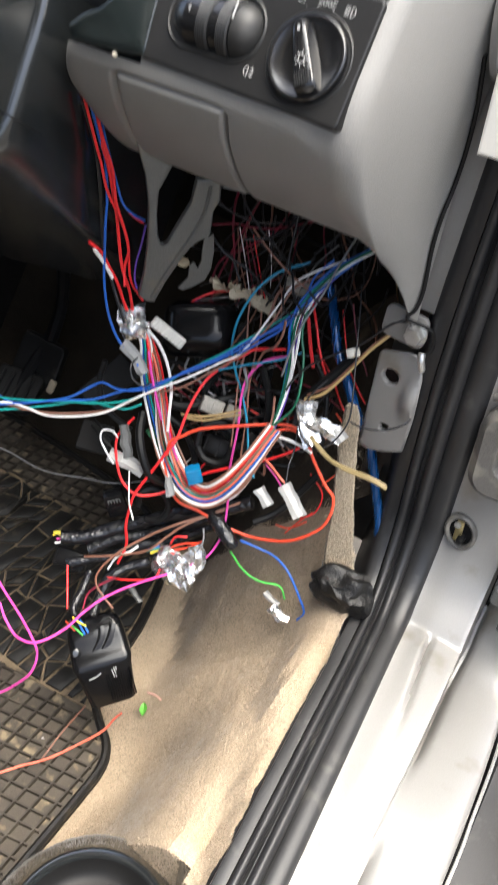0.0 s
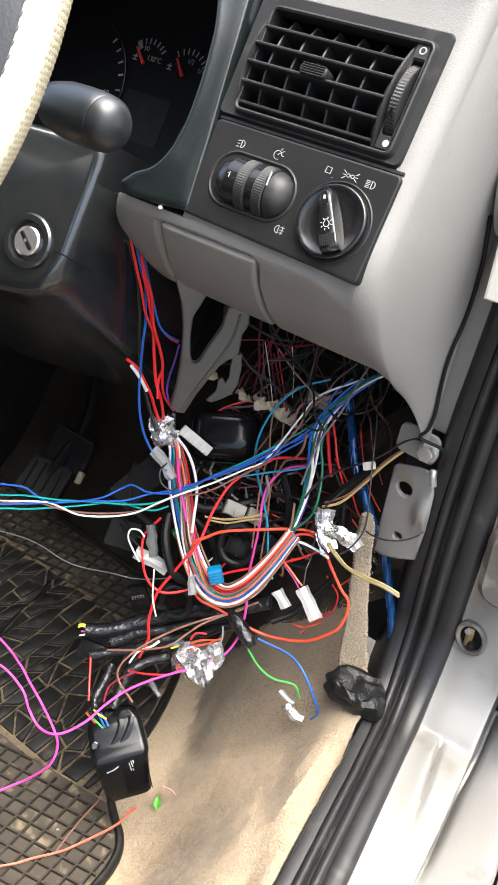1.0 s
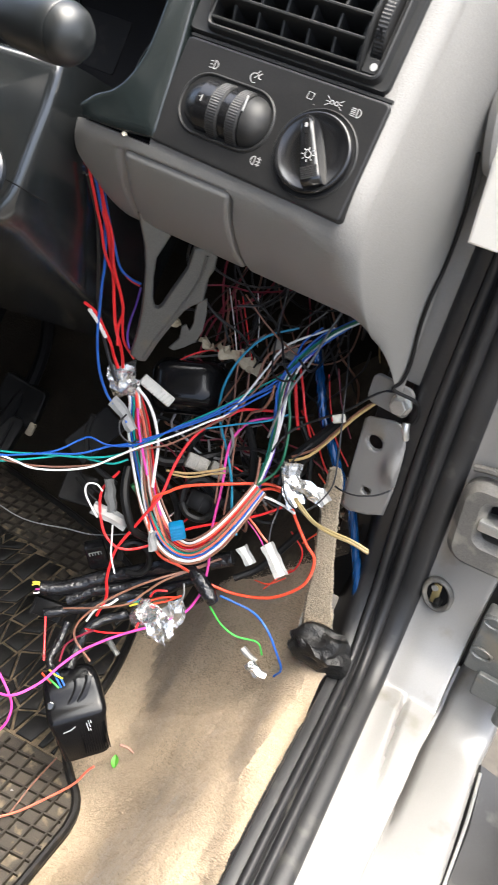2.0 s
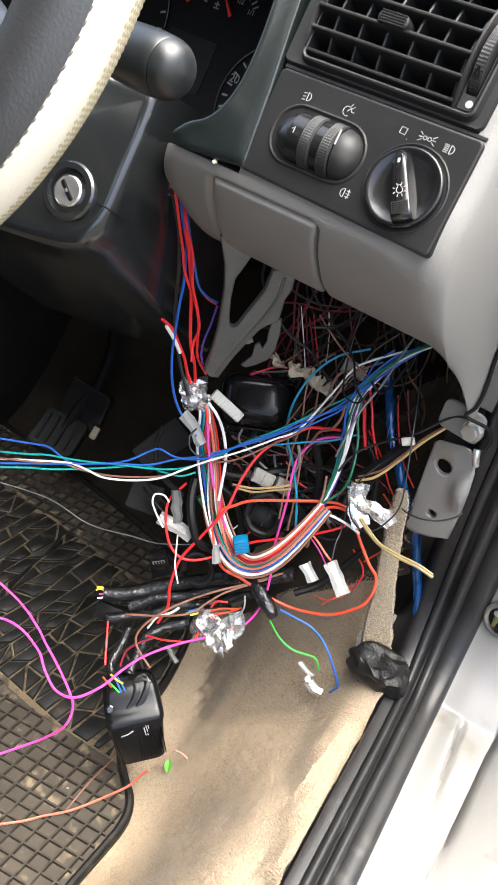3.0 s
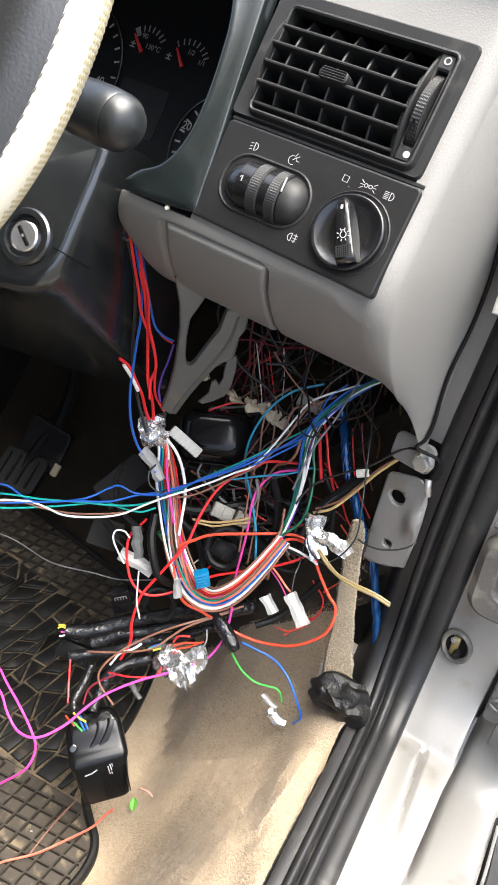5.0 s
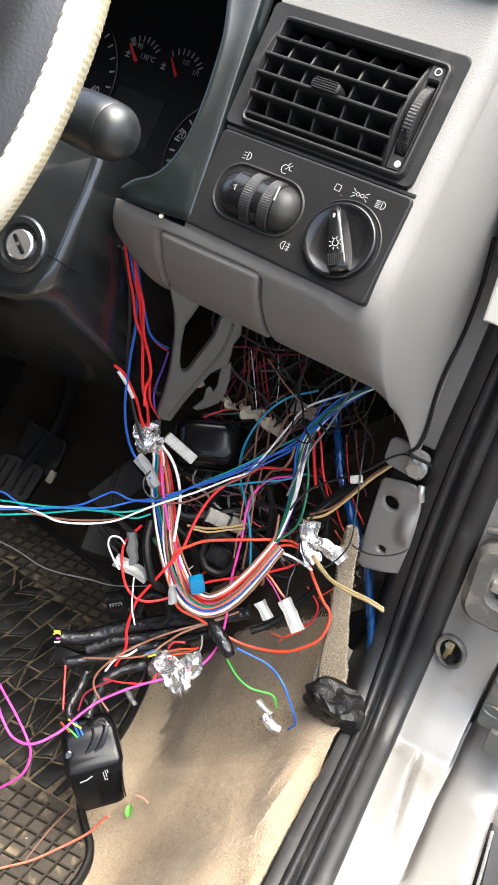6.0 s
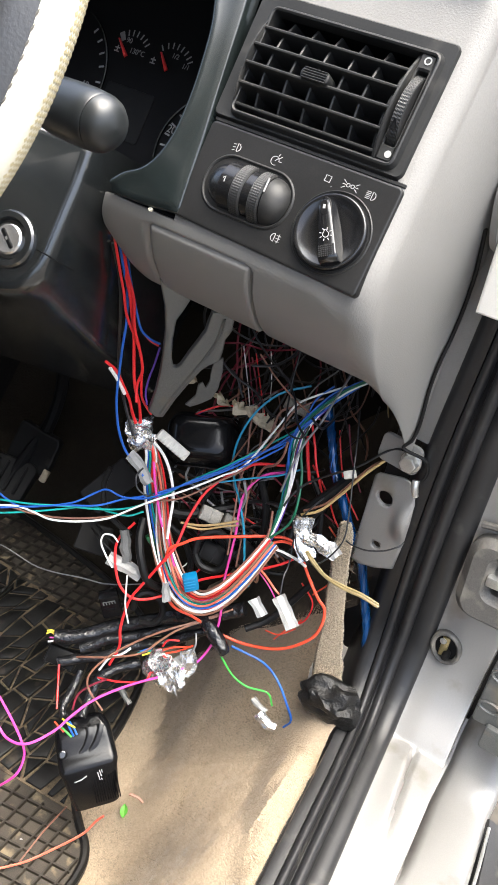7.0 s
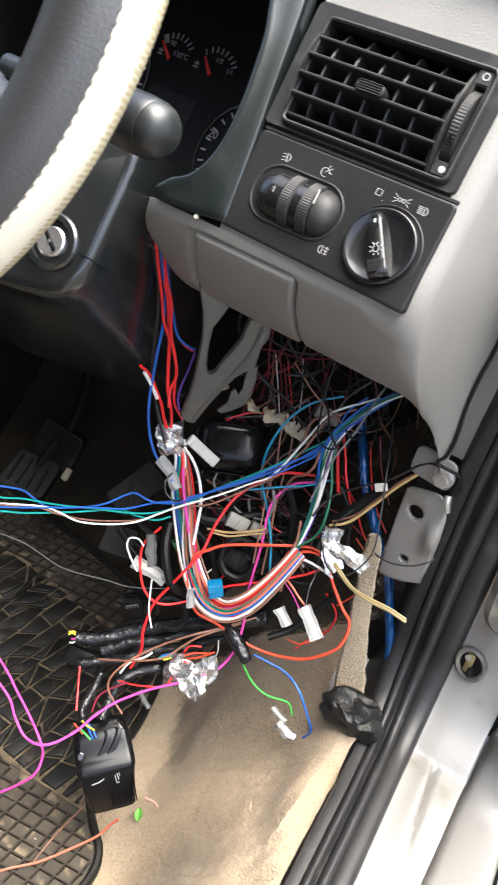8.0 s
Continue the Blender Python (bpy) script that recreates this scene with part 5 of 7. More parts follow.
    tagged(trim, "cream plastic trim on the windscreen pillar", "pillar trim", kind="structure")
    # wing side and outer edge of the sill
    lip = part("sill_edge", tube([(0.7035, -0.6, 0.195), (0.7035, 0.2, 0.195), (0.7025, 0.405, 0.1955), (0.699, 0.47, 0.196), (0.695, 0.532, 0.196), (0.688, 0.585, 0.199)], 0.0017, 8), ZINC)
    tagged(lip, "bright rolled outer edge of the sill", "sill", kind="structure")


build_post_fittings()

# ---- under the dashboard ----
def build_stay():
    """A pressed steel fork: one forked plate with a bead, and a bent tab behind it."""
    stay = thing("dash_stay", "forked grey metal dashboard stay under the lid", "bracket")
    m = axes((0.257, 0.572, 0.55), (0.668, 0.722, -0.181), (0.717, -0.69, -0.103))
    plate = [(-0.038, 0.086), (-0.026, 0.06), (-0.0185, 0.036), (-0.0135, 0.010), (-0.0105, -0.009), (-0.008, -0.035), (-0.008, -0.060), (0.0, -0.0655), (0.0082, -0.065), (0.0138, -0.0405), (0.021, -0.018), (0.0272, -0.0017), (0.033, 0.006), (0.041, 0.012), (0.040, 0.026), (0.038, 0.037), (0.041, 0.048), (0.037, 0.0686)]
    plate += [(0.0165, 0.064), (0.0163, 0.053), (0.0169, 0.043), (0.014, 0.032), (0.0098, 0.017), (0.006, 0.001), (0.0034, -0.0024), (0.0003, -0.002), (-0.0037, 0.006), (-0.009, 0.027), (-0.012, 0.048), (-0.0085, 0.061), (-0.005, 0.077), (-0.010, 0.093)]
    fork = part("fork_plate", slab(plate, -0.003, 0.0024, m, 0.0022), STAY_GREY, stay)
    part("bead", tube([m @ Vector((u, v, 0.0020)) for u, v in ((0.004, -0.060), (0.0095, -0.0375), (0.0165, -0.015), (0.025, 0.012), (0.030, 0.035), (0.029, 0.06))], 0.0018, 8), STAY_GREY, fork)
    tab = [(0.0412, 0.001), (0.0487, 0.007), (0.0536, -0.010), (0.056, -0.0305), (0.0534, -0.044), (0.0436, -0.053), (0.0354, -0.058), (0.030, -0.056), (0.0368, -0.0435), (0.0352, -0.029), (0.0382, -0.0254), (0.0434, -0.0317), (0.0448, -0.023), (0.0425, -0.012)]
    part("bent_tab", slab([(u, v) for u, v in reversed(tab)], -0.0132, -0.0112, m, 0.0006), STAY_GREY, stay)


build_stay()


def build_dark_parts():
    """Control box, plates and pedals in the dark of the footwell."""
    ecu = thing("control_unit", "glossy black plastic control unit under the dashboard", "control unit")
    m = axes((0.262, 0.624, 0.440), (0.86, 0.42, 0.12), (0.35, -0.6, 0.72))
    rows = []
    for k in range(15):
        t = k / 14
        w, f = -0.034 + 0.036 * math.sin(t * math.pi / 2), math.cos(t * math.pi / 2) ** 0.45
        rows.append([m @ Vector((u * (0.12 + 0.88 * f), v * (0.12 + 0.88 * f), w)) for u, v in rrect(-0.037, 0.040, -0.028, 0.027, 0.016, 7)])
    part("housing", loops_mesh(rows, cap=True), MODULE_BLACK, ecu, sharp=70)
    part("moulded_lip", tube([m @ Vector((*p, -0.030)) for p in rrect(-0.038, 0.041, -0.029, 0.028, 0.016, 5)], 0.0014, 6), MODULE_BLACK, ecu)
    part("mounting_ear", slab(rrect(0.037, 0.048, -0.012, 0.006, 0.005), -0.03, -0.026, m, 0.001), SLEEVE, ecu)
    plates = thing("cover_plate", "thin dark grey plastic cover plate leaning in the footwell", "plate")
    pm = axes((0.178, 0.59, 0.34), (0.3, 0.75, 0.5), (0.3, -0.55, 0.75))
    part("plate_sheet", slab(rrect(-0.032, 0.03, -0.016, 0.018, 0.003), -0.002, 0.001, pm), PLATE_GREY, plates)
    pm2 = axes((0.188, 0.548, 0.295), (0.75, 0.35, -0.1), (0.2, -0.4, 0.9))
    p2 = part("cover_plate", slab(rrect(-0.016, 0.02, -0.016, 0.018, 0.003), -0.002, 0.001, pm2), OLD_RUBBER)
    p2.data.materials[0] = PLATE_GREY
    tagged(p2, "small dark grey plastic plate among the wires", "plate")
    knee = part("column_trim", slab(rrect(-0.26, 0.11, -0.1, 0.085, 0.03, 5), -0.02, 0.0, axes((0.07, 0.64, 0.50), (1, 0, 0), (0, -0.8, -0.25)), 0.01), PLATE_GREY)
    tagged(knee, "dark plastic knee trim below the steering column", "trim")
    for k, (at, along, up, lab) in enumerate((((-0.104, 0.750, 0.140), (1, 0.1, -0.12), (0.1, -0.85, 0.5), "worn dark rubber brake pedal with a chipped corner"), ((-0.112, 0.700, 0.108), (1, 0.25, -0.05), (0.05, -0.45, 0.9), "dark grey ribbed rubber clutch pedal on its arm"))):
        pedal = thing("pedal", lab, "pedal", group="pedals")
        qm = axes(at, along, up)
        pad = slab(rrect(-0.042, 0.036, -0.034, 0.034, 0.012, 5), -0.007, 0.006, qm, 0.004)
        part("pedal_pad", crumple(pad, 0.005, 28, k * 3.0), PLATE_GREY, pedal)
        for i in range(4 if k else 0):
            part("pad_rib", box((-0.03 + 0.016 * i, -0.024, 0.003), (-0.025 + 0.016 * i, 0.024, 0.0085), qm, 0.0015, 1), PLATE_GREY, pedal)
        x, y, z = at
        part("pedal_arm", tube([(x, y + 0.008, z), (x + 0.005, 0.80, z + 0.10), (x + 0.01, 0.80, z + 0.28)], 0.009, 8), DIAL_BLACK, pedal)
        if k == 0:
            part("pad_corner", crumple(slab(rrect(0.026, 0.038, -0.040, -0.018, 0.005), 0.0, 0.009, qm, 0.003), 0.004, 80), LABEL_PAPER, pedal, "pale chipped corner")


build_dark_parts()


def build_alarm_box():
    bx = thing("alarm_module", "black plastic alarm module with a ribbed lower face", "control unit")
    m = axes((0.304, 0.426, 0.113), (0.62, 0.76, 0.16), (-0.47, 0.16, 0.87)) @ Matrix.Diagonal((0.93, 0.95, 1, 1))
    # local x across, y away, z up
    sec = []
    for z, w, dpt, yo in ((-0.048, 0.021, 0.009, 0.004), (-0.046, 0.0245, 0.0125, 0.002), (-0.042, 0.0272, 0.0155, 0.0), (0.0, 0.032, 0.020, 0.0), (0.008, 0.0342, 0.0208, 0.0), (0.013, 0.0342, 0.0198, 0.0012), (0.018, 0.0336, 0.0175, 0.0035), (0.025, 0.0334, 0.0148, 0.006), (0.033, 0.033, 0.0126, 0.0078), (0.041, 0.0318, 0.0102, 0.0098), (0.047, 0.0285, 0.0074, 0.012), (0.0505, 0.0235, 0.0046, 0.0135), (0.052, 0.017, 0.0035, 0.0138)):
        sec.append([m @ Vector((u, v + yo, z)) for u, v in rrect(-w, w, -dpt, dpt, min(0.0085, dpt * 0.9), 5)])
    body = part("housing", loops_mesh(sec, cap=True), MODULE_BLACK, bx, sharp=60)
    for k in range(11):
        u = 0.0 + 0.0028 * k
        part("rib", box((u, -0.0202, -0.036), (u + 0.0012, -0.0145, -0.004), m, 0.0004, 1), MODULE_BLACK, body)
    part("screw_hole", lathe([(0.0, 0.0), (0.004, 0.0), (0.0045, 0.0015), (0.0035, 0.002), (0.003, 0.0005), (0, 0.0005)], m @ Matrix.Translation((-0.026, -0.012, 0.028)) @ Matrix.Rotation(radians(70), 4, "X"), 18, cap=False), SHROUD, body)
    f = m @ Matrix.Translation((0, -0.0207, 0)) @ Matrix.Rotation(radians(90), 4, "X")
    part("printed_line", strokes([[(-0.019, -0.003), (-0.011, -0.002), (-0.004, 0.001)]], f, 0.0007), PRINT, body)
    for us in ((0.022, 0.019, 0.013, 0.004, -0.007), (0.008, 0.007, 0.002, -0.007, -0.018)):
        part("ridge", tube([m @ Vector((u, v, z)) for u, v, z in zip(us, (0.0105, 0.0066, 0.0023, -0.0016, -0.0088), (0.0390, 0.0328, 0.0247, 0.0168, 0.0072))], 0.0104, 24), MODULE_BLACK, body)
    part("printed_bars", strokes([[(0.0085, 0.002), (0.0095, -0.008)], [(0.011, 0.004), (0.012, -0.004)], [(0.0135, 0.004), (0.0138, 0.0)], [(0.0115, -0.006), (0.012, -0.0085)]], f, 0.0006), PRINT, body)
    part("wire_port", slab(rrect(-0.018, -0.002, -0.006, 0.006, 0.003), 0.046, 0.053, m @ Matrix.Translation((-0.006, 0.012, 0)), 0.001), DIAL_BLACK, body)


build_alarm_box()


def lump(name, at, size, mat, label, category, seed, amount=0.35, detail=3, sharp=30):
    """A crumpled wad."""
    bm = bmesh.new()
    bmesh.ops.create_icosphere(bm, subdivisions=detail, radius=1)
    for v in bm.verts:
        n = noise.noise_vector(v.co * 1.7 + Vector((seed, 0, 0)))
        f = noise.noise(v.co * 3.0 + Vector((0, seed, 0)))
        v.co = v.co * (1 + amount * (0.5 * f + 0.14 * abs(noise.noise(v.co * 7.5 + Vector((seed, seed, 0)))))) + n * amount
    bmesh.ops.transform(bm, matrix=Matrix.Translation(at) @ Matrix.Diagonal((*size, 1)), verts=bm.verts)
    return tagged(part(name, bm, mat, sharp=sharp), label, category)


lump("tape_wad", (0.4975, 0.571, 0.2530), (0.033, 0.020, 0.025), TAPE_CLOTH, "crumpled wad of black cloth tape on the carpet edge", "tape", 3.0, 0.3, 4, 40)
part("torn_corner", crumple(slab([(0, 0), (0.011, 0.004), (0.004, 0.021)], 0, 0.0006, axes((0.5165, 0.566, 0.2565), (0.8, 0.4, -0.2), (0.5, -0.7, 0.6)), 0.0002), 0.001, 200), PAPER, bpy.data.objects["tape_wad"], "torn white backing")


def strip(name, points, width, mat, label, category, view=(0.4, -0.7, 0.6), seed=0.0, amount=0.002, thick=0.0008):
    """A short crumpled strip of tape or foil."""
    line = spline(points, 5)
    rows = []
    for i, p in enumerate(line):
        tg = (line[min(i + 1, len(line) - 1)] - line[max(i - 1, 0)]).normalized()
        s = tg.cross(Vector(view)).normalized() * width
        o = tg.cross(s).normalized() * thick
        rows.append([p - s + o, p - s * 0.5 + o * 2.5, p + s * 0.3 - o, p + s + o, p + s - o, p + s * 0.3 - o * 3, p - s * 0.5 + o * 0.5, p - s - o])
    return tagged(part(name, crumple(loops_mesh(rows, cap=True), amount, 110, seed), mat, sharp=20), label, category)


strip("foil_joint", [(0.222, 0.575, 0.468), (0.224, 0.574, 0.452), (0.230, 0.573, 0.436)], 0.012, FOIL, "crumpled silver white tape round the harness", "tape", seed=1, amount=0.006, thick=0.004)
lump("foil_joint", (0.2265, 0.572, 0.4475), (0.016, 0.011, 0.015), FOIL, "crumpled silver white tape round the harness", "tape", 5.0, 0.5)
lump("foil_wad", (0.3275, 0.517, 0.206), (0.024, 0.013, 0.020), FOIL, "crumpled wad of silver foil round a wire joint", "foil", 8.0, 0.55, 4, 15)
strip("foil_joint", [(0.313, 0.52, 0.232), (0.312, 0.518, 0.218), (0.318, 0.515, 0.204)], 0.006, FOIL, "thin silver foil strip round a wire joint", "foil", seed=4)
strip("foil_joint", [(0.342, 0.532, 0.243), (0.350, 0.528, 0.228), (0.346, 0.522, 0.212)], 0.008, FOIL, "thin silver foil strip round a wire joint", "foil", seed=6)
strip("white_tag", [(0.333, 0.531, 0.226), (0.340, 0.530, 0.223), (0.347, 0.531, 0.226)], 0.007, PAPER, "small scrap of white paper tape", "tape", seed=2)
strip("foil_joint", [(0.399, 0.612, 0.418), (0.413, 0.606, 0.409), (0.430, 0.609, 0.406), (0.446, 0.611, 0.400)], 0.007, FOIL, "long silver foil strip round a wire joint", "foil", seed=7, amount=0.003)
strip("foil_joint", [(0.404, 0.612, 0.425), (0.409, 0.605, 0.405), (0.424, 0.598, 0.388)], 0.009, FOIL, "long silver foil strip round a wire joint", "foil", seed=9, amount=0.003)
strip("white_tag", [(0.436, 0.612, 0.407), (0.442, 0.611, 0.403), (0.448, 0.610, 0.399)], 0.006, PAPER, "small scrap of white paper tape", "tape", seed=2, amount=0.001)
strip("wire_end_cap", [(0.4345, 0.548, 0.1955), (0.4395, 0.546, 0.194), (0.447, 0.546, 0.191), (0.456, 0.548, 0.189)], 0.0058, FOIL, "small folded foil cap on a wire end", "foil", seed=3, amount=0.0015)
strip("wire_end_cap", [(0.421, 0.555, 0.201), (0.431, 0.553, 0.199), (0.440, 0.552, 0.198)], 0.003, CLEAR_TAPE, "twisted clear tape on a wire end", "tape", seed=5, amount=0.002)
strip("white_tag", [(0.4130, 0.5720, 0.3483), (0.4261, 0.5690, 0.3371), (0.4392, 0.5650, 0.3260)], 0.0068, CLEAR_TAPE, "folded white paper tag on a hanging wire", "tag", seed=6, amount=0.0012)
strip("white_tag", [(0.3923, 0.5600, 0.3392), (0.3999, 0.5580, 0.3356), (0.4080, 0.5560, 0.3291)], 0.0055, PAPER, "small white tag on a hanging wire", "tag", seed=8, amount=0.0015)
strip("tape_flag", [(0.238, 0.518, 0.323), (0.254, 0.524, 0.318), (0.274, 0.53, 0.311)], 0.007, CLEAR_TAPE, "dirty white tape flag on a wire", "tape", seed=9, amount=0.0015)
strip("tape_flag", [(0.243, 0.536, 0.352), (0.250, 0.531, 0.335), (0.256, 0.527, 0.322)], 0.005, CLEAR_FILM, "grey clear tape strip hanging by a wire", "tape", seed=12, amount=0.002)
strip("tape_flag", [(0.228, 0.553, 0.438), (0.243, 0.553, 0.43), (0.249, 0.552, 0.424), (0.256, 0.552, 0.416)], 0.0055, PAPER, "white tape flag folded round the harness", "tape", seed=4, amount=0.0025)
strip("tape_flag", [(0.307, 0.53, 0.326), (0.309, 0.527, 0.316), (0.313, 0.524, 0.306)], 0.0042, PAPER, "white tape flag folded round the harness", "tape", seed=14, amount=0.0022)
strip("clear_strip", [(0.292, 0.485, 0.18), (0.302, 0.482, 0.176), (0.310, 0.48, 0.171)], 0.003, CLEAR_FILM, "small scrap of clear tape by the module", "tape", seed=15, amount=0.002)


def plug(name, at, along, size, mat, label, pins=0):
    th = thing(name, label, "connector", group="plugs in the wiring")
    m = axes(at, along, (0.4, -0.6, 0.7))
    a, b, c = size
    part("plug_body", box((-a, -b, -c), (a, b, c), m, min(size) * 0.3), mat, th)
    for k in range(pins):
        x = -a * 0.85 + 1.7 * a * k / max(1, pins - 1)
        part("plug_rib", box((x - a * 0.05, -b * 1.06, -c * 0.8), (x + a * 0.05, b * 0.6, c * 1.12), m, 0.0003, 1), mat, th)
    return th


plug("wire_connector", (0.254, 0.590, 0.4425), (0.75, 0.25, -0.5), (0.019, 0.0055, 0.004), CONNECTOR_WHITE, "white nylon multi way plug with a row of ribs", 9)
plug("wire_connector", (0.326, 0.545, 0.328), (0.2, 0.1, -1), (0.0095, 0.0075, 0.005), BLUE_PLUG, "bright blue plug hanging in the harness", 5)
RELAY = plug("wire_connector", (0.243, 0.520, 0.252), (0.2, 0.1, -1), (0.016, 0.0105, 0.007), MODULE_BLACK, "small black relay with pale markings", 0)
RELAY_FACE = axes((0.243, 0.520, 0.252), (0.2, 0.1, -1), (0.4, -0.6, 0.7)) @ Matrix.Translation((0, 0, 0.0071))
part("marking_bars", strokes([[(-0.0095, v), (-0.0055, v + 0.0004)] for v in (-0.0066, -0.0035, -0.0004, 0.0027, 0.0058)] + [[(-0.0099, -0.007), (-0.0097, 0.0062)]], RELAY_FACE, 0.0006), CLEAR_FILM, RELAY)
part("marking_bars", strokes([[(0.0018, -0.004), (0.002, 0.005)]], RELAY_FACE, 0.0011), PLATE_GREY, RELAY)
plug("wire_connector", (0.427, 0.640, 0.475), (0.8, 0.2, 0.5), (0.0055, 0.004, 0.004), CONNECTOR_WHITE, "small translucent cap on joined wire ends", 0)
plug("wire_connector", (0.305, 0.60, 0.37), (0.8, 0.4, -0.3), (0.012, 0.008, 0.006), GRUBBY_WHITE, "grubby white plug deep in the wiring", 3)
plug("wire_connector", (0.325, 0.61, 0.365), (0.8, 0.4, -0.3), (0.009, 0.008, 0.006), GRUBBY_WHITE, "grubby white plug deep in the wiring", 2)
for k, (x, y, z, w) in enumerate(((0.286, 0.655, 0.476, 0.007), (0.304, 0.662, 0.472, 0.009), (0.318, 0.664, 0.466, 0.008), (0.262, 0.66, 0.470, 0.006), (0.243, 0.640, 0.60, 0.007), (0.236, 0.63, 0.50, 0.006))):
    strip("label_scrap", [(x - 0.008, y, z + 0.002), (x - 0.002, y - 0.003, z), (x + 0.004, y - 0.001, z - 0.003), (x + 0.008, y + 0.002, z - 0.002)], w * 0.7, LABEL_PAPER, "crumpled beige paper label among the wires", "label", seed=20 + k, amount=0.006, thick=0.0012)
plug("wire_connector", (0.33, 0.70, 0.475), (0.9, 0.3, -0.2), (0.013, 0.007, 0.004), GRUBBY_WHITE, "yellowed white plug under the dashboard", 4)
plug("wire_connector", (0.272, 0.56, 0.335), (0.5, 0.2, -0.8), (0.016, 0.009, 0.004), GREEN_PLUG, "dark green circuit board edge in the wiring", 0)
plug("wire_connector", (0.315, 0.605, 0.315), (0.9, 0.3, -0.2), (0.017, 0.011, 0.009), SLEEVE, "black relay holder behind the harness", 3)
plug("wire_connector", (0.352, 0.612, 0.33), (0.7, 0.2, -0.6), (0.018, 0.012, 0.009), SLEEVE, "black relay holder behind the harness", 4)
plug("wire_connector", (0.215, 0.475, 0.178), (0.9, 0.3, -0.1), (0.018, 0.01, 0.007), SLEEVE, "black fuse holder at the end of the loom", 2)


def build_leaf():
    m = axes((0.337, 0.4545, 0.009), (0.8, 0.5, 0.3), (-0.3, -0.3, 0.9))
    rows = []
    for k in range(9):
        t = k / 8
        w = 0.0046 * math.sin(math.pi * min(1, t * 0.96 + 0.04)) ** 0.8 + 0.0002
        y = -0.008 + 0.016 * t
        rows.append([m @ Vector((x, y, z)) for x, z in ((-w, 0.002), (-w * 0.5, 0.0012), (0, 0.0003), (w * 0.5, 0.0012), (w, 0.002), (0, -0.0002))])
    tagged(part("leaf", loops_mesh(rows, cap=True), LEAF), "small fresh green leaf lying on the carpet", "leaf")
    tagged(part("wire_stub", tube([(0.336, 0.462, 0.036), (0.346, 0.466, 0.034), (0.354, 0.466, 0.031)], 0.0017, 8), WIRES["brown"]), "short brown wire stub lying on the carpet", "wire")
    lint = part("lint_scrap", crumple(slab(rrect(-0.004, 0.004, -0.0012, 0.0012, 0.001), 0, 0.0008, axes((0.262, 0.366, -0.012), (0.6, 0.5, 0), (0, 0, 1)), 0.0002), 0.001, 300), PAPER)
    tagged(lint, "tiny white scrap on the ribbed mat", "scrap")


build_leaf()


def build_seat_edge():
    """The round plastic end of the seat runner, low behind the mat."""
    seat = thing("seat_runner_cover", "round black plastic seat runner cover with a bright rim", "seat part")
    m = axes((0.4807, 0.2071, 0.165), (1, 0, 0), (0, 0, 1))
    ring = part("felt_ring", lathe([(0.066, -0.014), (0.076, -0.014), (0.088, -0.030), (0.100, -0.058), (0.110, -0.11)], m, 48, cap=False), SHADE_AND_NAP_BROWN, seat)
    pile("nap", ring, DARK_PILE, "dark brown velour nap", 380000, 0.003, lambda c: True, seat)
    part("cover", lathe([(0.0, -0.022), (0.050, -0.022), (0.0572, -0.018), (0.0635, -0.006), (0.0675, -0.05), (0.0675, -0.14)], m, 48, cap=False), SLEEVE, seat)
    part("rim", lathe([(0.0625, -0.008), (0.0650, -0.002), (0.0675, 0.0), (0.0700, -0.002), (0.0712, -0.012)], m, 48, cap=False), SHROUD, seat, "shiny black plastic rim")


build_seat_edge()


# ---- wiring ----
def wire(colour, radius, points, parent=None, label="", name="wire", bare=False):
    """One insulated wire along a smooth line."""
    ob = part(name, tube([Vector(p) for p in points], radius * 0.6, 8, 6), WIRES[colour], parent)
    if parent is None:
        tagged(ob, label or WIRE_WORDS[colour], "wire", "loose wires")
    return ob


def bundle(points, colours, radius, parent, spread=1.0, twist=1.2, seed=1):
    """Wires that run side by side along one line, crossing over each other a little."""
    rng = random.Random(seed)
    line = spline(points, 5)
    sides = frames_along(line)
    n = len(colours)
    for k, colour in enumerate(colours):
        ring = 0 if k == 0 else (1 if k < 7 else 2)
        a0, rr = (2 * math.pi * (k - 7) / 12 if ring == 2 else 2 * math.pi * (k - 1) / max(1, min(6, n - 1))) + rng.uniform(-0.2, 0.2), ring * radius * 2.05 * spread
        w1, w2 = rng.uniform(0, 6), rng.uniform(0.6, 1.4)
        pts = []
        for i, (p, (s, u)) in enumerate(zip(line, sides)):
            t = i / (len(line) - 1)
            a = a0 + twist * t * 2 * math.pi + 0.5 * math.sin(w1 + 6 * w2 * t)
            r = rr * (1 + 0.22 * math.sin(w1 * 2 + 7 * w2 * t)) * (0.45 + 0.55 * math.sin(math.pi * t) ** 1.5) + (0.4 * radius * math.sin(9 * t + w1) if ring == 0 else 0)
            pts.append(p + r * (math.cos(a) * s + math.sin(a) * u))
        part("wire", tube(pts[::2] + ([pts[-1]] if len(pts) % 2 == 0 else []), radius * 0.8, 7, 3), WIRES[colour], parent)


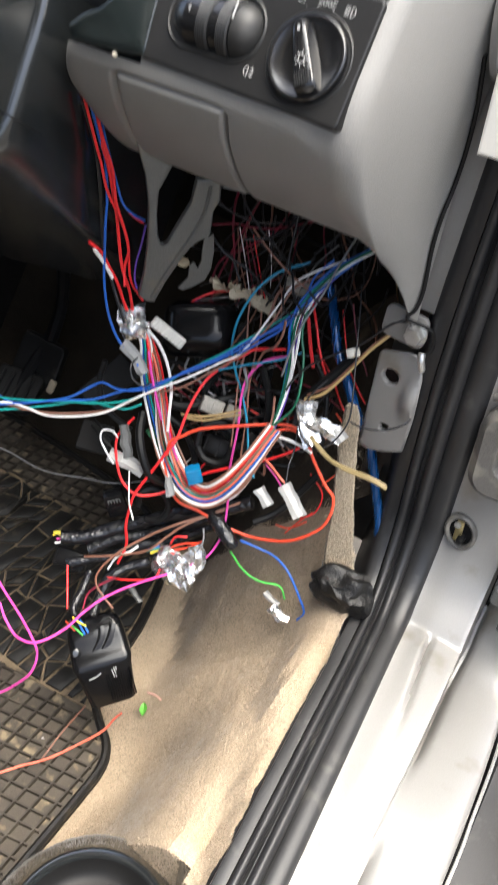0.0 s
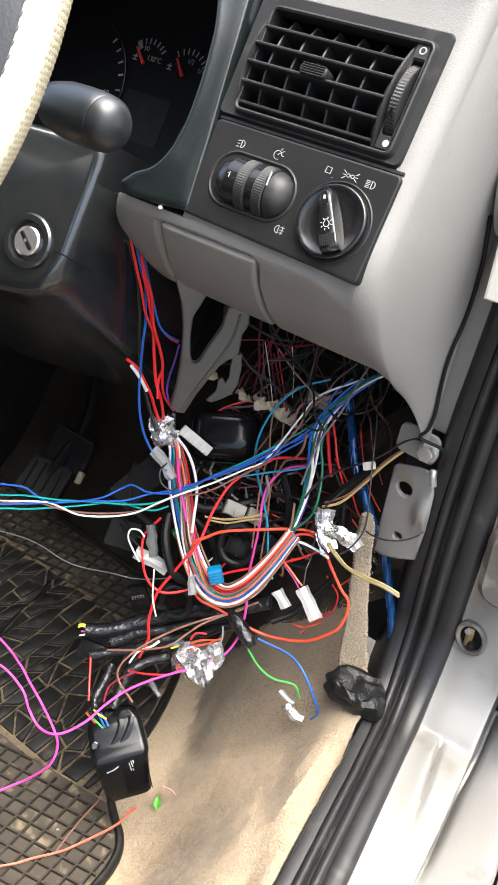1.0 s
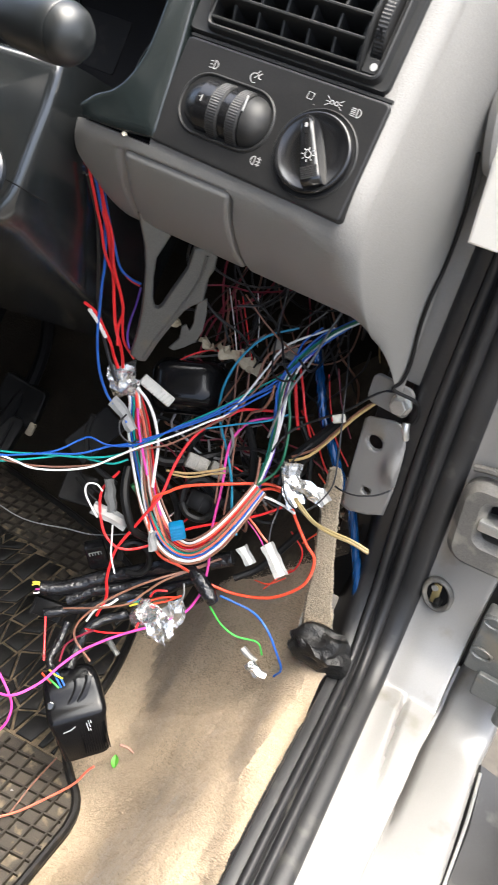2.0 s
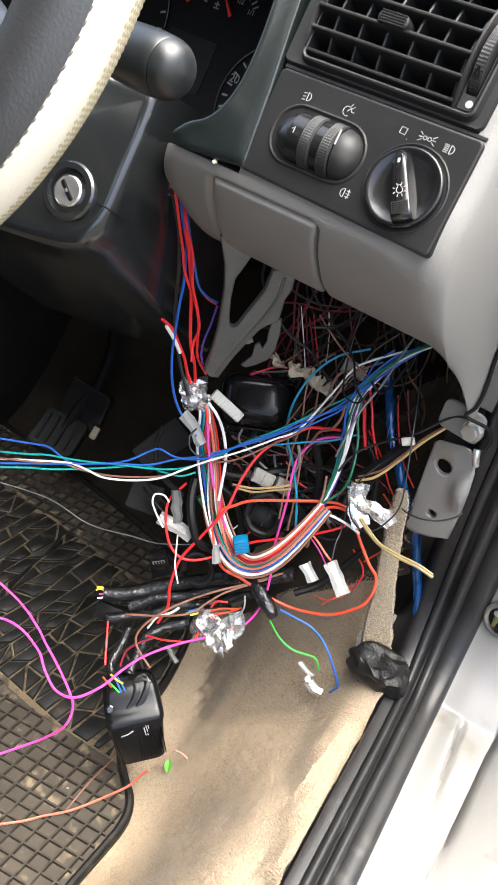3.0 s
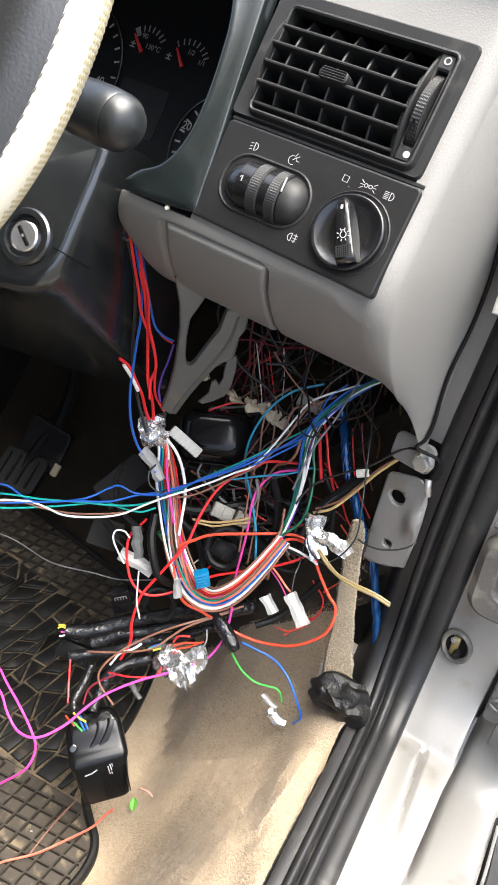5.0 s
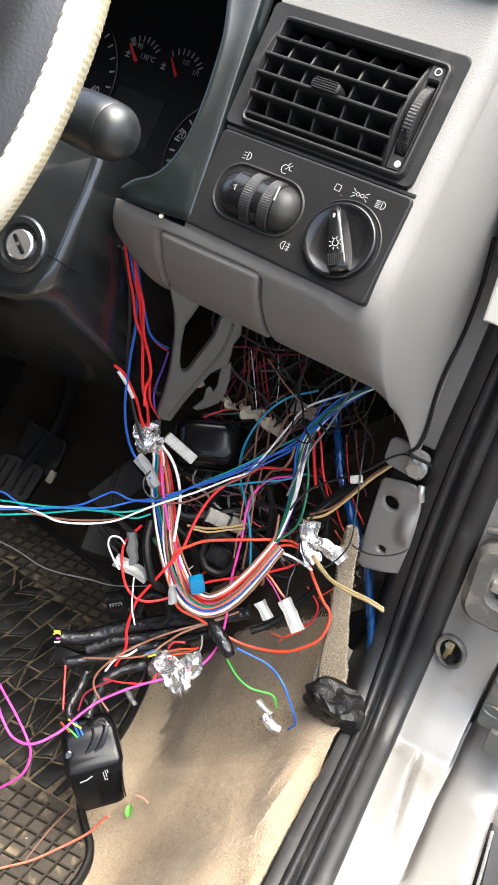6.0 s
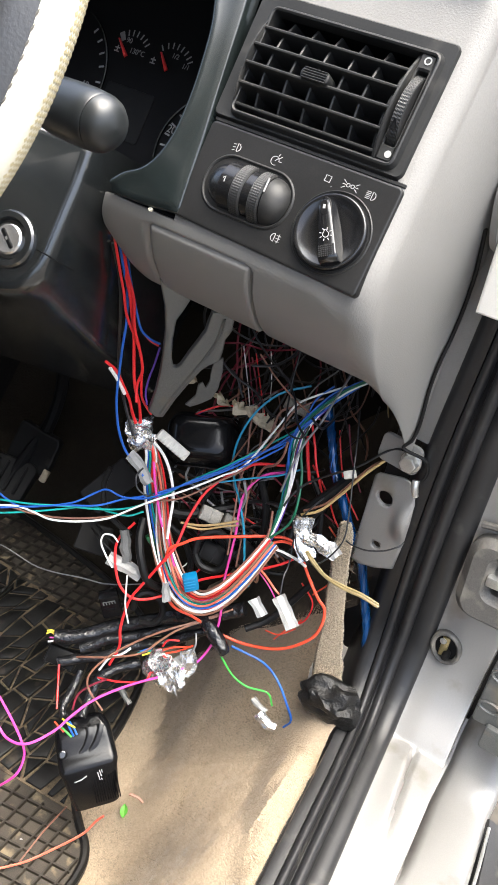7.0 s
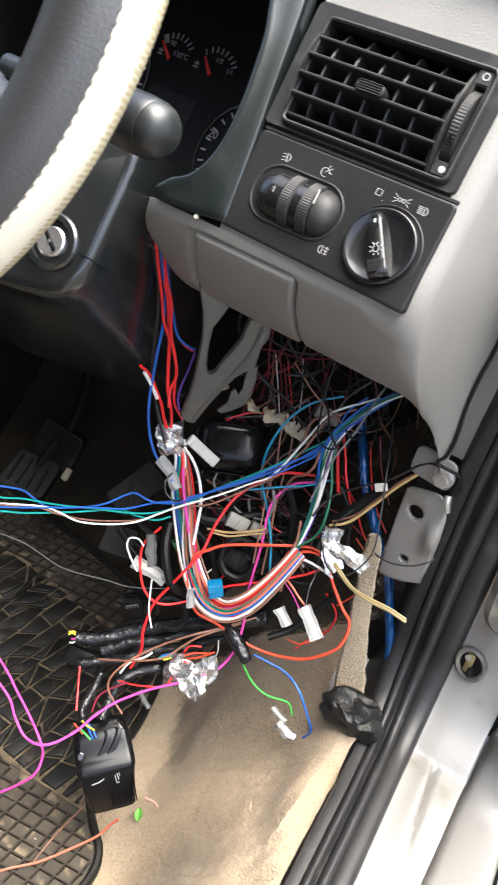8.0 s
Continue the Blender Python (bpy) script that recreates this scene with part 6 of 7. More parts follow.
def ribbon(points, colours, radius, parent):
    """Wires that lie side by side in a band, closer at its ends than in the hanging loop; the first is innermost."""
    line = spline(points, 5)
    rng = random.Random(5)
    n = len(colours)
    for k, colour in enumerate(colours):
        pts, w1 = [], rng.uniform(0, 6)
        for i, p in enumerate(line):
            t = i / (len(line) - 1)
            tg = (line[min(i + 1, len(line) - 1)] - line[max(i - 1, 0)]).normalized()
            out = tg.cross(Vector((0.34, -0.59, 0.73))).normalized()
            lane = (k - (n - 1) / 2) * (0.0011 + 0.0014 * math.sin(math.pi * t) ** 2.2 + 0.0005 * t) + 0.0011 * math.sin(w1 + 5 * t) * math.sin(math.pi * t)
            pts.append(p + out * lane + tg.cross(out) * (0.0022 * math.sin(2 * w1 + 4 * t)))
        part("wire", tube(pts[::2] + ([pts[-1]] if len(pts) % 2 == 0 else []), radius * (1.15 if colour == "white" else 0.95), 8, 3), WIRES[colour], parent)


WIRE_WORDS = {"red": "bright red insulated wire hanging loose", "orange": "long loop of orange red insulated wire", "salmon": "salmon red insulated wire lying on the mat",
              "blue": "loose blue insulated wire with a bent end", "teal": "loose teal insulated wire", "cyan": "pale blue insulated wire hanging in the footwell", "green": "short green insulated wire lying on the carpet",
              "dgreen": "dark green insulated wire", "white": "loose white insulated wire curled over", "brown": "loose brown insulated wire bent over the harness", "tan": "pale gold insulated speaker wire",
              "cream": "cream coloured twin cable bent towards the post", "pink": "long pink insulated wire trailing over the mat", "black": "thin black insulated wire hanging in a loop", "grey": "thin grey cable lying over the mat",
              "violet": "violet insulated wire", "yellow": "yellow insulated wire", "maroon": "dark red insulated wire hanging under the dashboard"}

MAIN = thing("wiring_harness", "thick harness of many coloured wires hanging in a loop", "wiring harness")
bundle([(0.221, 0.582, 0.451), (0.236, 0.580, 0.434), (0.252, 0.574, 0.413), (0.268, 0.564, 0.382), (0.282, 0.553, 0.354), (0.299, 0.546, 0.326), (0.318, 0.545, 0.303), (0.339, 0.554, 0.293), (0.358, 0.566, 0.308), (0.368, 0.580, 0.329), (0.371, 0.592, 0.349), (0.373, 0.604, 0.370)], ['white', 'brown', 'red', 'pink', 'brown', 'salmon', 'red', 'brown', 'white', 'salmon', 'brown', 'red'], 0.0014, MAIN, 1.6, 0.14, 1)
ribbon([(0.229, 0.574, 0.447), (0.24, 0.573, 0.434), (0.245, 0.57, 0.398), (0.266, 0.56, 0.361), (0.291, 0.549, 0.33), (0.318, 0.542, 0.31), (0.344, 0.541, 0.313), (0.364, 0.547, 0.336), (0.377, 0.561, 0.364), (0.384, 0.576, 0.386), (0.387, 0.586, 0.397)], ["brown", "white", "salmon", "red", "brown", "teal", "salmon", "blue", "white", "brown"], 0.0012, MAIN)
wire("white", 0.0026, [(0.236, 0.576, 0.449), (0.254, 0.576, 0.437), (0.266, 0.575, 0.418), (0.276, 0.569, 0.397), (0.282, 0.559, 0.375), (0.286, 0.552, 0.358)], MAIN)
wire("pink", 0.0022, [(0.249, 0.567, 0.431), (0.257, 0.561, 0.413), (0.268, 0.555, 0.393), (0.280, 0.549, 0.373)], MAIN)
bundle([(0.374, 0.598, 0.370), (0.377, 0.605, 0.390), (0.375, 0.620, 0.414), (0.370, 0.632, 0.437), (0.364, 0.643, 0.460), (0.361, 0.654, 0.479), (0.365, 0.666, 0.497), (0.374, 0.676, 0.514), (0.386, 0.686, 0.531), (0.401, 0.700, 0.544)], ['white', 'brown', 'blue', 'teal', 'dgreen', 'white', 'violet'], 0.0017, MAIN, 1.15, 0.25, 4)
wire("white", 0.0024, [(0.373, 0.603, 0.382), (0.376, 0.616, 0.409), (0.374, 0.628, 0.438), (0.364, 0.641, 0.462), (0.360, 0.651, 0.480), (0.364, 0.666, 0.496)], MAIN)
wire("dgreen", 0.0023, [(0.378, 0.600, 0.386), (0.390, 0.611, 0.406), (0.389, 0.622, 0.425), (0.380, 0.637, 0.448), (0.370, 0.646, 0.466), (0.366, 0.658, 0.486), (0.370, 0.674, 0.505)], MAIN)
wire("black", 0.006, [(0.389, 0.618, 0.413), (0.396, 0.613, 0.405), (0.398, 0.606, 0.395)], MAIN)
SIDE = thing("wiring_harness", "blue green and white wires strung across the footwell", "wiring harness")
wire("blue", 0.0018, [(0.062, 0.400, 0.403), (0.119, 0.447, 0.395), (0.135, 0.461, 0.391), (0.147, 0.465, 0.385), (0.160, 0.471, 0.379), (0.178, 0.488, 0.379), (0.197, 0.509, 0.382), (0.209, 0.529, 0.390), (0.218, 0.535, 0.395), (0.235, 0.539, 0.393), (0.255, 0.550, 0.396), (0.270, 0.562, 0.405), (0.289, 0.582, 0.421), (0.308, 0.602, 0.433), (0.326, 0.623, 0.450), (0.347, 0.640, 0.465), (0.361, 0.654, 0.484), (0.375, 0.675, 0.512), (0.392, 0.691, 0.536)], SIDE)
wire("blue", 0.0018, [(0.077, 0.386, 0.379), (0.129, 0.437, 0.380), (0.144, 0.453, 0.379), (0.167, 0.475, 0.380), (0.192, 0.498, 0.382), (0.218, 0.519, 0.384), (0.237, 0.540, 0.391), (0.256, 0.553, 0.399), (0.280, 0.576, 0.412), (0.304, 0.599, 0.427), (0.324, 0.617, 0.444), (0.346, 0.639, 0.467), (0.363, 0.657, 0.492), (0.380, 0.675, 0.518), (0.398, 0.696, 0.540)], SIDE)
wire("teal", 0.0018, [(0.069, 0.393, 0.391), (0.124, 0.441, 0.387), (0.139, 0.457, 0.385), (0.166, 0.477, 0.382), (0.196, 0.501, 0.381), (0.224, 0.521, 0.381), (0.246, 0.539, 0.385), (0.266, 0.559, 0.398), (0.283, 0.581, 0.415), (0.306, 0.605, 0.433), (0.322, 0.620, 0.448), (0.339, 0.642, 0.464), (0.354, 0.655, 0.480), (0.369, 0.672, 0.503)], SIDE)
wire("teal", 0.0018, [(0.079, 0.384, 0.377), (0.131, 0.435, 0.377), (0.146, 0.450, 0.375), (0.169, 0.474, 0.375), (0.192, 0.498, 0.377), (0.212, 0.518, 0.380), (0.228, 0.526, 0.377), (0.246, 0.536, 0.376), (0.256, 0.548, 0.380)], SIDE)
wire("brown", 0.0017, [(0.072, 0.390, 0.387), (0.128, 0.438, 0.382), (0.143, 0.453, 0.379), (0.155, 0.464, 0.379), (0.170, 0.473, 0.375), (0.193, 0.489, 0.372), (0.218, 0.511, 0.372), (0.238, 0.531, 0.376), (0.258, 0.551, 0.391), (0.286, 0.570, 0.403), (0.308, 0.595, 0.421), (0.327, 0.614, 0.439), (0.337, 0.634, 0.461), (0.342, 0.643, 0.475), (0.347, 0.660, 0.499), (0.366, 0.679, 0.514)], SIDE)
wire("white", 0.0018, [(0.074, 0.389, 0.384), (0.127, 0.439, 0.382), (0.143, 0.453, 0.382), (0.159, 0.468, 0.380), (0.174, 0.476, 0.376), (0.191, 0.483, 0.372), (0.213, 0.501, 0.371), (0.233, 0.520, 0.375), (0.249, 0.536, 0.387), (0.265, 0.551, 0.399), (0.288, 0.576, 0.412), (0.310, 0.600, 0.428), (0.326, 0.616, 0.442), (0.338, 0.648, 0.480), (0.345, 0.662, 0.502), (0.357, 0.670, 0.515), (0.383, 0.686, 0.533)], SIDE)
wire("blue", 0.0017, [(0.367, 0.634, 0.448), (0.359, 0.640, 0.467), (0.358, 0.651, 0.489), (0.364, 0.662, 0.505), (0.376, 0.678, 0.526), (0.391, 0.692, 0.537)], SIDE)
wire("blue", 0.0017, [(0.322, 0.611, 0.438), (0.341, 0.630, 0.455), (0.355, 0.646, 0.472), (0.359, 0.665, 0.498), (0.362, 0.672, 0.515), (0.373, 0.681, 0.531)], SIDE)
wire("cyan", 0.0017, [(0.309, 0.600, 0.419), (0.334, 0.616, 0.429), (0.358, 0.629, 0.439), (0.375, 0.644, 0.448)], SIDE)
UPPER = thing("wiring_harness", "red and blue wires hanging from the dashboard edge", "wiring harness")
wire("red", 0.0026, [(0.210, 0.541, 0.667), (0.211, 0.550, 0.634), (0.215, 0.554, 0.611), (0.217, 0.557, 0.588), (0.219, 0.559, 0.565), (0.221, 0.559, 0.541), (0.224, 0.559, 0.516), (0.225, 0.567, 0.490), (0.224, 0.573, 0.464)], UPPER)
wire("red", 0.0024, [(0.213, 0.542, 0.666), (0.213, 0.551, 0.633), (0.219, 0.555, 0.607), (0.222, 0.555, 0.580), (0.227, 0.559, 0.556), (0.230, 0.561, 0.535), (0.226, 0.560, 0.517), (0.232, 0.553, 0.503)], UPPER)
wire("red", 0.0021, [(0.214, 0.531, 0.670), (0.214, 0.540, 0.638), (0.215, 0.546, 0.614), (0.216, 0.551, 0.590), (0.223, 0.559, 0.563), (0.226, 0.565, 0.540), (0.227, 0.565, 0.515), (0.227, 0.569, 0.496), (0.233, 0.577, 0.477)], UPPER)
wire("blue", 0.0021, [(0.211, 0.540, 0.665), (0.211, 0.549, 0.633), (0.211, 0.555, 0.615), (0.214, 0.553, 0.583), (0.213, 0.551, 0.559), (0.212, 0.550, 0.534), (0.212, 0.548, 0.509), (0.215, 0.546, 0.485), (0.219, 0.547, 0.462), (0.225, 0.551, 0.441), (0.238, 0.551, 0.432), (0.250, 0.550, 0.423)], UPPER)
wire("blue", 0.0018, [(0.210, 0.550, 0.659), (0.211, 0.558, 0.625), (0.219, 0.558, 0.600), (0.226, 0.559, 0.579), (0.232, 0.566, 0.568), (0.237, 0.575, 0.561)], UPPER)
wire("red", 0.0016, [(0.226, 0.562, 0.574), (0.230, 0.569, 0.564), (0.234, 0.577, 0.557)], UPPER)
wire("violet", 0.0017, [(0.233, 0.581, 0.553), (0.232, 0.576, 0.535), (0.230, 0.572, 0.520), (0.230, 0.569, 0.505), (0.236, 0.565, 0.496)], UPPER)
wire("red", 0.0026, [(0.206, 0.537, 0.544), (0.209, 0.548, 0.531), (0.213, 0.555, 0.513), (0.217, 0.561, 0.495), (0.218, 0.566, 0.477), (0.226, 0.563, 0.469)], UPPER)
wire("black", 0.0026, [(0.208, 0.536, 0.662), (0.210, 0.545, 0.629), (0.210, 0.549, 0.594), (0.207, 0.553, 0.561), (0.206, 0.556, 0.529), (0.213, 0.559, 0.491), (0.234, 0.550, 0.465)], UPPER)
wire("white", 0.003, [(0.208, 0.541, 0.536), (0.211, 0.549, 0.521), (0.215, 0.556, 0.503)], UPPER)
wire("red", 0.0026, [(0.357, 0.645, 0.442), (0.330, 0.634, 0.435), (0.321, 0.626, 0.428), (0.311, 0.615, 0.420), (0.299, 0.595, 0.404), (0.296, 0.573, 0.381), (0.298, 0.553, 0.357), (0.295, 0.542, 0.345), (0.285, 0.527, 0.318), (0.276, 0.513, 0.293), (0.275, 0.505, 0.275), (0.277, 0.497, 0.256), (0.280, 0.494, 0.233), (0.277, 0.483, 0.210)], label="long red wire crossing the harness")
wire("red", 0.0024, [(0.244, 0.551, 0.354), (0.238, 0.532, 0.338), (0.247, 0.519, 0.320), (0.262, 0.511, 0.302), (0.280, 0.515, 0.292), (0.298, 0.536, 0.292), (0.322, 0.562, 0.311), (0.341, 0.575, 0.322), (0.368, 0.594, 0.334), (0.390, 0.610, 0.347), (0.400, 0.621, 0.354)])
wire("orange", 0.0027, [(0.292, 0.544, 0.335), (0.293, 0.548, 0.351), (0.302, 0.555, 0.359), (0.317, 0.567, 0.369), (0.354, 0.590, 0.379), (0.372, 0.604, 0.381), (0.390, 0.616, 0.381), (0.405, 0.619, 0.372), (0.421, 0.614, 0.354), (0.441, 0.607, 0.338), (0.453, 0.605, 0.329), (0.457, 0.597, 0.313), (0.451, 0.589, 0.294), (0.427, 0.579, 0.269), (0.392, 0.568, 0.258), (0.360, 0.558, 0.262), (0.336, 0.544, 0.281), (0.315, 0.535, 0.290), (0.301, 0.535, 0.310), (0.285, 0.547, 0.327)])
wire("orange", 0.0025, [(0.364, 0.582, 0.353), (0.373, 0.596, 0.369), (0.383, 0.609, 0.377), (0.397, 0.615, 0.378), (0.413, 0.614, 0.371)])
wire("red", 0.0032, [(0.362, 0.670, 0.469), (0.373, 0.662, 0.446), (0.383, 0.656, 0.426)], label="thick red insulated wire hanging straight down")
wire("pink", 0.0023, [(0.360, 0.642, 0.437), (0.341, 0.632, 0.427), (0.332, 0.619, 0.410), (0.333, 0.609, 0.393), (0.340, 0.597, 0.367), (0.345, 0.584, 0.342), (0.349, 0.574, 0.318), (0.357, 0.564, 0.293), (0.361, 0.556, 0.270), (0.361, 0.548, 0.249), (0.354, 0.533, 0.228), (0.336, 0.512, 0.215), (0.307, 0.481, 0.202), (0.289, 0.450, 0.196), (0.281, 0.425, 0.190), (0.276, 0.400, 0.183), (0.264, 0.374, 0.180), (0.243, 0.367, 0.178), (0.220, 0.373, 0.183), (0.196, 0.384, 0.188), (0.157, 0.384, 0.198), (0.110, 0.358, 0.204)])
wire("pink", 0.0023, [(0.089, 0.399, 0.224), (0.140, 0.407, 0.200), (0.173, 0.404, 0.186), (0.191, 0.399, 0.179), (0.219, 0.392, 0.168), (0.246, 0.383, 0.157), (0.255, 0.378, 0.142), (0.257, 0.364, 0.127), (0.242, 0.349, 0.105), (0.230, 0.336, 0.095), (0.201, 0.293, 0.083)], label="thin pink wire end lying on the mat")
wire("salmon", 0.0023, [(0.335, 0.418, 0.051), (0.329, 0.413, 0.040), (0.321, 0.400, 0.021), (0.303, 0.374, 0.006), (0.286, 0.346, -0.000), (0.266, 0.322, -0.003), (0.252, 0.302, -0.003), (0.215, 0.258, 0.001)])
wire("brown", 0.0017, [(0.288, 0.409, 0.030), (0.281, 0.378, 0.010), (0.280, 0.343, -0.003)], label="thin brown wire lying across the ribbed mat")
wire("brown", 0.002, [(0.365, 0.576, 0.287), (0.342, 0.549, 0.275), (0.321, 0.524, 0.267), (0.299, 0.504, 0.250), (0.281, 0.479, 0.234), (0.272, 0.459, 0.217), (0.276, 0.451, 0.202), (0.298, 0.450, 0.183)])
wire("brown", 0.002, [(0.358, 0.566, 0.282), (0.330, 0.531, 0.268), (0.318, 0.514, 0.255), (0.307, 0.496, 0.242), (0.278, 0.480, 0.227), (0.246, 0.465, 0.215)], label="brown wire bent back along the taped loom")
wire("green", 0.0018, [(0.376, 0.548, 0.243), (0.392, 0.551, 0.222), (0.410, 0.555, 0.213), (0.432, 0.563, 0.213), (0.441, 0.563, 0.198)])
wire("blue", 0.0021, [(0.379, 0.561, 0.251), (0.394, 0.568, 0.245), (0.416, 0.572, 0.242), (0.438, 0.566, 0.238), (0.459, 0.560, 0.217), (0.468, 0.558, 0.201), (0.463, 0.555, 0.188)])
wire("cyan", 0.0021, [(0.347, 0.686, 0.516), (0.324, 0.667, 0.504), (0.310, 0.650, 0.483), (0.305, 0.634, 0.458), (0.306, 0.626, 0.432), (0.314, 0.621, 0.414), (0.330, 0.614, 0.392), (0.348, 0.601, 0.370), (0.366, 0.581, 0.345), (0.378, 0.574, 0.334)])
wire("brown", 0.0018, [(0.301, 0.662, 0.477), (0.306, 0.651, 0.456), (0.316, 0.637, 0.431), (0.320, 0.623, 0.409), (0.330, 0.605, 0.383), (0.341, 0.586, 0.346)])
wire("brown", 0.0018, [(0.302, 0.677, 0.478), (0.316, 0.660, 0.449), (0.324, 0.643, 0.425), (0.333, 0.622, 0.397), (0.342, 0.608, 0.372), (0.354, 0.585, 0.339)], label="thin brown wire hanging from the dashboard")
wire("brown", 0.0023, [(0.348, 0.668, 0.500), (0.332, 0.660, 0.489), (0.333, 0.643, 0.465), (0.325, 0.629, 0.448), (0.323, 0.620, 0.439)], label="brown wire looping over the harness")
wire("brown", 0.0022, [(0.370, 0.609, 0.412), (0.375, 0.601, 0.395), (0.377, 0.593, 0.386)])
wire("salmon", 0.0019, [(0.364, 0.591, 0.354), (0.388, 0.584, 0.352), (0.405, 0.578, 0.348), (0.415, 0.577, 0.344)], label="pale red wire leading into a white tag")
wire("black", 0.0016, [(0.395, 0.617, 0.417), (0.405, 0.599, 0.373), (0.408, 0.586, 0.361), (0.414, 0.574, 0.348)])
wire("tan", 0.0022, [(0.289, 0.569, 0.371), (0.308, 0.579, 0.372), (0.325, 0.591, 0.377), (0.338, 0.602, 0.382)], label="pair of pale gold wires among the tangle")
wire("tan", 0.0019, [(0.294, 0.571, 0.368), (0.310, 0.579, 0.368), (0.326, 0.592, 0.373), (0.339, 0.601, 0.377)], label="pair of pale gold wires among the tangle")
wire("cream", 0.0028, [(0.421, 0.595, 0.400), (0.432, 0.589, 0.398), (0.449, 0.584, 0.395), (0.469, 0.582, 0.395), (0.490, 0.583, 0.397), (0.508, 0.584, 0.395)])
wire("cream", 0.0022, [(0.422, 0.595, 0.401), (0.433, 0.590, 0.399), (0.450, 0.584, 0.396), (0.469, 0.583, 0.397), (0.490, 0.584, 0.399), (0.507, 0.585, 0.397)], label="cream coloured twin cable bent towards the post")
wire("tan", 0.0024, [(0.461, 0.659, 0.513), (0.453, 0.654, 0.501), (0.439, 0.645, 0.479), (0.425, 0.637, 0.450), (0.412, 0.626, 0.428), (0.397, 0.618, 0.418)], label="gold insulated speaker wire from the post bolt")
wire("brown", 0.002, [(0.454, 0.661, 0.502), (0.440, 0.650, 0.484), (0.426, 0.642, 0.456), (0.414, 0.633, 0.434), (0.396, 0.625, 0.418)])
wire("black", 0.0019, [(0.466, 0.648, 0.523), (0.457, 0.653, 0.516), (0.448, 0.651, 0.507), (0.430, 0.646, 0.483), (0.407, 0.641, 0.462), (0.389, 0.633, 0.445), (0.382, 0.620, 0.434), (0.380, 0.610, 0.424)])
wire("black", 0.0014, [(0.407, 0.675, 0.523), (0.419, 0.657, 0.502), (0.429, 0.640, 0.484), (0.443, 0.619, 0.454), (0.450, 0.607, 0.431), (0.447, 0.600, 0.414), (0.439, 0.593, 0.399), (0.430, 0.590, 0.392), (0.413, 0.594, 0.395), (0.402, 0.603, 0.408), (0.401, 0.616, 0.421), (0.408, 0.632, 0.435), (0.415, 0.644, 0.446)])
wire("black", 0.0014, [(0.455, 0.598, 0.436), (0.464, 0.595, 0.438), (0.477, 0.595, 0.441), (0.491, 0.600, 0.446), (0.501, 0.605, 0.454), (0.504, 0.610, 0.458)], label="thin black wire across the steel bracket")
wire("white", 0.0023, [(0.375, 0.598, 0.373), (0.393, 0.599, 0.378), (0.410, 0.601, 0.377), (0.423, 0.600, 0.376)])
wire("white", 0.0017, [(0.249, 0.512, 0.320), (0.239, 0.513, 0.330), (0.230, 0.515, 0.341), (0.227, 0.522, 0.346), (0.233, 0.529, 0.344), (0.240, 0.530, 0.338)])
wire("white", 0.0014, [(0.263, 0.520, 0.312), (0.270, 0.511, 0.298), (0.276, 0.504, 0.287), (0.288, 0.496, 0.276)], label="thin white wire end hanging from a tape flag")
wire("grey", 0.0012, [(0.001, 0.473, 0.249), (0.080, 0.504, 0.248), (0.139, 0.514, 0.240), (0.195, 0.526, 0.253), (0.231, 0.532, 0.264), (0.281, 0.548, 0.289)])
wire("black", 0.0017, [(0.246, 0.554, 0.429), (0.247, 0.543, 0.426), (0.253, 0.538, 0.417), (0.264, 0.540, 0.412), (0.266, 0.549, 0.411)], label="small black wire loop at the harness")
wire("red", 0.0016, [(0.235, 0.635, 0.440), (0.249, 0.648, 0.453), (0.261, 0.663, 0.458), (0.272, 0.673, 0.458)], label="thin red wire under the dashboard")
wire("red", 0.0022, [(0.353, 0.685, 0.484), (0.364, 0.676, 0.475), (0.374, 0.668, 0.463), (0.382, 0.662, 0.449), (0.392, 0.658, 0.433), (0.400, 0.659, 0.415)], label="short thick red wire hanging behind the harness")
wire("maroon", 0.0016, [(0.251, 0.663, 0.444), (0.269, 0.669, 0.430), (0.286, 0.674, 0.417)])
wire("violet", 0.0014, [(0.230, 0.631, 0.439), (0.241, 0.641, 0.445), (0.250, 0.653, 0.453)], label="thin violet wire under the dashboard")
wire("red", 0.0018, [(0.269, 0.474, 0.189), (0.294, 0.478, 0.200), (0.317, 0.493, 0.205), (0.318, 0.504, 0.211)])
wire("red", 0.002, [(0.228, 0.457, 0.194), (0.240, 0.443, 0.181), (0.255, 0.426, 0.172)], label="short red wire end at the black box")
wire("maroon", 0.002, [(0.268, 0.436, 0.171), (0.265, 0.447, 0.183), (0.271, 0.458, 0.192), (0.283, 0.472, 0.201)], label="dark red wire entering the black box")
wire("white", 0.0022, [(0.270, 0.475, 0.203), (0.275, 0.484, 0.218), (0.285, 0.494, 0.225), (0.289, 0.503, 0.229)], label="short white wire lying on the black loom")
wire("grey", 0.0016, [(0.343, 0.544, 0.259), (0.349, 0.536, 0.251), (0.346, 0.530, 0.236)], label="short grey wire beside the foil joint")
LOOM = thing("taped_loom", "loom of wires wrapped in shiny black tape", "wiring harness")
part("taped_run", crumple(tube([(0.207, 0.471, 0.213), (0.228, 0.490, 0.213), (0.251, 0.515, 0.222), (0.281, 0.537, 0.235), (0.315, 0.557, 0.254), (0.344, 0.574, 0.267), (0.372, 0.589, 0.281)], 0.0085, 12, 8, taper=lambda t: 0.95 + 0.08 * math.sin(9 * t + 0)), 0.0022, 26, 0), TAPE, LOOM)
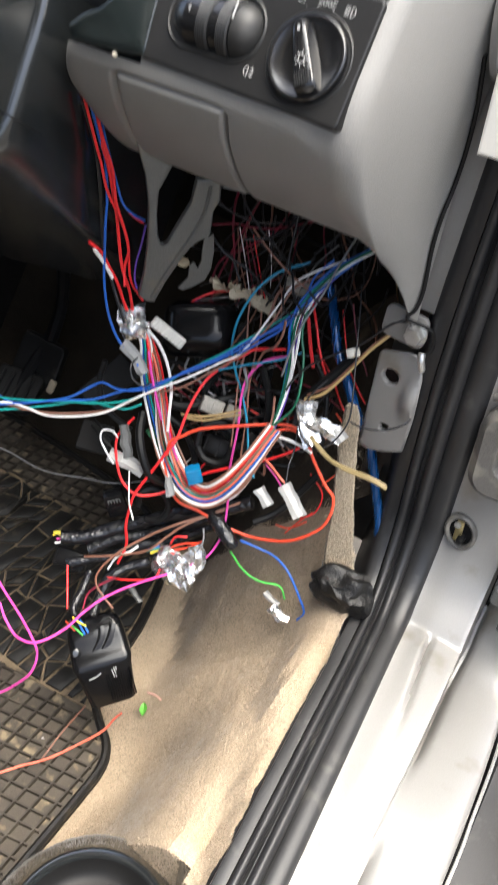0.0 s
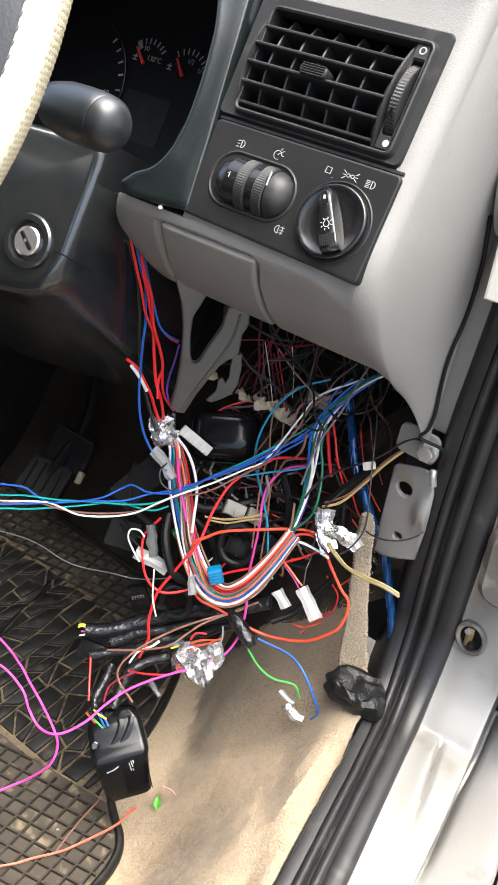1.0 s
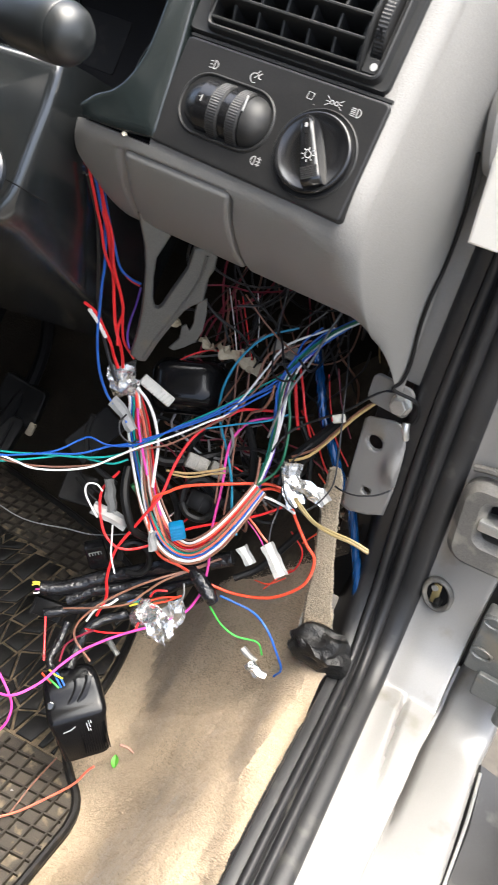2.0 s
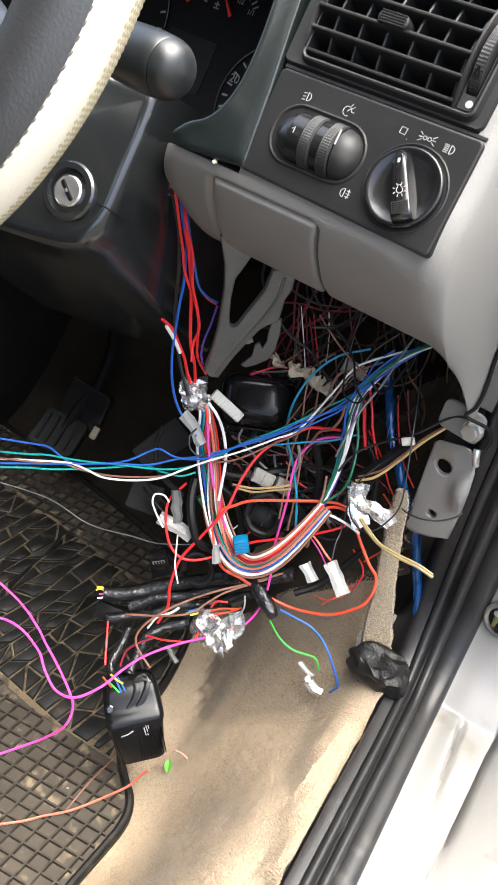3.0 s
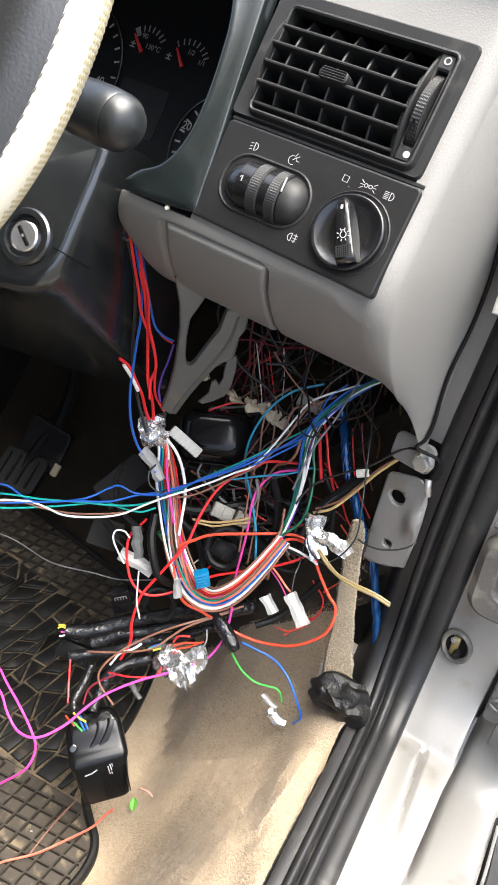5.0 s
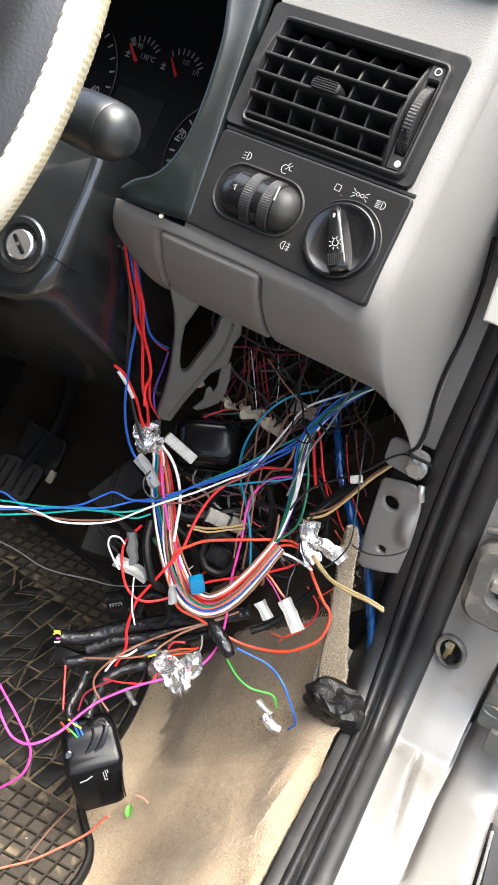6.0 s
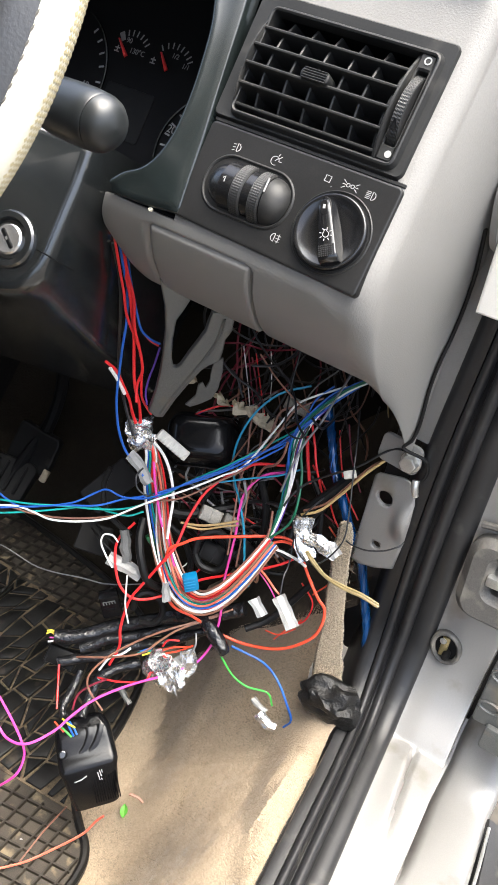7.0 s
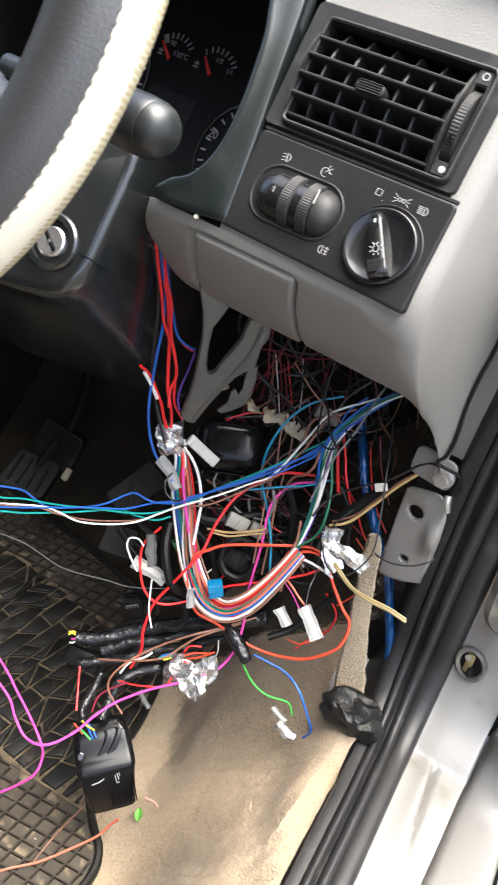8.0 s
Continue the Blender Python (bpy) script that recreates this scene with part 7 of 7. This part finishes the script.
part("taped_run", crumple(tube([(0.233, 0.485, 0.201), (0.254, 0.507, 0.210), (0.282, 0.532, 0.219), (0.311, 0.555, 0.234), (0.341, 0.575, 0.250)], 0.0068, 12, 8, taper=lambda t: 0.95 + 0.08 * math.sin(9 * t + 1)), 0.0022, 26, 1), TAPE, LOOM)
part("taped_run", crumple(tube([(0.220, 0.464, 0.183), (0.238, 0.480, 0.189), (0.258, 0.495, 0.195), (0.278, 0.519, 0.206), (0.306, 0.544, 0.216), (0.345, 0.573, 0.240)], 0.0068, 12, 8, taper=lambda t: 0.95 + 0.08 * math.sin(9 * t + 2)), 0.0022, 26, 2), TAPE, LOOM)
part("taped_run", crumple(tube([(0.295, 0.514, 0.196), (0.279, 0.495, 0.191), (0.270, 0.478, 0.185), (0.271, 0.459, 0.175), (0.279, 0.437, 0.166)], 0.0059, 12, 8, taper=lambda t: 0.95 + 0.08 * math.sin(9 * t + 3)), 0.0022, 26, 3), TAPE, LOOM)
part("taped_run", crumple(tube([(0.246, 0.472, 0.181), (0.250, 0.455, 0.170), (0.254, 0.436, 0.165), (0.266, 0.427, 0.161)], 0.0051, 12, 8, taper=lambda t: 0.95 + 0.08 * math.sin(9 * t + 4)), 0.0022, 26, 4), TAPE, LOOM)
part("taped_run", crumple(tube([(0.3383, 0.5560, 0.2727), (0.3517, 0.5530, 0.2700), (0.3626, 0.5510, 0.2644), (0.3727, 0.5490, 0.2590), (0.3793, 0.5480, 0.2524)], 0.0085, 14, 6, taper=lambda t: 0.35 + 0.65 * math.sin(math.pi * (0.12 + 0.75 * t)) ** 0.7), 0.0016, 30, 5), TAPE, LOOM)
wire("yellow", 0.0016, [(0.209, 0.472, 0.215), (0.203, 0.470, 0.217), (0.200, 0.466, 0.216)], LOOM)
wire("pink", 0.0016, [(0.211, 0.471, 0.213), (0.205, 0.466, 0.213)], LOOM)
wire("white", 0.0016, [(0.212, 0.471, 0.212), (0.209, 0.465, 0.211), (0.206, 0.462, 0.211)], LOOM)
wire("yellow", 0.0016, [(0.210, 0.475, 0.216), (0.203, 0.472, 0.218), (0.199, 0.468, 0.218)], LOOM)
wire("yellow", 0.0018, [(0.271, 0.418, 0.179), (0.280, 0.417, 0.180), (0.286, 0.421, 0.174)], LOOM)
wire("blue", 0.0018, [(0.274, 0.421, 0.173), (0.284, 0.416, 0.175), (0.290, 0.415, 0.169)], LOOM)
wire("green", 0.0018, [(0.271, 0.414, 0.171), (0.280, 0.412, 0.174), (0.289, 0.413, 0.169)], LOOM)
wire("blue", 0.0018, [(0.276, 0.423, 0.173), (0.286, 0.420, 0.173), (0.292, 0.418, 0.170)], LOOM)
wire("orange", 0.0018, [(0.263, 0.415, 0.169), (0.271, 0.413, 0.170), (0.278, 0.413, 0.167)], LOOM)
wire("yellow", 0.0018, [(0.299, 0.511, 0.217), (0.306, 0.519, 0.219), (0.313, 0.525, 0.214)], LOOM)
wire("teal", 0.0018, [(0.294, 0.509, 0.218), (0.302, 0.518, 0.220), (0.312, 0.528, 0.216)], LOOM)
wire("blue", 0.0018, [(0.295, 0.512, 0.219), (0.303, 0.521, 0.222), (0.313, 0.531, 0.217)], LOOM)
wire("orange", 0.0018, [(0.314, 0.523, 0.225), (0.325, 0.532, 0.232), (0.340, 0.543, 0.234)], LOOM)
wire("red", 0.0018, [(0.315, 0.525, 0.232), (0.318, 0.530, 0.240), (0.328, 0.537, 0.241)], LOOM)
wire("orange", 0.0018, [(0.320, 0.525, 0.224), (0.332, 0.534, 0.230), (0.341, 0.546, 0.235)], LOOM)
wire("red", 0.0018, [(0.322, 0.511, 0.207), (0.330, 0.516, 0.214), (0.328, 0.520, 0.223), (0.320, 0.520, 0.226)], LOOM)
CABLE = thing("power_cable", "thick blue sheathed power cable running down behind the bracket", "wiring harness")
CABLE_LINE = [(0.363, 0.696, 0.503), (0.375, 0.688, 0.486), (0.389, 0.675, 0.470), (0.401, 0.665, 0.452), (0.419, 0.655, 0.434), (0.440, 0.649, 0.405), (0.459, 0.658, 0.364), (0.478, 0.655, 0.315), (0.490, 0.650, 0.288), (0.504, 0.636, 0.253), (0.515, 0.617, 0.223)]
part("cable_sheath", tube(CABLE_LINE, 0.0046, 12, 6), BLUE_SHEATH, CABLE)
for k in range(5):
    line = spline(CABLE_LINE, 12)
    part("twisted_strand", tube([p + 0.0033 * (math.cos(1.257 * k + 0.2 * i) * s + math.sin(1.257 * k + 0.2 * i) * u) for i, (p, (s, u)) in enumerate(zip(line, frames_along(line)))], 0.0017, 6, 2), BLUE_STRAND, CABLE)
HOSES = thing("rubber_hose", "looped black rubber hoses and cables among the wires", "wiring harness")
part("hose", tube([(0.251, 0.556, 0.361), (0.260, 0.540, 0.349), (0.273, 0.529, 0.333), (0.285, 0.528, 0.312), (0.296, 0.545, 0.293)], 0.0045, 8, 6), SLEEVE, HOSES)
part("hose", tube([(0.312, 0.568, 0.344), (0.311, 0.576, 0.359), (0.321, 0.589, 0.365), (0.336, 0.594, 0.355), (0.342, 0.586, 0.338), (0.335, 0.576, 0.326), (0.320, 0.570, 0.328), (0.309, 0.572, 0.338)], 0.004, 8, 6), SLEEVE, HOSES)
part("hose", tube([(0.276, 0.518, 0.270), (0.276, 0.523, 0.286), (0.284, 0.533, 0.290), (0.298, 0.536, 0.285), (0.303, 0.534, 0.269), (0.299, 0.525, 0.258), (0.285, 0.520, 0.254)], 0.0035, 8, 6), SLEEVE, HOSES)
part("hose", tube([(0.257, 0.572, 0.378), (0.275, 0.581, 0.367), (0.292, 0.598, 0.366), (0.309, 0.614, 0.372), (0.321, 0.629, 0.373)], 0.005, 8, 6), SLEEVE, HOSES)
part("hose", tube([(0.283, 0.599, 0.372), (0.301, 0.597, 0.361), (0.326, 0.597, 0.348), (0.349, 0.599, 0.333)], 0.004, 8, 6), SLEEVE, HOSES)
part("hose", tube([(0.337, 0.638, 0.413), (0.352, 0.629, 0.396), (0.360, 0.620, 0.376), (0.365, 0.607, 0.355)], 0.004, 8, 6), SLEEVE, HOSES)
part("hose", tube([(0.390, 0.624, 0.404), (0.401, 0.632, 0.423), (0.415, 0.644, 0.446), (0.429, 0.655, 0.470)], 0.005, 8, 6), SLEEVE, HOSES)
part("hose", tube([(0.390, 0.619, 0.384), (0.401, 0.628, 0.404), (0.411, 0.637, 0.425)], 0.004, 8, 6), SLEEVE, HOSES)
part("hose", tube([(0.207, 0.551, 0.408), (0.206, 0.543, 0.386), (0.222, 0.533, 0.366), (0.247, 0.542, 0.344)], 0.003, 8, 6), SLEEVE, HOSES)
part("hose", tube([(0.199, 0.536, 0.327), (0.219, 0.530, 0.324), (0.246, 0.533, 0.310)], 0.0016, 8, 6), SLEEVE, HOSES)
part("hose", tube([(0.198, 0.541, 0.332), (0.222, 0.536, 0.326), (0.246, 0.542, 0.317)], 0.0014, 8, 6), SLEEVE, HOSES)
part("hose", tube([(0.383, 0.577, 0.268), (0.399, 0.596, 0.278), (0.412, 0.613, 0.301), (0.424, 0.631, 0.327)], 0.004, 8, 6), SLEEVE, HOSES)
part("hose", tube([(0.268, 0.572, 0.357), (0.289, 0.577, 0.342), (0.304, 0.575, 0.319), (0.312, 0.563, 0.299)], 0.0035, 8, 6), SLEEVE, HOSES)
part("hose", tube([(0.381, 0.661, 0.433), (0.402, 0.652, 0.413), (0.414, 0.639, 0.381), (0.420, 0.627, 0.353)], 0.003, 8, 6), SLEEVE, HOSES)
wire("maroon", 0.0016, [(0.309, 0.656, 0.384), (0.335, 0.654, 0.369), (0.354, 0.645, 0.344), (0.362, 0.628, 0.318)], label="thin dark red wire in the thick of the tangle")
wire("maroon", 0.0015, [(0.327, 0.668, 0.404), (0.358, 0.669, 0.390), (0.384, 0.676, 0.385), (0.415, 0.677, 0.375)], label="thin dark red wire in the thick of the tangle")
wire("red", 0.0017, [(0.368, 0.689, 0.423), (0.394, 0.682, 0.404), (0.414, 0.675, 0.381), (0.435, 0.666, 0.372)], label="thin red wire in the thick of the tangle")
wire("red", 0.0016, [(0.410, 0.638, 0.310), (0.428, 0.638, 0.291), (0.428, 0.629, 0.270), (0.415, 0.623, 0.256)], label="thin red wire in the thick of the tangle")
wire("orange", 0.0016, [(0.413, 0.665, 0.378), (0.438, 0.658, 0.363), (0.442, 0.646, 0.336), (0.426, 0.637, 0.304)], label="short orange wire end beside the loom")
wire("green", 0.0014, [(0.399, 0.672, 0.406), (0.407, 0.672, 0.419), (0.416, 0.676, 0.428)], label="thin green wire end at the clear cap")
wire("pink", 0.0014, [(0.353, 0.618, 0.320), (0.379, 0.618, 0.303), (0.399, 0.617, 0.282)], label="thin pink wire in the thick of the tangle")
wire("red", 0.002, [(0.272, 0.564, 0.305), (0.288, 0.566, 0.292), (0.303, 0.577, 0.290), (0.312, 0.588, 0.305)], label="thin red wire in the thick of the tangle")
wire("red", 0.0018, [(0.307, 0.640, 0.369), (0.334, 0.638, 0.353), (0.364, 0.650, 0.352), (0.381, 0.666, 0.361)], label="thin red wire in the thick of the tangle")
wire("orange", 0.0014, [(0.421, 0.628, 0.251), (0.407, 0.617, 0.240), (0.391, 0.615, 0.236)], label="short orange wire end beside the loom")
wire("orange", 0.0014, [(0.423, 0.634, 0.262), (0.412, 0.626, 0.245), (0.404, 0.614, 0.232)], label="short orange wire end beside the loom")
wire("grey", 0.0013, [(0.263, 0.633, 0.387), (0.283, 0.642, 0.369), (0.311, 0.656, 0.368)], label="thin grey wire in the thick of the tangle")
wire("brown", 0.0015, [(0.260, 0.610, 0.367), (0.285, 0.621, 0.355), (0.314, 0.635, 0.346), (0.342, 0.650, 0.346)], label="thin brown wire in the thick of the tangle")
wire("white", 0.0014, [(0.295, 0.575, 0.303), (0.303, 0.593, 0.313), (0.324, 0.602, 0.312)], label="thin white wire in the thick of the tangle")
wire("maroon", 0.0015, [(0.242, 0.602, 0.369), (0.266, 0.614, 0.351), (0.286, 0.612, 0.331), (0.292, 0.599, 0.310)], label="thin dark red wire in the thick of the tangle")
wire("red", 0.0015, [(0.382, 0.704, 0.469), (0.399, 0.689, 0.442), (0.416, 0.677, 0.421), (0.440, 0.668, 0.403)], label="thin red wire in the thick of the tangle")
wire("maroon", 0.0014, [(0.385, 0.719, 0.470), (0.403, 0.704, 0.443), (0.427, 0.691, 0.418)], label="thin dark red wire in the thick of the tangle")
wire("brown", 0.0014, [(0.295, 0.720, 0.468), (0.305, 0.718, 0.442), (0.316, 0.703, 0.417)], label="thin brown wire in the thick of the tangle")
wire("maroon", 0.0015, [(0.253, 0.726, 0.488), (0.266, 0.724, 0.458), (0.282, 0.713, 0.433)], label="thin dark red wire in the thick of the tangle")
wire("white", 0.0011, [(0.240, 0.726, 0.497), (0.255, 0.721, 0.461), (0.270, 0.710, 0.436)], label="thin white wire in the thick of the tangle")
wire("maroon", 0.0013, [(0.246, 0.727, 0.496), (0.258, 0.723, 0.462), (0.272, 0.716, 0.434)], label="thin dark red wire in the thick of the tangle")
wire("red", 0.0012, [(0.255, 0.730, 0.492), (0.271, 0.723, 0.461), (0.288, 0.715, 0.431)], label="thin red wire in the thick of the tangle")
wire("white", 0.001, [(0.267, 0.740, 0.498), (0.277, 0.736, 0.466), (0.284, 0.728, 0.442)], label="thin white wire in the thick of the tangle")
wire("brown", 0.0012, [(0.238, 0.725, 0.498), (0.247, 0.720, 0.466), (0.264, 0.713, 0.435)], label="thin brown wire in the thick of the tangle")


# ---- the dark tangle behind the harness ----
def wander(rng, p, way, steps, stride):
    """Points of a wire that curls about as it goes."""
    way = way.normalized()
    bend = Vector((rng.uniform(-1, 1), rng.uniform(-1, 1), rng.uniform(-1, 1))) * 0.5
    out = [p.copy()]
    for _ in range(steps):
        bend = bend * 0.6 + Vector((rng.uniform(-1, 1), rng.uniform(-0.7, 0.7), rng.uniform(-1, 1))) * 0.45
        way = (way + bend).normalized()
        p = p + way * stride
        near = 0.672 if p.x < 0.305 and 0.39 < p.z < 0.50 else 0.615
        p = Vector((max(0.225, min(0.385, p.x)), max(near, min(0.88, p.y)), max(0.30, p.z)))
        out.append(p.copy())
    return out


def build_tangle():
    """Countless thin wires of the stripped loom, deep under the dashboard."""
    rng = random.Random(11)
    colours = ["black", "black", "black", "maroon", "black", "brown", "grey", "tan", "black", "black"]
    for c in sorted(set(colours)):
        count = {"tan": 1, "maroon": 6, "grey": 4, "brown": 6}.get(c, 6 * colours.count(c))
        verts, faces = [], []
        for _ in range(count):
            pts = wander(rng, Vector((rng.uniform(0.24, 0.38), rng.uniform(0.68, 0.84), rng.uniform(0.46, 0.64))), Vector((rng.uniform(-0.6, 0.4), rng.uniform(-0.6, 0.1), -1)), 7, 0.032)
            line = spline(pts, 5)
            r = rng.uniform(0.0008, 0.0014)
            base = len(verts)
            for p, (s, u) in zip(line, frames_along(line)):
                verts += [p + r * (math.cos(q) * s + math.sin(q) * u) for q in (0, 1.257, 2.513, 3.77, 5.027)]
            for i in range(len(line) - 1):
                for k in range(5):
                    faces.append((base + i * 5 + k, base + i * 5 + (k + 1) % 5, base + i * 5 + 5 + (k + 1) % 5, base + i * 5 + 5 + k))
        me = bpy.data.meshes.new("wire_tangle")
        me.from_pydata([tuple(v) for v in verts], [], faces)
        me.materials.append(WIRES[c])
        me.shade_smooth()
        tagged(new("wire_tangle", me), "dense tangle of thin dark wires under the dashboard", "wires", kind="stuff")
    shades = ["black", "black", "black", "maroon", "brown", "grey", "black"]
    for k in range(60):
        p = Vector((rng.uniform(0.29, 0.37), rng.uniform(0.62, 0.66), rng.uniform(0.31, 0.385)))
        pts = wander(rng, p, Vector((rng.uniform(-1, 1), rng.uniform(-0.5, 0.3), rng.uniform(-0.9, 0.9))), 6, rng.uniform(0.014, 0.024))
        colour = rng.choice(shades)
        words = {"black": "thin black wire deep in the tangle", "maroon": "thin dark red wire deep in the tangle", "brown": "thin brown wire deep in the tangle", "grey": "thin grey wire deep in the tangle"}
        tagged(part("thin_wire", tube(pts, rng.uniform(0.0009, 0.0016), 6, 4), WIRES[colour]), words[colour], "wire", "thin wires in the tangle")
    for k in range(18):
        x, y, z = rng.uniform(0.26, 0.36), rng.uniform(0.62, 0.66), rng.uniform(0.30, 0.36)
        p = Vector((x, y, z))
        ob = part("sleeved_cable", tube(wander(rng, p, Vector((rng.uniform(-1, 1), rng.uniform(-0.4, 0.4), rng.uniform(-0.6, 0.6))), 6, rng.uniform(0.016, 0.028)), rng.uniform(0.002, 0.0034), 8, 4), SLEEVE)
        tagged(ob, "short black sleeved cable in the tangle", "cable", "sleeved cables in the tangle")


build_tangle()
